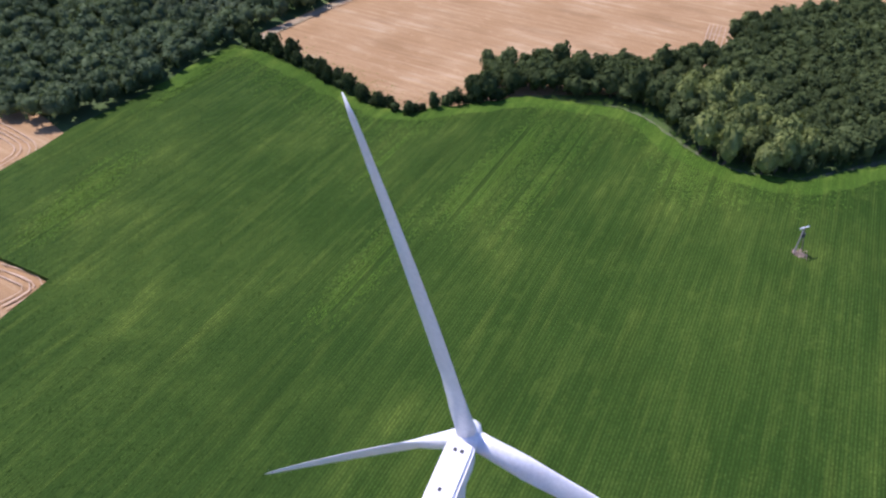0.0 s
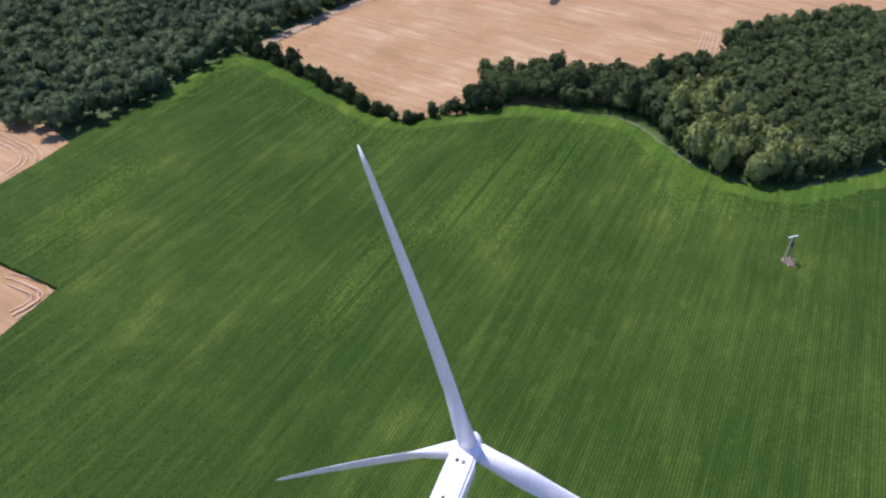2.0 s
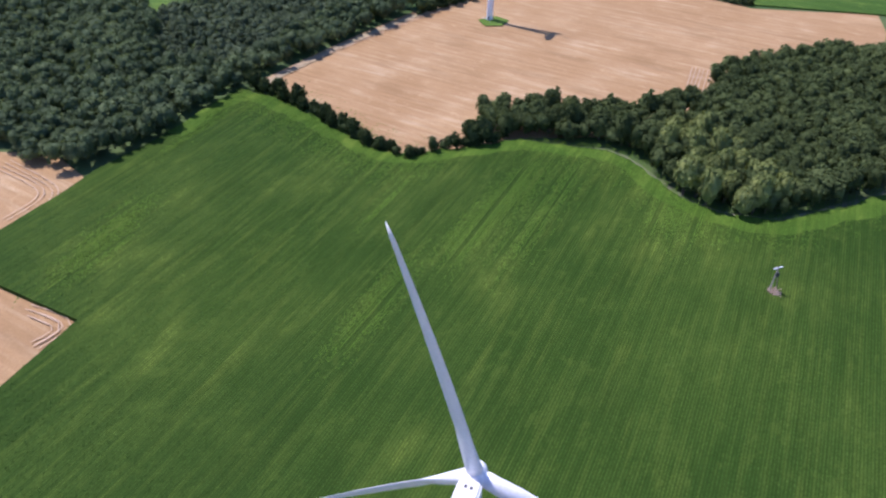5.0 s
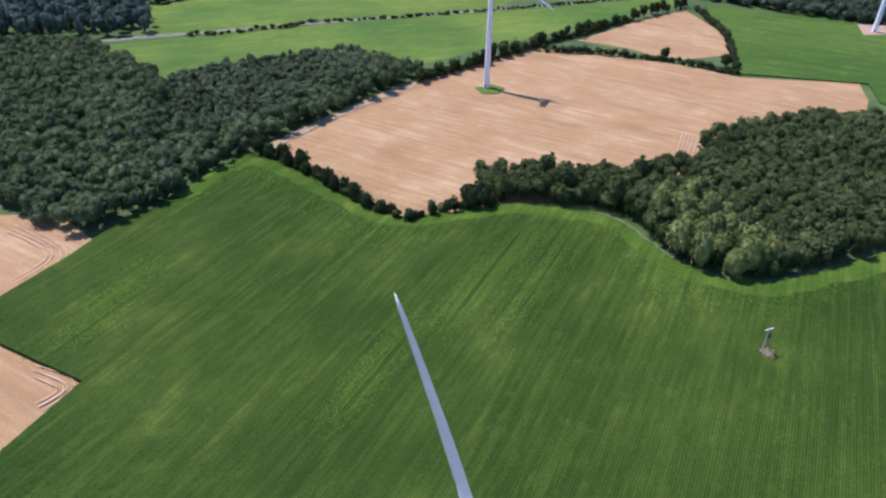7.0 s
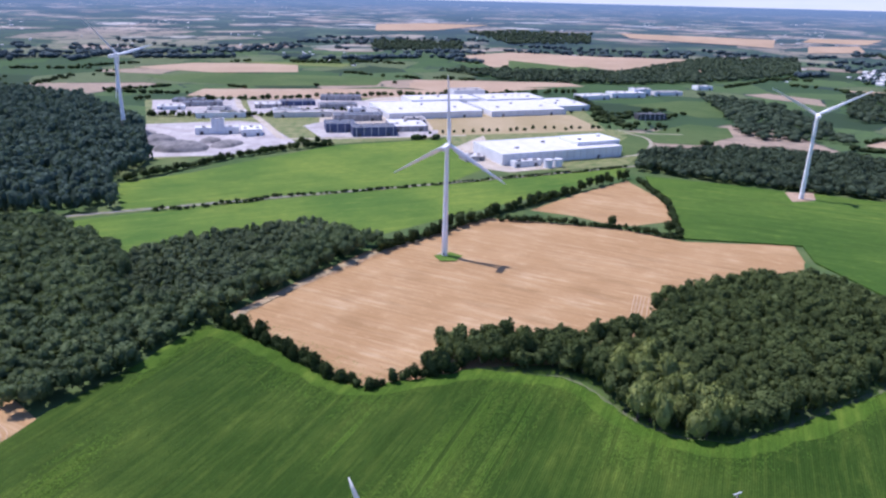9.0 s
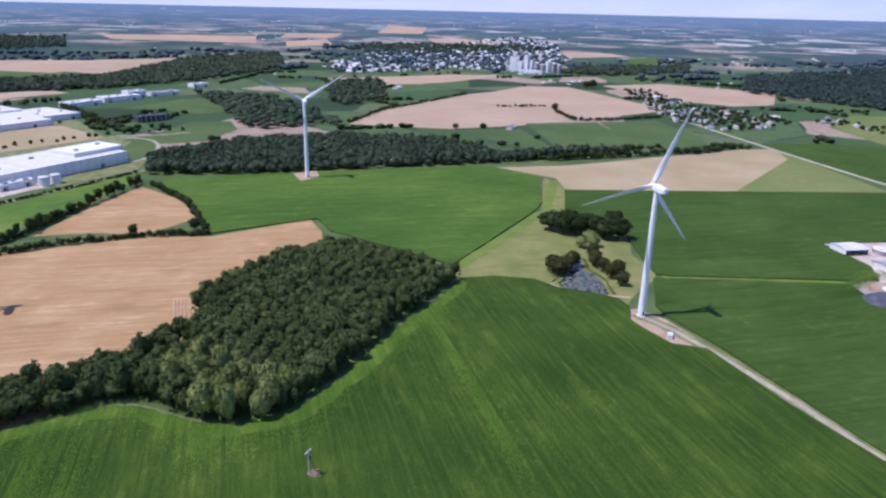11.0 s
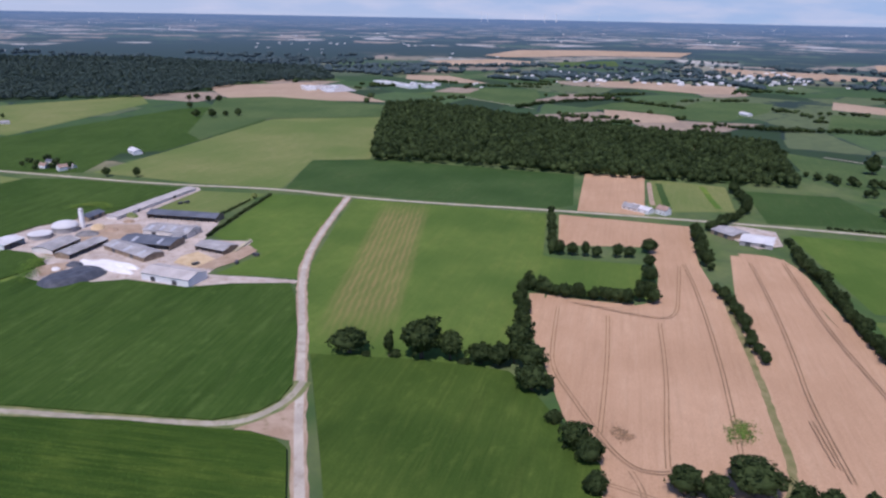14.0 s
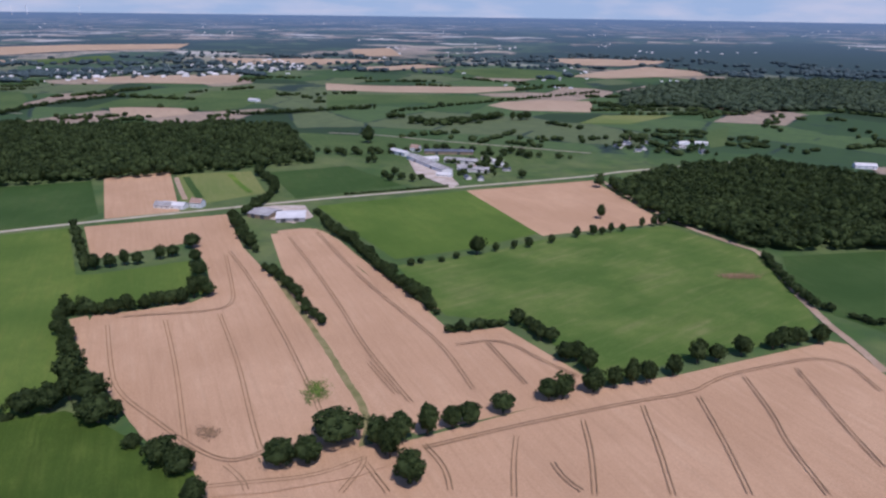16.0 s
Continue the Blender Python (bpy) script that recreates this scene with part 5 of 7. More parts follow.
wood("woodland_plain", [(153, 1767), (274, 1791), (628, 1743), (667, 1582), (495, 1519), (294, 1572)], 17, 9, 12, LEAF_BLUE_HAZE, "dark irregular wood on the plain", 403, leaves=20, clumps=12, leaf=0.32)
wood("woodland_plain", [(946, 1349), (1115, 1351), (889, 1057), (770, 1024), (786, 1100)], 17, 9, 12, LEAF_BLUE_HAZE, "dark irregular wood on the plain", 404, leaves=20, clumps=12, leaf=0.32)
wood("woodland_plain", [(1670, 1223), (1911, 1306), (2122, 1173), (2260, 1136), (2030, 1016), (1716, 1088)], 17, 9, 12, LEAF_BLUE_HAZE, "dark irregular wood on the plain", 405, leaves=20, clumps=12, leaf=0.32)
wood("woodland_plain", [(1561, 2160), (1832, 2099), (2128, 1815), (2220, 1640), (2020, 1744), (1707, 1953)], 17, 9, 12, LEAF_BLUE_HAZE, "dark irregular wood on the plain", 406, leaves=20, clumps=12, leaf=0.32)


# ---- the maize's plants ----
def maize_plants(outline, rows, near, reach, seed):
    """Leaf tops of the standing maize, row by row, where the camera comes nearest."""
    rng = np.random.default_rng(seed)
    a = radians(rows)
    ahead, side = np.array([math.cos(a), math.sin(a)]), np.array([-math.sin(a), math.cos(a)])
    u, v = np.meshgrid(np.arange(-reach, reach, 1.05), np.arange(-reach, reach, 0.95))
    p = np.array(near) + u.ravel()[:, None] * ahead + v.ravel()[:, None] * side
    p = p[inside(outline, p[:, 0], p[:, 1])]
    away = np.hypot(*(p - np.array(near)).T) / reach
    p = p[rng.random(len(p)) > (away - 0.5) * 2.0]
    p = p + rng.uniform(-0.4, 0.4, (len(p), 1)) * ahead + rng.uniform(-0.06, 0.06, (len(p), 1)) * side
    n = len(p)
    mid = np.c_[p, 2.05 + rng.uniform(0.06, 0.18, n)]
    turn = a + rng.normal(0, 0.22, n)
    way = np.c_[np.cos(turn), np.sin(turn), rng.normal(0, 0.12, n)] * rng.uniform(0.4, 0.62, (n, 1))
    wing = np.c_[-np.sin(turn), np.cos(turn), rng.normal(0, 0.3, n)] * rng.uniform(0.2, 0.3, (n, 1))
    verts = np.stack([mid - way, mid + wing, mid + way, mid - wing], 1).reshape(-1, 3)
    k = np.arange(n)[:, None] * 4
    tris = np.concatenate([k + [0, 1, 2], k + [0, 2, 3]])
    return tagged(part("maize_plants", tri_mesh("maize_plants", verts, tris), MAIZE_TOP), "green maize leaves standing in close rows", "maize", kind="stuff")


def strew(name, line, spread, count, seed, material, high, label, category):
    """Plants strewn along a line, fewer towards its sides."""
    rng = np.random.default_rng(seed)
    q = along(rounded(line), 0.5)
    p = q[rng.integers(0, len(q), count)] + rng.normal(0, spread, (count, 2))
    turn = rng.uniform(0, 6.28, count)
    mid = np.c_[p, high + rng.uniform(0, 0.2, count)]
    way = np.c_[np.cos(turn), np.sin(turn), rng.normal(0, 0.2, count)] * 0.6
    wing = np.c_[-np.sin(turn), np.cos(turn), rng.normal(0, 0.2, count)] * 0.3
    verts = np.stack([mid - way, mid + wing, mid + way, mid - wing], 1).reshape(-1, 3)
    k = np.arange(count)[:, None] * 4
    return tagged(part(name, tri_mesh(name, verts, np.concatenate([k + [0, 1, 2], k + [0, 2, 3]])), material), label, category, kind="stuff")


def thin_maize(line, spread, count, seed):
    """Paler plants in drawn-out patches of single rows."""
    rng = np.random.default_rng(seed)
    a = radians(61.0)
    ahead, side = np.array([math.cos(a), math.sin(a)]), np.array([-math.sin(a), math.cos(a)])
    q = along(rounded(line), 0.5)
    p = q[rng.integers(0, len(q), count)] + rng.normal(0, spread, (count, 2)) + rng.normal(0, 9.0, (count, 1)) * ahead
    row = np.round((p @ side) / 0.95)
    pale = np.array([noise.noise((r * 0.37, seed, 0)) for r in row]) > -0.12
    p = (p @ ahead)[:, None] * ahead + (row * 0.95 + rng.normal(0, 0.08, count))[:, None] * side
    p = p[pale]
    n = len(p)
    turn = a + rng.normal(0, 0.25, n)
    mid = np.c_[p, 2.12 + rng.uniform(0, 0.12, n)]
    way = np.c_[np.cos(turn), np.sin(turn), rng.normal(0, 0.2, n)] * 0.55
    wing = np.c_[-np.sin(turn), np.cos(turn), rng.normal(0, 0.3, n)] * 0.22
    verts = np.stack([mid - way, mid + wing, mid + way, mid - wing], 1).reshape(-1, 3)
    k = np.arange(n)[:, None] * 4
    return tagged(part("thin_maize", tri_mesh("thin_maize", verts, np.concatenate([k + [0, 1, 2], k + [0, 2, 3]])), MAIZE_THIN), "paler yellowish maize plants in single rows", "maize", kind="stuff")


maize_plants([(-140, 275), (-117, 307), (-97, 355), (-75, 336), (-49, 312), (-29, 292), (-10, 282), (17, 289), (35, 294), (47, 298), (67, 291), (82, 288), (88, 282), (94, 265), (104, 247), (120, 234), (135, 231), (142, 228), (189, 241), (244, 265), (294, 281), (317, 293), (336, 289), (352, 267), (352, 247), (362, 228), (366, 211), (360, 199), (344, 189), (339, 177), (333, 156), (342, 140), (317, 88), (300, 43), (281, 5), (273, -12), (264, -21), (256, -25), (248, -24), (200, -17), (60, 2), (-40, 15), (-120, 20), (-150, 113), (-128, 164), (-119, 185), (-143, 198), (-178, 217), (-164, 244), (-154, 263)], 61.0, (60, 200), 290, 41)
thin_maize([(-92, 350), (-76, 343), (-55, 324), (-30, 296), (-13, 284), (10, 290)], 3.4, 6300, 90)
thin_maize([(93, 244), (109, 240), (118, 240)], 2.6, 1890, 91)
thin_maize([(261, 281), (257, 263)], 3, 1350, 92)
thin_maize([(-97, 359), (-104, 336), (-115, 304)], 2.2, 1890, 93)
thin_maize([(258, 271), (221, 204), (195, 156)], 2.6, 4050, 94)
thin_maize([(46, 269), (25, 243), (14, 222)], 3.2, 4050, 95)
thin_maize([(230, 218), (212, 186), (192, 150)], 3, 2430, 96)
thin_maize([(-13, 263), (-21, 244)], 1.5, 675, 97)
thin_maize([(-11, 207), (-27, 174)], 3, 1890, 98)
thin_maize([(47, 275), (9, 224)], 3.5, 3240, 99)
thin_maize([(66, 275), (29, 213)], 4, 1890, 100)
thin_maize([(-128, 212), (-122, 251)], 4, 2430, 101)
thin_maize([(46, 301), (79, 295), (92, 285), (99, 269), (105, 247), (118, 236), (142, 235), (169, 244), (239, 267), (290, 283)], 3.6, 9000, 102)
thin_maize([(-94, 354), (-68, 334), (-42, 311), (-26, 293)], 1.8, 2160, 103)


# ---- far woods ----
def far_woods(seed):
    """Belts and clumps of trees over the land beyond the fields."""
    rng = np.random.default_rng(seed)
    spots = []
    for _ in range(2100):
        r = 900 + 3800 * rng.random() ** 1.1
        a = radians(rng.uniform(-96, 128))
        if r > 2700 or rng.random() < (0.72 if r < 1900 else 0.45):
            continue
        turn = a + math.pi / 2 + rng.normal(0, 0.7)
        long, wide = rng.uniform(15, 130), rng.choice((1.5, 4, 14))
        n = int(long / rng.uniform(4, 9)) + 2
        if r < 2200 and wide < 10:
            wide, n = 0.8, int(long / 2.8)
        if r > 2200:
            turn, long = a + math.pi / 2 + rng.normal(0, 0.3), long * 2.6
            wide = rng.choice((6, 16, 32))
            n = int(long * wide / 170) + 5
        u, v = rng.uniform(-1, 1, n) * long, rng.normal(0, 0.6, n) * wide
        spots.append(np.c_[r * math.cos(a) + u * math.cos(turn) - v * math.sin(turn), r * math.sin(a) + u * math.sin(turn) + v * math.cos(turn)])
    spots = np.concatenate(spots)
    out = np.hypot(*spots.T)
    keep = (out < 2800) & (out > 850)
    for o in OUTLINES:
        keep &= ~inside(o, spots[:, 0], spots[:, 1])
    near_spots, far_spots = spots[keep & (out < 2000)], spots[keep & (out >= 2000)]
    for name, spots, material, size in (("hedgerow_trees", near_spots, LEAF_DARK, 5.5), ("far_trees", far_spots, LEAF_FAR_HAZE, 9.5)):
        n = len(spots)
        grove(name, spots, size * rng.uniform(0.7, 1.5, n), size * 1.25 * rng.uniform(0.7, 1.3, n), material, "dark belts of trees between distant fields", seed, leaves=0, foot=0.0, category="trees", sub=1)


far_woods(77)


# ---- far buildings ----
def far_buildings(seed):
    """Pale farms, greenhouses and halls strewn in small groups over the distant plain."""
    rng = np.random.default_rng(seed)
    box_v = np.array([(-1, -1, 0), (1, -1, 0), (1, 1, 0), (-1, 1, 0), (-1, -1, 1), (1, -1, 1), (1, 1, 1), (-1, 1, 1), (-1, 0, 1.5), (1, 0, 1.5)], float)
    box_t = np.array([(0, 1, 5), (0, 5, 4), (1, 2, 6), (1, 6, 5), (2, 3, 7), (2, 7, 6), (3, 0, 4), (3, 4, 7), (4, 5, 9), (4, 9, 8), (6, 7, 8), (6, 8, 9), (5, 6, 9), (7, 4, 8)])
    verts, tris = [], []
    for _ in range(260):
        r, a = 1700 + 2500 * rng.random() ** 0.8, radians(rng.uniform(-96, 118))
        far = 25000 * max(0.0, (r - FLAT) / (RIM - FLAT)) ** 2.2
        small = (r / (r + far)) ** 0.6
        for _ in range(rng.integers(1, 6)):
            x, y = r * math.cos(a) + rng.normal(0, 45) * small, r * math.sin(a) + rng.normal(0, 45) * small
            if any(inside(o, np.array(x), np.array(y)) for o in OUTLINES):
                continue
            turn = a + math.pi / 2 + rng.normal(0, 0.5)
            v = box_v * np.array([rng.uniform(2.5, 7), rng.uniform(2, 3.2), rng.uniform(1.6, 2.6)]) * small
            tris.append(box_t + 10 * len(verts))
            verts.append(np.c_[x + v[:, 0] * math.cos(turn) - v[:, 1] * math.sin(turn), y + v[:, 0] * math.sin(turn) + v[:, 1] * math.cos(turn), v[:, 2] + lie(x, y)])
    tagged(part("far_buildings", tri_mesh("far_buildings", np.concatenate(verts), np.concatenate(tris)), TOWN), "pale distant farms and halls strewn over the plain", "buildings", kind="stuff")


far_buildings(79)


# ---- wind turbines ----
def blade_mesh(length=46.3, sections=22, sides=14):
    """A blade along +z from its root, its chord across x: a round root that flattens, widens, twists and tapers."""
    verts, faces = [], []
    for i in range(sections + 1):
        s = (i / sections) ** 1.1
        swell = min(1, s / 0.17)
        chord = (2.3 + 1.15 * swell * swell * (3 - 2 * swell)) * (1 - 0.82 * max(0, (s - 0.05) / 0.95) ** 1.05)
        chord *= 1.1 if i < sections else 0.35
        flat = max(0.13, 1 - s / 0.17 * 0.75) if s < 0.2 else 0.2 - 0.08 * s
        twist = -radians(15 + 15 * (1 - s) ** 2)
        for k in range(sides):
            a = 2 * math.pi * k / sides
            u, v = math.cos(a), math.sin(a)
            pinch = 1 - 0.45 * min(1, s / 0.2) * max(0, -u)      # thin trailing edge
            x = chord * (0.5 * u - 0.07 * min(1, s / 0.2))
            y = chord * 0.5 * flat * v * pinch
            verts.append((x * math.cos(twist) - y * math.sin(twist), x * math.sin(twist) + y * math.cos(twist) + 1.5 * s * s, s * length))
    for i in range(sections):
        for k in range(sides):
            a, b = i * sides + k, i * sides + (k + 1) % sides
            faces.append((a, b, b + sides, a + sides))
    faces += [tuple(range(sides))[::-1], tuple(range(sections * sides, (sections + 1) * sides))]
    return mesh_of("blade", verts, faces, True)


BLADE = blade_mesh()
BLADE.materials.append(WHITE)
HUB_Z, OVERHANG, TILT, FACING = 79.5, 4.2, 5.3, 66.4


def turbine(x, y, phase, label, facing=FACING):
    """A turbine whose tower stands at (x, y); its rotor faces the wind; phase: the turn of the rotor."""
    t = thing("wind_turbine", (x, y, 0), facing, label, "wind turbine", "wind turbines")
    rings = ((0, 2.15), (26, 1.9), (52, 1.62), (HUB_Z - 1.9, 1.3))
    verts = [(r * math.cos(k * math.pi / 20), r * math.sin(k * math.pi / 20), z) for z, r in rings for k in range(40)]
    faces = [(i * 40 + k, i * 40 + (k + 1) % 40, (i + 1) * 40 + (k + 1) % 40, (i + 1) * 40 + k) for i in range(3) for k in range(40)]
    tower = part("tower", mesh_of("tower", verts, faces, True), WHITE, t)
    bm = bmesh.new()
    for z, r in ((0.25, 2.4), (26, 1.95), (52, 1.67)):
        add_rod(bm, (0, 0, z - 0.12), (0, 0, z + 0.12), r, r, 40)
    part("flange", bm, WHITE, tower)
    part("door", box(-2.16, -2.0, -0.45, 0.45, 1.0, 3.2, 0.04), DARK, tower, "grey steel door")
    bm = bmesh.new()
    add_rod(bm, (0, 0, -0.4), (0, 0, 0.15), 6.0, 5.6, 32)
    part("foundation", bm, CONCRETE, t, "round concrete foundation")
    # nacelle: a long box, narrower to the rear, with a sloped roof
    bm = bmesh.new()
    for px0, w, z0, z1 in ((2.5, 1.55, -1.5, 1.75), (1.5, 1.75, -1.8, 1.95), (-5.5, 1.75, -1.75, 2.0), (-8.6, 1.35, -0.9, 1.85)):
        for yy, zz in ((-w, z0), (w, z0), (w, z1), (-w, z1)):
            bm.verts.new((px0, yy, zz))
    bm.verts.ensure_lookup_table()
    for s in range(3):
        for k in range(4):
            bm.faces.new([bm.verts[s * 4 + k], bm.verts[s * 4 + (k + 1) % 4], bm.verts[s * 4 + 4 + (k + 1) % 4], bm.verts[s * 4 + 4 + k]])
    bm.faces.new([bm.verts[k] for k in range(4)])
    bm.faces.new([bm.verts[k] for k in (15, 14, 13, 12)])
    bmesh.ops.recalc_face_normals(bm, faces=bm.faces)
    bmesh.ops.bevel(bm, geom=list(bm.edges), offset=0.35, segments=3, affect="EDGES")
    tilt = pose(0, 0, HUB_Z, 0, -TILT, 0)
    nacelle = part("nacelle", bm, WHITE, t)
    nacelle.matrix_basis = tilt
    for px0, py in ((1.0, 0.42), (1.0, -0.42), (-4.2, 0.25), (-6.5, -0.2)):
        part("hatch", box(px0 - 0.24, px0 + 0.24, py - 0.22, py + 0.22, 1.9, 2.06, 0.03), DARK, nacelle, "small dark roof hatch")
    bm = add_rod(bmesh.new(), (-7.8, 0.7, 1.7), (-7.8, 0.7, 3.6), 0.05, 0.04, 8)
    add_box(bm, -8.0, -7.6, 0.55, 0.85, 3.5, 3.7, 0.03)
    part("wind_vane", bm, DARK, nacelle, "thin mast with wind sensors")
    # hub with its rounded nose
    bm = bmesh.new()
    bmesh.ops.create_uvsphere(bm, u_segments=32, v_segments=16, radius=1.0, matrix=Matrix.Translation((OVERHANG + 0.2, 0, 0)) @ Matrix.Diagonal((2.1, 1.55, 1.55, 1)))
    add_rod(bm, (2.55, 0, 0), (OVERHANG + 0.2, 0, 0), 1.5, 1.55, 32)
    for f in bm.faces:
        f.smooth = True
    hub = part("hub", bm, WHITE, t)
    hub.matrix_basis = tilt
    bm = add_rod(bmesh.new(), (2.4, 0, 0), (2.58, 0, 0), 1.3, 1.3, 32)
    part("shaft_gap", bm, DARK, hub, "dark gap behind the hub")
    for k in range(3):
        a = phase + 120 * k
        spin = Matrix.Rotation(radians(a), 4, "X")
        b = new("blade", BLADE)
        b.parent = hub
        b.matrix_basis = Matrix.Translation((OVERHANG, 0, 0)) @ spin @ pose(0, 0, 1.45, 0, 0, 90)
        ring = part("blade_root", rod((0, 0, 1.0), (0, 0, 1.5), 1.2, 1.2, 24), WHITE, hub)
        part("root_gap", rod((0, 0, 1.5), (0, 0, 1.58), 1.16, 1.16, 24), DARK, ring, "dark joint at the blade root")
        ring.matrix_basis = Matrix.Translation((OVERHANG, 0, 0)) @ spin
    return t


def tower_under(hx, hy, facing=FACING):
    return hx - OVERHANG * math.cos(radians(facing)), hy - OVERHANG * math.sin(radians(facing))


turbine(*tower_under(3.9, 69.7), -12.0, "white wind turbine in the green maize, seen from above")
turbine(46, 472, 0.0, "white wind turbine standing in the brown stubble field")
turbine(356.7, 189.0, 20.0, "white wind turbine on a gravel pad beside the track")
turbine(404, 613, 58.0, "white wind turbine at the edge of the maize")
far_one = turbine(-322, 935, 75.0, "white wind turbine beside the conifer wood")
far_one.matrix_basis = far_one.matrix_basis @ Matrix.Scale(1.22, 4)
copy_thing(far_one, pose(3928, -1624, lie(3928, -1624), 0, 0, 60) @ Matrix.Scale(0.42, 4))
copy_thing(far_one, pose(3952, -1672, lie(3952, -1672), 0, 0, 69) @ Matrix.Scale(0.42, 4))
copy_thing(far_one, pose(3897, -1890, lie(3897, -1890), 0, 0, 78) @ Matrix.Scale(0.42, 4))
copy_thing(far_one, pose(3882, -2008, lie(3882, -2008), 0, 0, 87) @ Matrix.Scale(0.42, 4))
copy_thing(far_one, pose(3887, -2085, lie(3887, -2085), 0, 0, 96) @ Matrix.Scale(0.42, 4))
copy_thing(far_one, pose(3797, -2323, lie(3797, -2323), 0, 0, 105) @ Matrix.Scale(0.42, 4))
copy_thing(far_one, pose(3955, -2125, lie(3955, -2125), 0, 0, 114) @ Matrix.Scale(0.42, 4))


# ---- buildings ----
def slab(bm, corners, thick):
    """A sheet of some thickness through four corners."""
    top = [Vector(p) for p in corners]
    n = (top[1] - top[0]).cross(top[3] - top[0]).normalized()
    n = n if n.z > 0 else -n
    vs = [bm.verts.new(p) for p in top] + [bm.verts.new(p - n * thick) for p in top]
    for f in ((0, 1, 2, 3), (7, 6, 5, 4), (0, 4, 5, 1), (1, 5, 6, 2), (2, 6, 7, 3), (3, 7, 4, 0)):
        bm.faces.new([vs[k] for k in f])
    bmesh.ops.recalc_face_normals(bm, faces=bm.faces)


def shed(a, b, depth, eave, rise, roof, wall, label, open_front=False, strips=0, category="barn", group="farm sheds"):
    """A farm shed: its near side runs from a to b, it reaches back by depth, its ridge runs along the near side."""
    a, b = Vector(a), Vector(b)
    along_it = (b - a).normalized()
    back = Vector((-along_it.y, along_it.x))
    back = back if back.dot((a + b) / 2) > 0 else -back
    if back.dot(Vector((-along_it.y, along_it.x))) < 0:
        a, b, along_it = b, a, -along_it
    mid, L = (a + b) / 2, (b - a).length
    s = thing("barn", (mid.x, mid.y, lie(mid.x, mid.y)), math.degrees(math.atan2(along_it.y, along_it.x)), label, category, group)
    h = L / 2
    for x in (-h + 0.13, h - 0.13):
        bm = bmesh.new()
        pts = [(x, 0.1, 0), (x, depth - 0.1, 0), (x, depth - 0.1, eave - 0.1), (x, depth / 2, eave + rise - 0.15), (x, 0.1, eave - 0.1)]
        f = bm.faces.new([bm.verts.new(p) for p in pts])
        made = bmesh.ops.extrude_face_region(bm, geom=[f])
        bmesh.ops.translate(bm, vec=(0.24 if x < 0 else -0.24, 0, 0), verts=[v for v in made["geom"] if isinstance(v, bmesh.types.BMVert)])
        bmesh.ops.recalc_face_normals(bm, faces=bm.faces)
        part("end_wall", bm, wall, s)
    part("rear_wall", box(-h + 0.38, h - 0.38, depth - 0.35, depth - 0.1, 0, eave - 0.05), wall, s)
    if open_front:
        for k in range(max(3, int(L / 6)) + 1):
            x = -h + 0.5 + (L - 1.0) * k / max(3, int(L / 6))
            part("post", box(x - 0.12, x + 0.12, 0.15, 0.4, 0, eave - 0.05), DARK, s)
        part("front_beam", box(-h + 0.4, h - 0.4, 0.1, 0.3, eave - 0.7, eave - 0.05), wall, s)
    else:
        part("front_wall", box(-h + 0.38, h - 0.38, 0.1, 0.35, 0, eave - 0.05), wall, s)
        for x in (-h * 0.5, h * 0.4):
            part("door", box(x - 2, x + 2, 0.04, 0.09, 0, min(3.6, eave - 0.4), 0.02), DARK, s, "dark sliding door")
    for y0, y1 in ((-0.5, depth / 2), (depth + 0.5, depth / 2)):
        bm = bmesh.new()
        drop = rise * 0.5 / (depth / 2)
        slab(bm, [(-h - 0.4, y0, eave - drop), (h + 0.4, y0, eave - drop), (h + 0.4, y1, eave + rise), (-h - 0.4, y1, eave + rise)], 0.12)
        side = part("roof_slope", bm, roof, s)
        if strips and y0 < 0:
            for k in range(strips):
                x = -h + L * (k + 0.5) / strips
                z = lambda y: eave + rise * y / (depth / 2) + 0.06
                bm = bmesh.new()
                slab(bm, [(x - 1.4, depth * 0.06, z(depth * 0.06)), (x + 1.4, depth * 0.06, z(depth * 0.06)), (x + 1.4, depth * 0.44, z(depth * 0.44)), (x - 1.4, depth * 0.44, z(depth * 0.44))], 0.05)
                part("roof_light", bm, PANEL, side, "pale translucent roof sheet")
    part("ridge_cap", box(-h - 0.4, h + 0.4, depth / 2 - 0.3, depth / 2 + 0.3, eave + rise - 0.08, eave + rise + 0.1, 0.04), roof, s)
    return s


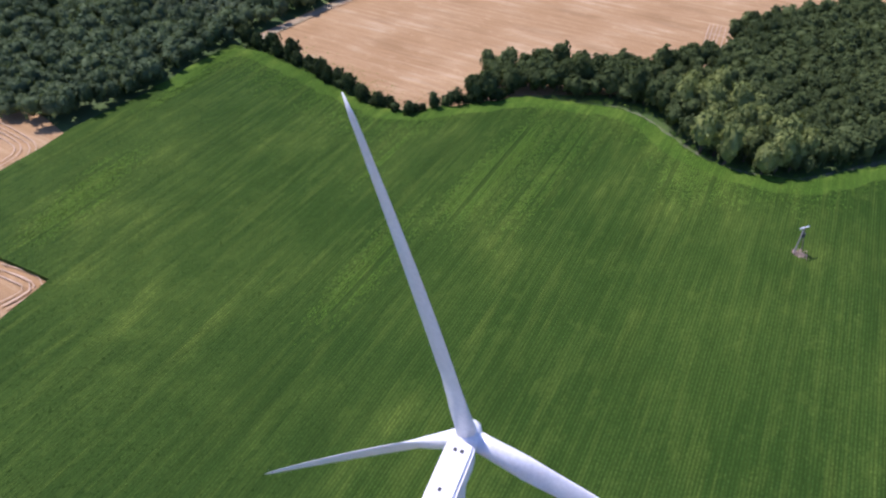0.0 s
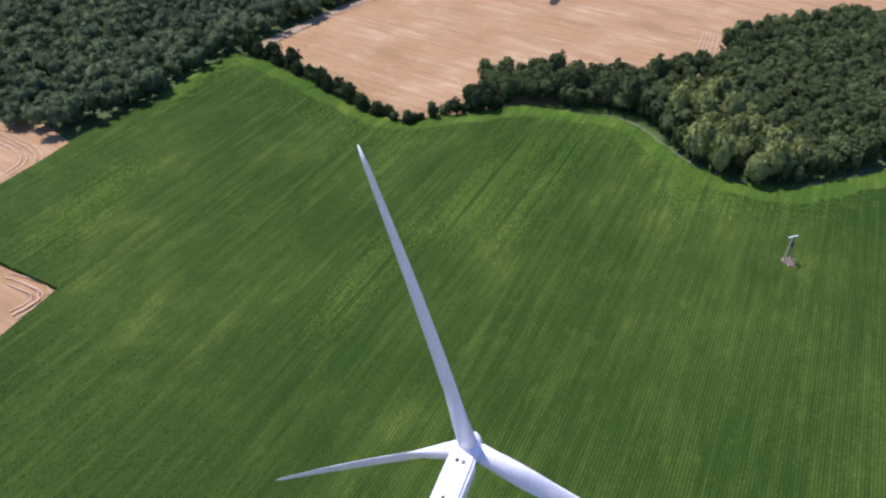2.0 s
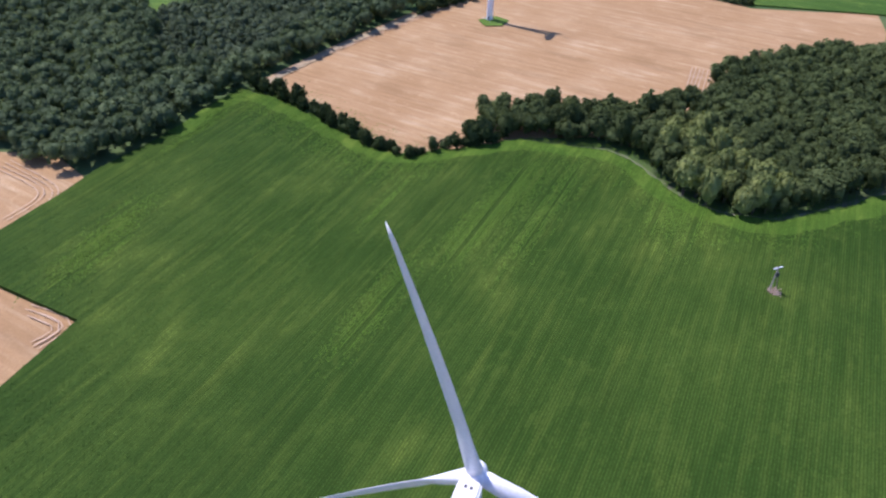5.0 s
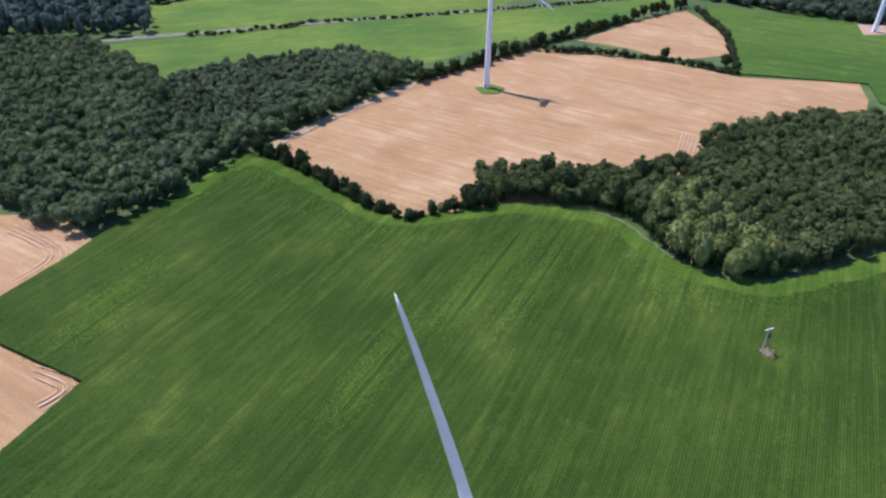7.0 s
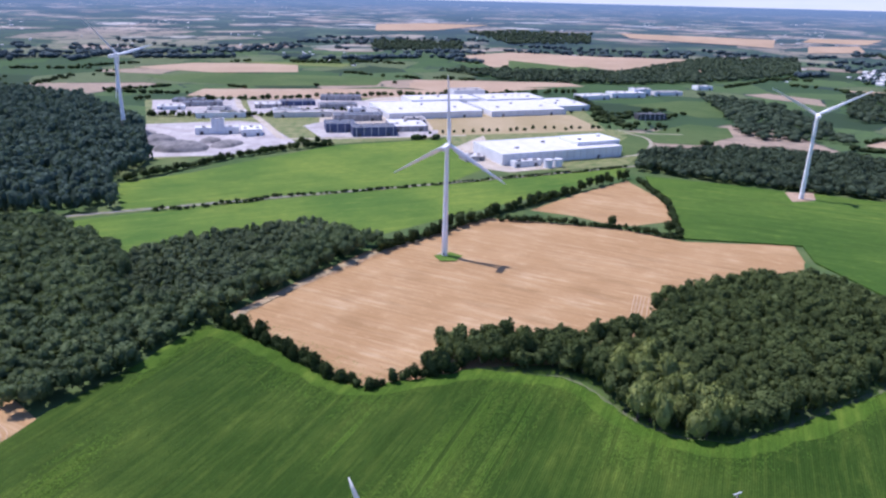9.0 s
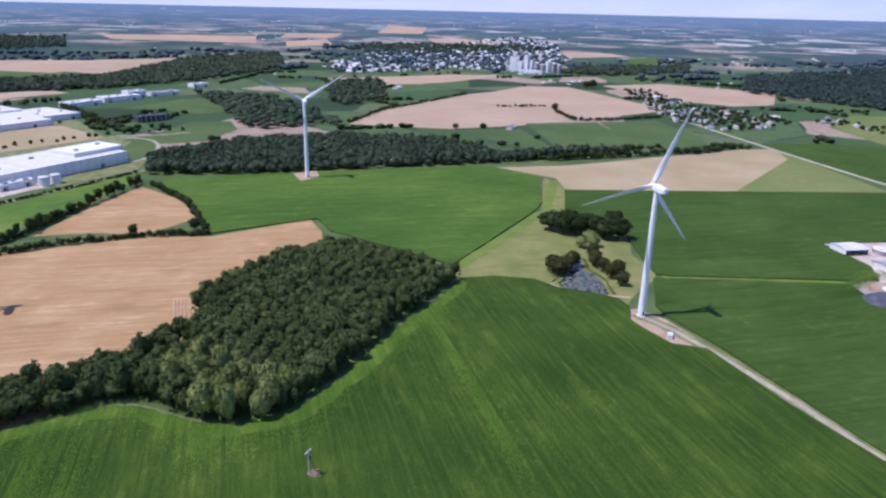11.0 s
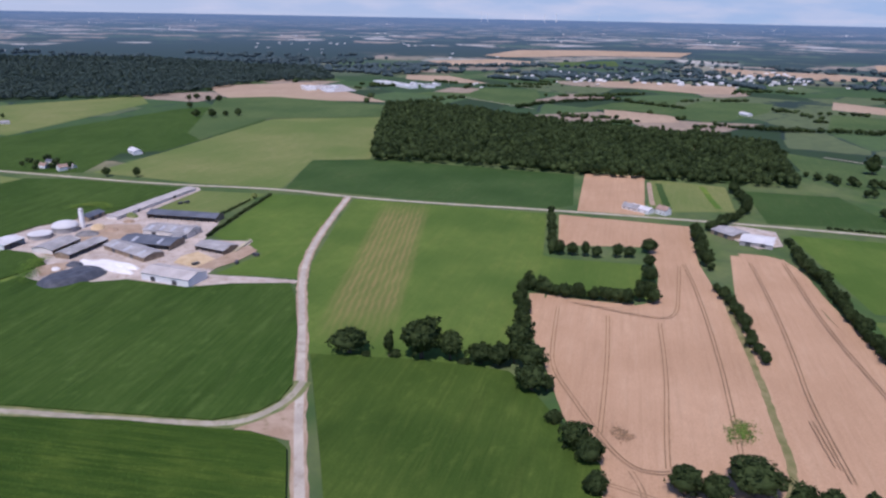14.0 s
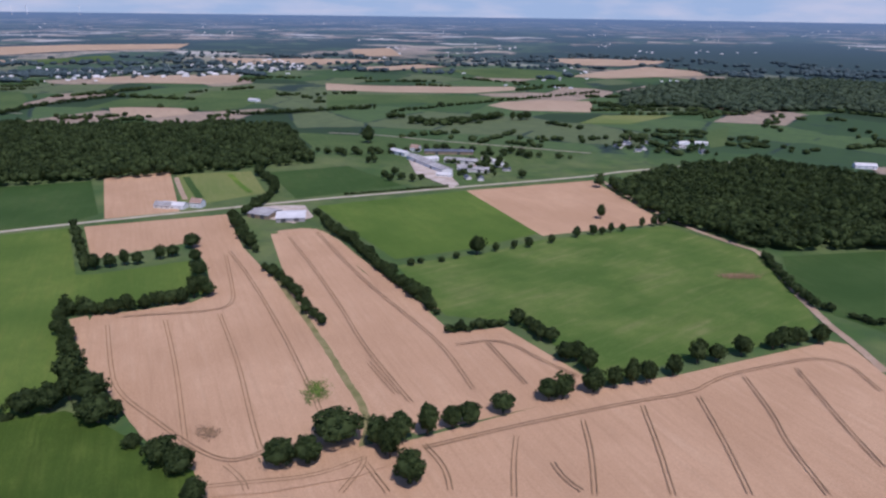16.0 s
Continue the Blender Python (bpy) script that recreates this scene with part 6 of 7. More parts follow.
def hall(corner, turn, length, depth, high, roof, wall, label, bays=0, category="warehouse", units=3):
    """A large flat-roofed hall, its corner at a place on the plan; ribs on the walls, a parapet, units on the roof."""
    s = thing("warehouse", (*corner, lie(*corner)), turn, label, category, "industrial halls")
    for name, q in (("front_wall", (0, length, 0, 0.4)), ("rear_wall", (0, length, depth - 0.4, depth)), ("end_wall", (0, 0.4, 0.4, depth - 0.4)), ("end_wall", (length - 0.4, length, 0.4, depth - 0.4))):
        part(name, box(*q, 0, high), wall, s)
    part("roof", box(0.4, length - 0.4, 0.4, depth - 0.4, high - 0.9, high - 0.4), roof, s)
    for k in range(bays):
        x = length * (k + 0.5) / bays
        part("wall_rib", box(x - 0.35, x + 0.35, -0.18, -0.004, 0.5, high - 0.3), ROOF_PALE if wall is not ROOF_PALE else ROOF_GREY, s)
    for k in range(units):
        x, y = length * (0.2 + 0.6 * k / max(1, units - 1)), depth * (0.35 + 0.3 * (k % 2))
        part("roof_unit", box(x - 2.2, x + 2.2, y - 1.5, y + 1.5, high - 0.4, high + 1.3, 0.1), ROOF_GREY, s)
    for x in (length * 0.15, length * 0.8):
        part("door", box(x - 2.2, x + 2.2, -0.1, -0.01, 0, 4.2, 0.02), DARK, s, "dark roller door")
    return s


def tank(x, y, r, high, dome, label, wall=None):
    s = thing("tank", (x, y, 0), 0, label, "tank")
    part("wall", rod((0, 0, 0), (0, 0, high), r, r, 40), wall or ROOF_GREY, s)
    if dome:
        bm = bmesh.new()
        bmesh.ops.create_uvsphere(bm, u_segments=32, v_segments=12, radius=1.0, matrix=Matrix.Translation((0, 0, high)) @ Matrix.Diagonal((r * 1.02, r * 1.02, dome, 1)))
        bmesh.ops.delete(bm, geom=[v for v in bm.verts if v.co.z < high - 0.2], context="VERTS")
        for f in bm.faces:
            f.smooth = True
        part("cover", bm, ROOF_PALE, s, "pale domed cover")
    part("rim", rod((0, 0, high - 0.3), (0, 0, high + 0.05), r * 1.03, r * 1.03, 40), DARK, s)
    return s


def mound(name, at, turn, lx, ly, high, material, label, seed, category, flat=0.0):
    """A heap with an uneven skin."""
    n, verts, faces = 28, [], []
    for i in range(n + 1):
        for j in range(n + 1):
            u, v = 2 * i / n - 1, 2 * j / n - 1
            fall = max(0.0, 1 - (abs(u) ** 2.6 + abs(v) ** 2.6)) ** 0.6
            z = high * min(fall, 1 - flat) / (1 - flat)
            z *= 1 + 0.18 * noise.noise((u * 3 + seed, v * 3, seed))
            verts.append((u * lx / 2, v * ly / 2, z if fall > 0 else -0.05))
    for i in range(n):
        for j in range(n):
            k = i * (n + 1) + j
            faces.append((k, k + n + 1, k + n + 2, k + 1))
    ob = part(name, mesh_of(name, verts, faces, True), material)
    ob.matrix_basis = pose(*at, lie(*at) + 0.1, 0, 0, turn)
    return tagged(ob, label, category)


def house_kind(length, depth, eave, rise, roof, wall, label, seed):
    """A country house: walls, pitched roof, chimneys, windows, door."""
    s = thing("house", (0, 0, -600), 0, label, "house", "village houses")
    h, d = length / 2, depth / 2
    bm = bmesh.new()
    pts = [(-h, -d, 0), (-h, d, 0), (-h, d, eave), (-h, 0, eave + rise), (-h, -d, eave)]
    f = bm.faces.new([bm.verts.new(p) for p in pts])
    made = bmesh.ops.extrude_face_region(bm, geom=[f])
    bmesh.ops.translate(bm, vec=(length, 0, 0), verts=[v for v in made["geom"] if isinstance(v, bmesh.types.BMVert)])
    bmesh.ops.recalc_face_normals(bm, faces=bm.faces)
    body = part("wall", bm, wall, s)
    bm = bmesh.new()
    for y in (-1, 1):
        e = 0.45
        slab(bm, [(-h - e, y * (d + e), eave - rise * e / d + 0.12), (h + e, y * (d + e), eave - rise * e / d + 0.12), (h + e, 0, eave + rise + 0.12), (-h - e, 0, eave + rise + 0.12)], 0.2)
    part("roof", bm, roof, s)
    part("chimney", box(h - 1.3, h - 0.6, -0.3, 0.3, eave + rise * 0.6, eave + rise + 1.0), ROOF_TILE, s)
    for k in range(3):
        x = -h + length * (k + 0.5) / 3
        for y, t in ((-d - 0.03, 1), (d + 0.03, -1)):
            if k == 1 and t == 1:
                part("door", box(x - 0.5, x + 0.5, y - 0.03, y + 0.03, 0, 2.1), TIMBER, s)
            else:
                part("window", box(x - 0.6, x + 0.6, y - 0.03, y + 0.03, 0.95, 2.2), DARK, body, "dark window panes")
    return s


HOUSES = [house_kind(13, 8, 3.0, 3.0, ROOF_SLATE, RENDERED, "pale rendered country house with a slate roof", 1),
          house_kind(16, 8, 3.2, 3.0, ROOF_GREY, RENDERED, "long low house with a grey roof", 2),
          house_kind(11, 9, 4.8, 3.2, ROOF_TILE, CLADDING, "two-storey white house with a tiled roof", 3),
          house_kind(22, 10, 3.6, 2.2, ROOF_PALE, CLADDING, "long white outbuilding with a pale sheet roof", 4)]
HOUSE_RNG = random.Random(9)


def put_house(x, y, kind=None, turn=None, size=1.0):
    kind = HOUSE_RNG.randrange(4) if kind is None else kind
    turn = HOUSE_RNG.choice((20, 54, 144, 110)) + HOUSE_RNG.uniform(-12, 12) if turn is None else turn
    return copy_thing(HOUSES[kind], pose(x, y, lie(x, y), 0, 0, turn) @ Matrix.Scale(size, 4))


def village(outline, step, seed, share=0.7):
    """Houses over an outline with gaps and garden trees between them."""
    HOUSE_RNG.seed(seed)
    spots = scatter(outline, step, seed)
    for x, y in spots:
        if HOUSE_RNG.random() < share:
            put_house(x, y, HOUSE_RNG.choice((0, 0, 1, 1, 2, 3)), None, HOUSE_RNG.uniform(0.65, 0.9))
    rng = np.random.default_rng(seed)
    green = scatter(outline, step * 0.75, seed + 1)
    green = green[rng.random(len(green)) < 0.85]
    if len(green):
        grove("garden_trees", green, rng.uniform(3.5, 6.5, len(green)), rng.uniform(5, 10, len(green)), LEAF_DARK, "dark garden trees among village houses", seed, clumps=14, leaves=60, category="trees")


def ring_mesh():
    bm = bmesh.new()
    n, m, vs = 14, 6, []
    for i in range(n):
        a = 2 * math.pi * i / n
        for j in range(m):
            b = 2 * math.pi * j / m
            r = 0.42 + 0.17 * math.cos(b)
            vs.append(bm.verts.new((r * math.cos(a), r * math.sin(a), 0.17 * math.sin(b))))
    for i in range(n):
        for j in range(m):
            bm.faces.new([vs[i * m + j], vs[(i + 1) % n * m + j], vs[(i + 1) % n * m + (j + 1) % m], vs[i * m + (j + 1) % m]])
    me = bpy.data.meshes.new("tyre")
    bm.to_mesh(me)
    bm.free()
    return me


TYRE = ring_mesh()


def far_town(outline, step, seed):
    """The many small houses of a distant town, joined, with its trees."""
    rng = np.random.default_rng(seed)
    spots = scatter(outline, step, seed)
    verts, tris = [], []
    box_v = np.array([(-1, -1, 0), (1, -1, 0), (1, 1, 0), (-1, 1, 0), (-1, -1, 1), (1, -1, 1), (1, 1, 1), (-1, 1, 1), (-1, 0, 1.7), (1, 0, 1.7)], float)
    box_t = np.array([(0, 1, 5), (0, 5, 4), (1, 2, 6), (1, 6, 5), (2, 3, 7), (2, 7, 6), (3, 0, 4), (3, 4, 7), (4, 5, 9), (4, 9, 8), (6, 7, 8), (6, 8, 9), (5, 6, 9), (7, 4, 8)])
    for x, y in spots[rng.random(len(spots)) < 0.65]:
        a = rng.choice((0.4, 1.9)) + rng.normal(0, 0.2)
        v = box_v * [rng.uniform(4, 9), rng.uniform(3, 5), rng.uniform(2.5, 4.5)]
        w = np.c_[x + v[:, 0] * math.cos(a) - v[:, 1] * math.sin(a), y + v[:, 0] * math.sin(a) + v[:, 1] * math.cos(a), v[:, 2] + lie(x, y)]
        tris.append(box_t + 10 * len(verts))
        verts.append(w)
    tagged(part("far_houses", tri_mesh("far_houses", np.concatenate(verts), np.concatenate(tris)), TOWN), "pale distant town of many small houses", "houses", kind="stuff")
    green = scatter(outline, step * 1.2, seed + 1)
    n = len(green)
    grove("town_trees", green, rng.uniform(5, 9, n), rng.uniform(6, 11, n), LEAF_FAR_HAZE, "dark trees among distant houses", seed, leaves=0, foot=0.0, category="trees", sub=1)


def wheel_lines(line, material, width, gap, label):
    """Two wheel ruts side by side along a line."""
    q = along(rounded(line), 4.0)
    d = np.gradient(q, axis=0)
    side = np.c_[-d[:, 1], d[:, 0]] / np.hypot(*d.T)[:, None]
    rng = np.random.default_rng(int(abs(q[0, 0] * 7)))
    verts, faces = [], []
    LAYER[0] += 0.003
    for s in (-gap / 2, gap / 2):
        mid = q + side * s
        w = width / 2 * rng.uniform(0.7, 1.3, (len(q), 1))
        k0 = len(verts)
        for p, r in zip(mid + side * w, mid - side * w):
            verts += [(*p, 0.07 + LAYER[0]), (*r, 0.07 + LAYER[0])]
        faces += [(k0 + 2 * k, k0 + 2 * k + 1, k0 + 2 * k + 3, k0 + 2 * k + 2) for k in range(len(q) - 1)]
    return tagged(part("wheel_ruts", mesh_of("wheel_ruts", verts, faces), material), label, "wheel ruts", kind="structure")


def trailer(x, y):
    """A farm trailer left on the yard."""
    s = thing("trailer", (x, y, 0.1), (x * 7 + y * 3) % 360, "dark farm trailer parked on the yard", "trailer", "farm trailers")
    part("body", box(-2.6, 2.6, -1.1, 1.1, 0.9, 2.3, 0.05), DARK, s)
    part("drawbar", rod((2.5, 0, 0.8), (4.2, 0, 0.5), 0.08, 0.06), DARK, s)
    for wx in (-1.2, 0.2):
        for wy in (-1.05, 1.05):
            part("wheel", rod((wx, wy - 0.15, 0.5), (wx, wy + 0.15, 0.5), 0.5, 0.5, 16), DARK, s)


def bale_row(a, b):
    """A row of round bales laid end to end."""
    s = thing("bale_row", (*a, 0.2), math.degrees(math.atan2(b[1] - a[1], b[0] - a[0])), "row of pale round bales end to end", "bale row", "bale rows")
    n = 11
    step = math.hypot(b[0] - a[0], b[1] - a[1]) / n
    for k in range(n):
        part("bale", rod((k * step + 0.05, 0, 0.85), ((k + 1) * step - 0.05, 0, 0.85), 0.85, 0.85, 12), STRAW, s)


def cabinet(x, y):
    """The transformer house on the turbine's pad."""
    s = thing("transformer_cabinet", (x, y, 0.2), 30, "small white transformer cabinet on the gravel pad", "cabinet")
    part("body", box(-2.4, 2.4, -1.3, 1.3, 0, 1.9, 0.05), CLADDING, s)
    part("roof", box(-2.6, 2.6, -1.5, 1.5, 1.9, 2.1, 0.04), ROOF_PALE, s)
    for wx in (-1.1, 1.1):
        part("door", box(wx - 0.8, wx + 0.8, -1.36, -1.31, 0.2, 1.7, 0.01), ROOF_GREY, s)


def mast():
    """A power line pole with stays in the maize."""
    s = thing("utility_pole", (123.0, 195.4, 0), 20, "pale concrete utility pole with a crossarm and transformer", "utility pole")
    part("post", rod((0, 0, 0), (0, 0, 13), 0.30, 0.20, 12), CONCRETE, s)
    part("strut", rod((3.4, -0.6, 0), (0.2, 0, 12), 0.22, 0.16, 10), TIMBER, s, "slanting wooden strut")
    part("crossarm", box(-2.0, 2.0, -0.18, 0.18, 12.5, 12.9, 0.03), CLADDING, s)
    part("transformer", box(0.3, 1.3, -0.5, 0.4, 8.6, 10.2, 0.08), DARK, s, "dark grey transformer box")
    for x in (-1.8, 0, 1.8):
        part("insulator", rod((x, 0, 12.9), (x, 0, 13.4), 0.09, 0.06), DARK, s)


# the cattle farm
shed((638, 45), (607, -11), 16, 4.5, 2.2, ROOF_SLATE, TIMBER, "long open cattle barn with a dark blue-grey roof", open_front=True)
shed((483, 42), (458, 12), 19, 5.5, 2.5, ROOF_DUST, CLADDING, "pale walled barn with a dusty beige roof beside the maize")
shed((537, 7), (518, -13), 17, 4, 1.8, ROOF_GREY, TIMBER, "open shed with a grey roof and dark front", open_front=True)
shed((563, 62), (540, 25), 21, 4.5, 2, ROOF_SLATE, TIMBER, "dark roofed cattle shed with pale roof sheets", open_front=True, strips=2)
shed((588, 46), (567, 12), 20, 5, 2, ROOF_GREY, RENDERED, "grey roofed shed with pale bluish roof sheets", strips=4)
shed((558, 72), (518, 42), 17, 4, 2, ROOF_GREY, TIMBER, "worn grey roofed shed with pale roof sheets", strips=3)
shed((558, 20), (583, 1), 10, 4.5, 1.5, ROOF_GREY, CLADDING, "small shed with a pale roof and dark front", open_front=True)
shed((540, 93), (573, 70), 13, 4, 1.4, ROOF_GREY, TIMBER, "narrow open shed with a grey roof", open_front=True)
shed((554, 106), (579, 90), 18, 4.2, 1.8, ROOF_GREY, RENDERED, "small barn with a worn grey roof", open_front=True)
shed((573, 141), (590, 130), 17, 5, 1.6, ROOF_PALE, CLADDING, "white open machinery shed at the yard edge", open_front=True)
shed((640, 91), (658, 80), 11, 4, 1.5, ROOF_SLATE, TIMBER, "small dark roofed shed behind the silo")
tank(618, 106, 10, 4.5, 4.0, "round slurry tank with a pale domed cover")
tank(604, 122, 9, 3.5, 1.0, "round concrete tank with a low cover")
tank(624, 94, 1.9, 15, 1.6, "tall slim white feed silo in the farmyard", WHITE)
shed((640, 69), (732, 3), 11, 3, 0.7, ROOF_DUST, RENDERED, "long low store with a dusty beige roof")
mound("silage_tube", (511, 65), -132, 46, 7, 2.6, WRAP, "long white plastic silage tube on the yard", 5, "silage tube", 0.35)
mound("silage_tube", (522, 72), -127, 35, 6, 2.4, WRAP, "long white plastic silage tube on the yard", 5, "silage tube", 0.35)
mound("silage_tube", (517, 60), -130, 40, 7, 2.4, WRAP, "long white plastic silage tube on the yard", 6, "silage tube", 0.35)
mound("silage_mound", (498, 86), 125, 44, 26, 4.2, TARP, "dark tarpaulin over a silage heap with tyres", 8, "silage heap", 0.3)
for k in range(92):
    a = k * 6.283 / 92
    tyre = part("tyre", TYRE, WRAP if k % 3 else DARK)
    u, v = (21.4 + k % 2 * 1.3) * math.cos(a), (12.6 + k % 2 * 1.0) * math.sin(a)
    ca, sa = math.cos(radians(125)), math.sin(radians(125))
    tyre.matrix_basis = pose(498 + u * ca - v * sa + (k % 5) * 0.4, 86 + u * sa + v * ca, 0.4, 0, 0, k * 20) @ Matrix.Scale(1.9, 4)
    tagged(tyre, "old tyre weighing down the tarpaulin edge", "tyre", "tyres on the heap")
field("sand_yard", [(511, 22), (524, 17), (532, 5), (511, -7), (492, -3), (496, 7)], SAND, "sandy riding yard of the farm")
field("muddy_yard", [(566, 121), (595, 100), (626, 76), (619, 50), (598, 43), (568, 58), (572, 86), (550, 106)], DIRT, "brown muddy ground between the cattle sheds")
field("muddy_patch", [(496, 7), (511, -7), (537, -33), (521, -38), (501, -21), (490, -5)], DIRT, "brown muddy ground beside the shed")
field("muddy_edge", [(530, 113), (534, 89), (516, 94), (507, 107)], DIRT, "brown muddy strip at the heaps")
hedge("hedge", [(569, -3), (625, -31), (694, -67)], 2.2, 1.9, 3, LEAF_DARK, "long clipped dark hedge beside the farm", 51)
hedge("hedge", [(630, -15), (678, -46)], 2.2, 1.6, 2.5, LEAF_DARK, "clipped dark hedge beside the farm lawn", 52)
bale_row((523.3, -21.1), (539.3, -29.3))
bale_row((526.2, -23.1), (542.2, -31.3))
bale_row((529.1, -25.0), (545.1, -33.2))
bale_row((532.1, -27.0), (548.1, -35.2))
trailer(588, 39)
trailer(564, 114)
trailer(558, 17)
trailer(502, 7)
trailer(510, -36)
trailer(497, -21)
trailer(680, 18)
trailer(682, 12)
trailer(570, 113)
mound("yard_mound", (651, 59), 30, 20, 9, 2.6, VERGE, "weedy heap of earth behind the cattle shed", 1150, "heap")
mound("yard_mound", (526, 88), 60, 12, 9, 2.6, TARP, "small dark covered silage heap", 1160, "heap")
strew("weeds", [(688, 110), (701, 94), (677, 77)], 4.0, 1500, 311, LIME, 1.9, "lush bright weeds behind the slurry tanks", "weeds")
strew("weeds", [(500, 116), (538, 117), (545, 110)], 4.0, 1500, 312, LIME, 1.9, "lush bright weeds beside the silage heaps", "weeds")
plant(683, -50, 6, 6, PALE_TREES)
cabinet(342.8, 162.3)
shed((428.1, -411.1), (409.5, -427.6), 24, 4, 1.6, ROOF_PALE, ROOF_GREY, "pale-roofed nursery shed beside the road")
shed((460.9, -409.3), (439.5, -413.5), 22, 4, 1.6, ROOF_GREY, TIMBER, "grey-roofed nursery shed beside the road")
# the hamlet's trees and hedges
for x, y in [(578, -676), (568, -690), (551, -702), (546, -709), (545, -738), (519, -656), (515, -662), (455, -622), (457, -605), (460, -778), (449, -785), (429, -794), (409, -796), (405, -810), (391, -811), (372, -796), (396, -728), (384, -738), (330, -690), (498, -774), (490, -782)]:
    plant(x, y, 11 * TREE_RNG.uniform(0.8, 1.2), 10 * TREE_RNG.uniform(0.85, 1.15))
for x, y in [(542, -1085), (529, -1089), (524, -1103), (608, -769)]:
    plant(x, y, 14 * TREE_RNG.uniform(0.8, 1.2), 13 * TREE_RNG.uniform(0.85, 1.15))
hedge("hedge", [(442, -519), (410, -563), (377, -607)], 2.4, 1.8, 2.5, LEAF_DARK, "clipped dark hedge along the country road", 71)
hedge("tree_belt", [(659, -944), (623, -965), (589, -1016), (569, -1094)], 8, 8, 12, LEAF_DARK, "dense dark belt of trees behind the hamlet", 72)
hedge("tree_belt", [(724, -969), (699, -987)], 8, 8, 12, LEAF_DARK, "dark clump of trees behind the hamlet", 73)
hedge("tree_belt", [(956, -843), (897, -903), (864, -986), (814, -1052)], 7, 6, 9, LEAF_DARK, "long dark belt of trees behind the wood", 74)
# the pond
field("pond", [(361, 254), (373, 258), (406, 273), (411, 270), (395, 258), (392, 246), (382, 232), (370, 220), (360, 229), (355, 245)], WATER, "small pond with floating weed and dark water", category="water")
hedge("reeds", [(361, 258), (377, 263), (407, 275), (415, 271), (398, 255), (390, 236), (373, 219)], 2.0, 1.3, 1.6, LEAF_PALE, "pale reeds and scrub round the pond", 53)
mound("yard_mound", (619, 82), 5, 16, 11.2, 3, SAND, "pale heap of sand on the farmyard", 1085, "heap")
mound("yard_mound", (609, 71), 25, 14, 9.8, 2.5, DIRT, "brown heap of soil on the farmyard", 1105, "heap")
mound("yard_mound", (601, 88), 78, 18, 12.6, 3, GRAVEL, "dark manure heap on the farmyard", 1068, "heap")
mound("yard_mound", (631, 59), 55, 10, 7, 2, DIRT, "brown heap of soil on the farmyard", 1135, "heap")
mound("yard_mound", (520, 99), 20, 8, 5.6, 1.6, WRAP, "small white wrapped heap", 1010, "heap")
# tractor lines
wheel_lines([(338, -231), (284, -197), (225, -156)], RUT, 0.5, 1.9, "dark wheel ruts of a tractor through the wheat")
wheel_lines([(319, -255), (263, -219), (217, -185), (194, -169)], RUT, 0.5, 1.9, "dark wheel ruts of a tractor through the wheat")
wheel_lines([(403, -337), (350, -308), (267, -256), (216, -221), (189, -202)], RUT, 0.5, 1.9, "dark wheel ruts of a tractor through the wheat")
wheel_lines([(359, -208), (317, -182), (287, -165), (252, -160), (219, -155), (200, -156), (194, -165), (193, -170)], RUT, 0.5, 1.9, "dark wheel ruts of a tractor through the wheat")
wheel_lines([(362, -219), (324, -254), (321, -269), (352, -294), (400, -331)], RUT, 0.5, 1.9, "dark wheel ruts of a tractor through the wheat")
wheel_lines([(201, -155), (186, -152), (177, -146)], RUT, 0.5, 1.9, "dark wheel ruts of a tractor through the wheat")
wheel_lines([(391, -388), (320, -342), (255, -296), (221, -270), (186, -248), (161, -233)], RUT, 0.5, 1.9, "dark wheel ruts of a tractor through the wheat")
wheel_lines([(383, -412), (280, -345), (211, -309), (179, -290), (143, -259)], RUT, 0.5, 1.9, "dark wheel ruts of a tractor through the wheat")
wheel_lines([(166, -311), (125, -279)], RUT, 0.5, 1.9, "dark wheel ruts of a tractor through the wheat")
wheel_lines([(179, -296), (160, -319), (130, -307), (105, -301)], RUT, 0.5, 1.9, "dark wheel ruts of a tractor through the wheat")
wheel_lines([(207, -256), (174, -237)], RUT, 0.5, 1.9, "dark wheel ruts of a tractor through the wheat")
wheel_lines([(111, -239), (103, -220), (93, -201)], RUT, 0.5, 1.9, "dark wheel ruts of a tractor through the wheat")
wheel_lines([(92, -267), (79, -245), (67, -217)], RUT, 0.5, 1.9, "dark wheel ruts of a tractor through the wheat")
wheel_lines([(73, -294), (57, -265), (42, -234)], RUT, 0.5, 1.9, "dark wheel ruts of a tractor through the wheat")
wheel_lines([(53, -317), (34, -284), (17, -250)], RUT, 0.5, 1.9, "dark wheel ruts of a tractor through the wheat")
wheel_lines([(38, -350), (18, -316), (12, -299), (-8, -267)], RUT, 0.5, 1.9, "dark wheel ruts of a tractor through the wheat")
wheel_lines([(17, -375), (-8, -328), (-26, -298)], RUT, 0.5, 1.9, "dark wheel ruts of a tractor through the wheat")
wheel_lines([(140, -207), (116, -242), (79, -291), (54, -319), (50, -335), (40, -353), (0, -404), (-24, -368)], RUT, 0.5, 1.9, "dark wheel ruts of a tractor through the wheat")
wheel_lines([(142, -211), (124, -202), (113, -188)], RUT, 0.5, 1.9, "dark wheel ruts of a tractor through the wheat")
wheel_lines([(91, -230), (81, -221), (69, -217)], RUT, 0.5, 1.9, "dark wheel ruts of a tractor through the wheat")
wheel_lines([(197, -139), (183, -152), (164, -169), (155, -190)], RUT, 0.5, 1.9, "dark wheel ruts of a tractor through the wheat")
wheel_lines([(149, -165), (153, -187), (159, -192)], RUT, 0.5, 1.9, "dark wheel ruts of a tractor through the wheat")
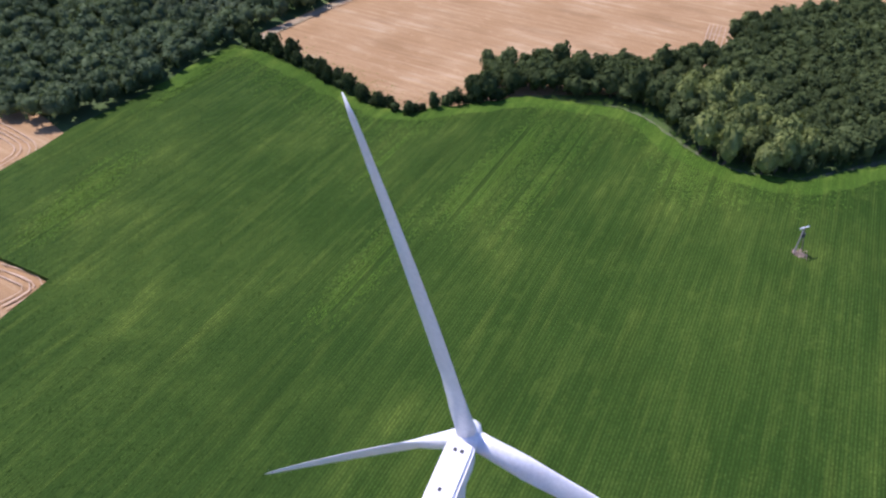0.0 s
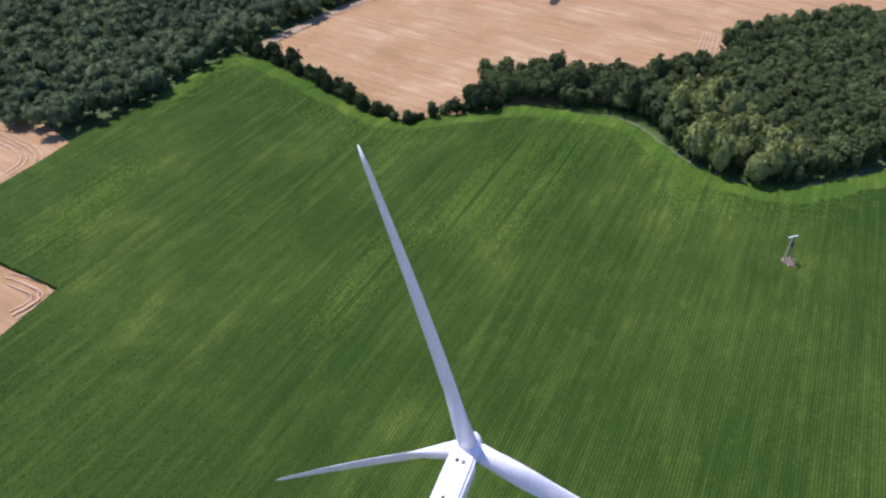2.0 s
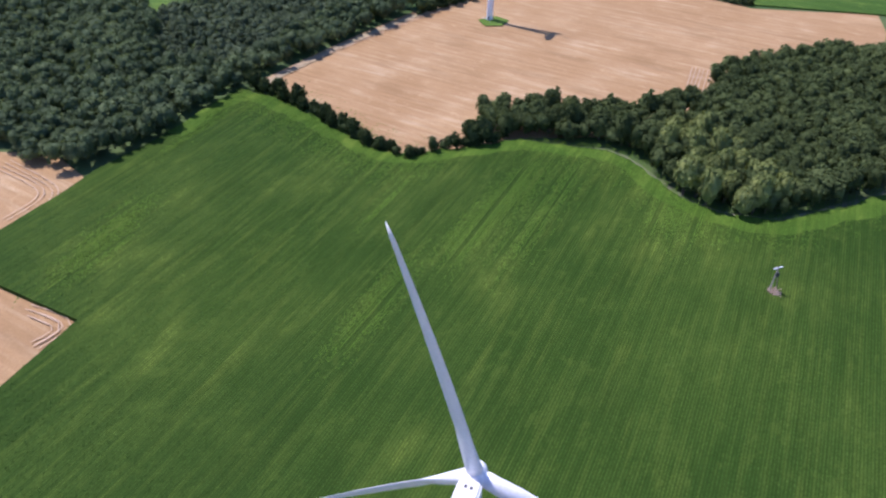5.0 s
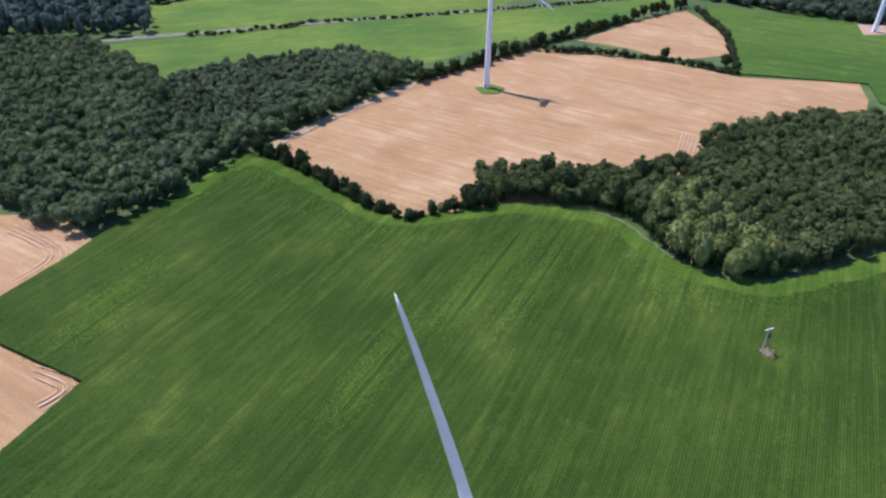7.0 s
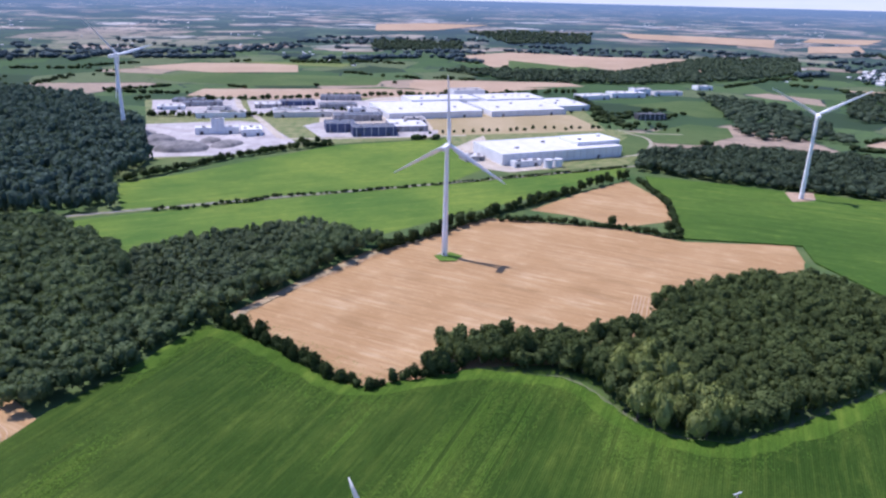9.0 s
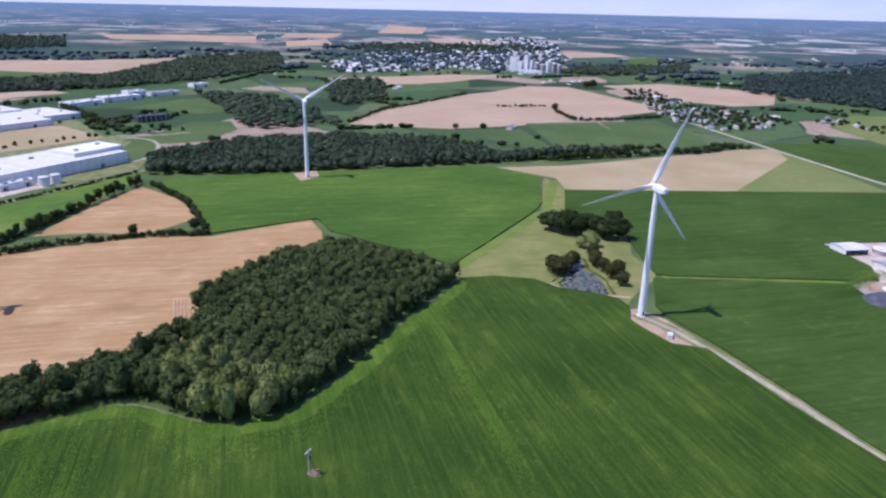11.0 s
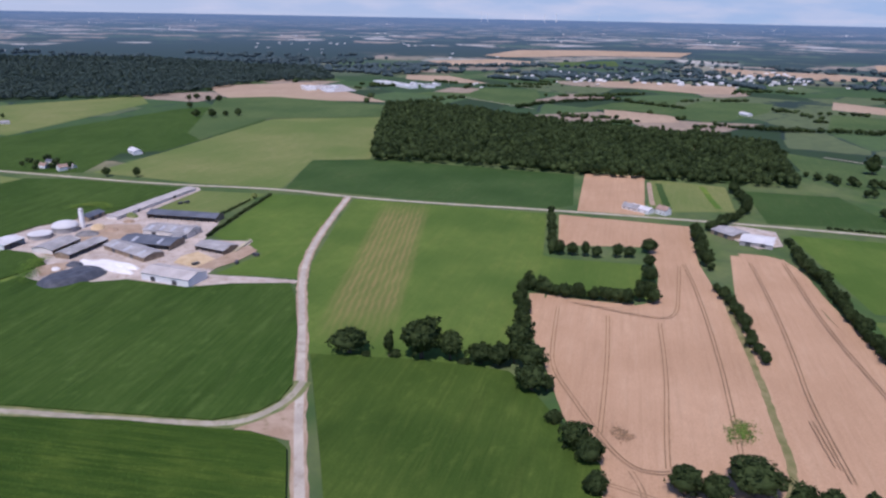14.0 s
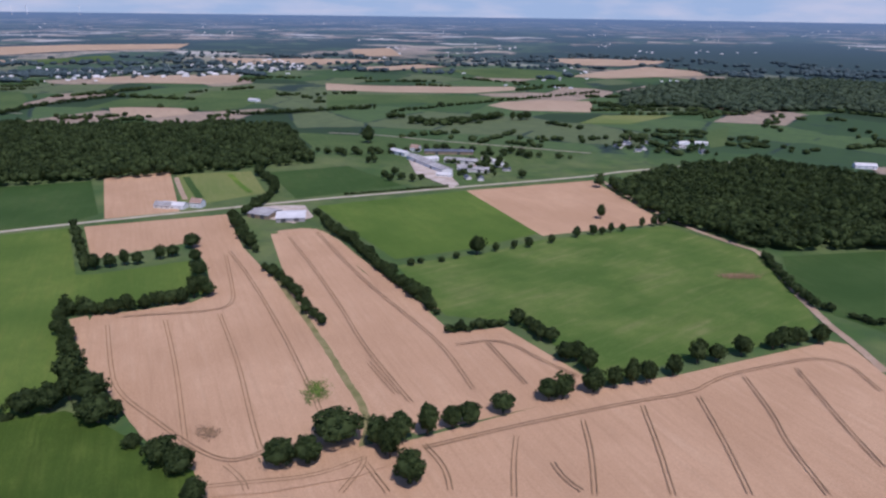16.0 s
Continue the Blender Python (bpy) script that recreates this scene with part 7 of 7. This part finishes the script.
wheel_lines([(133, -176), (154, -187)], RUT, 0.5, 1.9, "dark wheel ruts of a tractor through the wheat")
wheel_lines([(-141, 194), (-128, 189), (-121, 184), (-125, 178), (-131, 171)], PALE_RUT, 0.4, 2.4, "pale wheel marks round the stubble")
wheel_lines([(-139, 191), (-129, 186), (-124, 183), (-128, 177), (-132, 174)], PALE_RUT, 0.4, 2.4, "pale wheel marks round the stubble")
wheel_lines([(-191, 292), (-168, 276), (-156, 265), (-159, 249), (-167, 238)], PALE_RUT, 0.4, 2.4, "pale wheel marks round the stubble")
wheel_lines([(-193, 287), (-171, 273), (-162, 264), (-166, 253), (-171, 245)], PALE_RUT, 0.4, 2.4, "pale wheel marks round the stubble")
wheel_lines([(161, 396), (142, 354)], PALE_RUT, 0.5, 2, "pale wheel marks in the stubble")
wheel_lines([(165, 394), (144, 350)], PALE_RUT, 0.5, 2, "pale wheel marks in the stubble")
wheel_lines([(169, 392), (149, 348)], PALE_RUT, 0.5, 2, "pale wheel marks in the stubble")
wheel_lines([(-88, 377), (-46, 427), (24, 501)], PALE_RUT, 0.5, 2, "pale wheel marks in the stubble")
strew("weeds", [(213, -224), (203, -214)], 2.6, 420, 301, GRASS, 0.5, "green weedy patch in the wheat", "weeds")
strew("weeds", [(214, -216), (203, -208)], 1.2, 60, 302, GRASS, 0.5, "green weeds along a wheel rut", "weeds")
strew("bare_soil", [(77, -494), (58, -507)], 3.2, 800, 303, RUT, 0.6, "bare muddy patch in the pasture", "soil")
strew("worn_wheat", [(227, -167), (219, -165)], 2.2, 160, 304, RUT, 0.4, "thin dark patch in the wheat", "wheat")
# the industrial estate
hall((138, 752), 17.5, 160, 75, 13, ROOF_PALE, CLADDING, "large white warehouse with a ribbed front", 18)
hall((236, 800), 17.5, 60, 42, 17, CLADDING, CLADDING, "tall white hall with vertical grey ribs", 14, "warehouse", 2)
hall((20, 1045), 14, 150, 120, 10, ROOF_PALE, CLADDING, "huge white flat-roofed factory hall", 10)
hall((60, 1170), 14, 120, 60, 12, ROOF_PALE, CLADDING, "huge white flat-roofed factory hall", 10)
hall((180, 1080), 14, 130, 110, 9, ROOF_PALE, CLADDING, "huge white flat-roofed factory hall", 10)
hall((190, 1195), 14, 110, 70, 11, ROOF_PALE, CLADDING, "huge white flat-roofed factory hall", 10)
hall((300, 1140), 14, 60, 90, 9, ROOF_PALE, CLADDING, "huge white flat-roofed factory hall", 10)
hall((-30, 915), 8, 58, 30, 12, ROOF_SLATE, BLUE, "dark blue industrial hall", 6)
hall((-66, 942), 8, 40, 36, 12, ROOF_SLATE, BLUE, "dark blue hall with panels on the roof", 4)
hall((22, 950), 8, 50, 60, 8, ROOF_PALE, ROOF_GREY, "pale grey hall with a white roof", 5)
hall((-60, 1030), 8, 70, 30, 9, ROOF_SLATE, ROOF_GREY, "dark roofed hall of the industrial estate", 6)
hall((-150, 1060), 8, 90, 26, 8, ROOF_GREY, RENDERED, "grey roofed workshop of the industrial estate", 6)
hall((-260, 1050), 8, 70, 26, 8, ROOF_GREY, CLADDING, "pale workshop with a grey roof", 6)
hall((-172, 915), 10, 26, 30, 9, CLADDING, CLADDING, "white storage hall beside the gravel heaps", 4)
hall((-232, 925), 10, 55, 16, 9, ROOF_PALE, CLADDING, "pale gravel works building", 5)
hall((-212, 930), 10, 16, 12, 20, ROOF_PALE, CLADDING, "tall pale mixing tower of the gravel works", 3)
hall((408, 1060), 2, 46, 18, 9, DARK, DARK, "black flat industrial building", 6)
hall((150, 742), 17.5, 34, 11, 7, ROOF_PALE, CLADDING, "small white annex of the warehouse", 3)
hall((100, 770), 17.5, 24, 20, 6, ROOF_PALE, ROOF_GREY, "grey loading annex of the warehouse", 3)
tank(188, 744, 5, 9, 0.8, "pale cylindrical tank beside the warehouse", CLADDING)
tank(200, 748, 5, 9, 0.8, "pale cylindrical tank beside the warehouse", CLADDING)
mound("spoil_mound", (-228, 838), 0, 62, 43, 9, GRAVEL, "grey heap of gravel in the works yard", 20, "gravel heap")
mound("spoil_mound", (-255, 850), 20, 46, 32, 6, GRAVEL, "grey heap of gravel in the works yard", 21, "gravel heap")
mound("spoil_mound", (-272, 885), 40, 52, 36, 7, GRAVEL, "grey heap of gravel in the works yard", 22, "gravel heap")
mound("spoil_mound", (-180, 862), 60, 44, 30, 5, GRAVEL, "grey heap of gravel in the works yard", 23, "gravel heap")
mound("spoil_mound", (-205, 885), 80, 34, 23, 4, GRAVEL, "grey heap of gravel in the works yard", 24, "gravel heap")
mound("spoil_mound", (-290, 915), 100, 40, 28, 5, GRAVEL, "grey heap of gravel in the works yard", 25, "gravel heap")
hall((1655, -277), 6, 50, 24, 8, ROOF_PALE, CLADDING, "pale flat-roofed hall of the industrial estate", 4)
hall((1626, -314), 9, 36, 20, 7, ROOF_PALE, CLADDING, "pale flat-roofed hall of the industrial estate", 4)
hall((1741, -500), 20, 70, 30, 8, ROOF_PALE, CLADDING, "pale flat-roofed hall of the industrial estate", 4)
hall((1664, -526), 14, 80, 26, 7, ROOF_PALE, CLADDING, "pale flat-roofed hall of the industrial estate", 4)
hall((1660, -570), 0, 40, 24, 7, ROOF_GREY, CLADDING, "grey flat-roofed hall of the industrial estate", 4)
hall((-304, 1160), 10, 60, 22, 7, ROOF_SLATE, ROOF_GREY, "dark flat-roofed hall of the industrial estate", 4)
hall((-259, 1119), 6, 36, 16, 6, ROOF_GREY, RENDERED, "grey flat-roofed hall of the industrial estate", 4)
hall((-334, 1123), 11, 40, 20, 6, ROOF_PALE, CLADDING, "pale flat-roofed hall of the industrial estate", 4)
hall((-333, 1206), 0, 50, 24, 6, ROOF_SLATE, ROOF_GREY, "dark flat-roofed hall of the industrial estate", 4)
hall((-190, 1147), 11, 42, 24, 7, ROOF_PALE, ROOF_GREY, "pale flat-roofed hall of the industrial estate", 4)
hall((-153, 1173), 11, 56, 26, 8, ROOF_SLATE, BLUE, "dark flat-roofed hall of the industrial estate", 4)
hall((-154, 1106), 19, 40, 20, 6, ROOF_GREY, CLADDING, "grey flat-roofed hall of the industrial estate", 4)
hall((-87, 1133), 12, 60, 26, 9, ROOF_SLATE, ROOF_GREY, "dark flat-roofed hall of the industrial estate", 4)
hall((-42, 1115), 13, 30, 18, 7, ROOF_PALE, CLADDING, "pale flat-roofed hall of the industrial estate", 4)
hall((-94, 1242), 1, 70, 24, 8, ROOF_SLATE, ROOF_GREY, "dark flat-roofed hall of the industrial estate", 4)
hall((2, 1077), 24, 46, 40, 8, ROOF_GREY, CLADDING, "grey flat-roofed hall of the industrial estate", 4)
hall((41, 1004), -1, 30, 34, 8, ROOF_GREY, ROOF_GREY, "grey flat-roofed hall of the industrial estate", 4)
hall((381, 1274), 17, 60, 30, 8, ROOF_PALE, CLADDING, "pale flat-roofed hall of the industrial estate", 4)
hall((449, 1309), 8, 70, 30, 9, ROOF_PALE, CLADDING, "pale flat-roofed hall of the industrial estate", 4)
hall((503, 1343), 5, 36, 24, 13, ROOF_PALE, CLADDING, "pale flat-roofed hall of the industrial estate", 4)
hall((548, 1348), 6, 60, 24, 7, ROOF_GREY, CLADDING, "grey flat-roofed hall of the industrial estate", 4)
hall((678, 1441), 6, 36, 22, 8, ROOF_PALE, CLADDING, "pale flat-roofed hall of the industrial estate", 4)
hall((147, 1307), 12, 60, 40, 11, ROOF_GREY, CLADDING, "grey flat-roofed hall of the industrial estate", 4)
hall((236, 1234), 9, 50, 30, 10, ROOF_GREY, ROOF_PALE, "grey flat-roofed hall of the industrial estate", 4)
# hamlets and villages
village([(1440, 872), (1469, 828), (1326, 641), (1295, 468), (1184, 427), (1068, 455), (1077, 542), (1152, 627), (1325, 775)], 24, 61, 0.6)
far_town([(1141, 1602), (1238, 1502), (1509, 1478), (1606, 1358), (1822, 1337), (2354, 1736), (2303, 1960), (2008, 1975), (1692, 2058), (1341, 1853)], 27, 62)
village([(442, -667), (444, -727), (401, -780), (364, -724), (355, -666), (380, -634)], 24, 63, 0.35)
village([(326, -922), (256, -923), (175, -945), (184, -1026), (251, -1044), (332, -984)], 26, 64, 0.5)
village([(889, 194), (852, 143), (871, 129), (921, 149), (935, 190)], 26, 65, 0.6)
village([(1284, 406), (1237, 265), (1312, 282), (1361, 408)], 30, 66, 0.5)
far_town([(1897, -823), (1596, -1256), (1499, -1687), (1822, -1812), (2088, -1063)], 45, 67)
put_house(954, 72, 3, 20, 1.1)
put_house(525, -408, 2, 20, 1.0)
put_house(547, -388, 1, 20, 1.0)
put_house(11, -986, 3, 20, 1.1)
put_house(1028, 1189, 3, 20, 1.1)
put_house(818, 683, 1, 20, 1.1)
put_house(516, -752, 2, 10, 1.1)
put_house(467, -710, 3, 60, 1.0)
put_house(407, -693, 1, 30, 1.0)
put_house(1074, -996, 3, 0, 1.1)
put_house(1678, 468, 3, 10, 1.1)
put_house(1704, -329, 3, 10, 1.1)
put_house(1753, -544, 3, 10, 1.1)
put_house(1727, -595, 3, 10, 1.1)
put_house(539, -394, 3, 20, 1.0)
field("hamlet_yard", [(494, -703), (493, -731), (430, -684), (371, -622), (369, -605), (411, -626), (439, -640)], CONCRETE, "pale concrete yard of the hamlet farm")
field("house_yard", [(482, -424), (471, -448), (446, -466), (413, -442), (413, -417), (437, -415)], CONCRETE, "pale yard round the low barns")
hall((1590, 1345), -75, 22, 18, 40, CLADDING, CLADDING, "tall white mill tower of the town", 3, "mill", 1)
hall((1596, 1322), -75, 14, 26, 30, CLADDING, CLADDING, "white grain elevator block of the town", 2, "mill", 1)
hall((1606, 1306), -75, 12, 16, 47, CLADDING, CLADDING, "slim white elevator tower of the town", 2, "mill", 1)
for k in range(6):
    tank(1622 + 9 * k, 1290 - 13 * k, 7, 31 - 4 * (k % 3), 3, "tall pale grey grain silo of the town", ROOF_GREY if k % 3 else CLADDING)
hall((1578, 1300), -75, 70, 24, 9, ROOF_PALE, CLADDING, "low white hall at the foot of the mill", 6, "mill", 2)
mast()
strew("dry_weeds", [(123, 195), (126, 194)], 0.8, 90, 310, TIMBER, 2.25, "brown dry weeds and bare soil round the pole", "weeds")
shed((496, -703), (414, -656), 14, 5, 2, ROOF_GREY, CLADDING, "long grey-roofed barn with white walls at the hamlet")
shed((494, -740), (441, -774), 11, 4.5, 2, ROOF_SLATE, TIMBER, "long dark-roofed barn of the hamlet farm")
shed((446, -711), (407, -723), 12, 4.5, 2, ROOF_GREY, RENDERED, "grey-roofed barn of the hamlet farm")
shed((407, -680), (373, -690), 11, 4, 2, ROOF_GREY, RENDERED, "grey-roofed shed of the hamlet farm")
shed((534, -720), (506, -713), 9, 5, 2, ROOF_PALE, CLADDING, "small pale barn of the hamlet farm")
field("turbine_pad_far", [(401, 637), (429, 632), (414, 604), (388, 601)], DIRT, "pale round gravel pad at the far turbine")
field("turbine_grass", [(38, 471), (51, 478), (59, 470), (53, 460), (42, 460)], LIME, "green unmown grass round the turbine foot")
for first in HOUSES:
    for piece in (*first.children_recursive, first):
        bpy.data.objects.remove(piece)
for first in TREES + PALE_TREES + OLIVE_TREES + COPSE_TREES:
    for piece in (*first.children, first):
        bpy.data.objects.remove(piece)
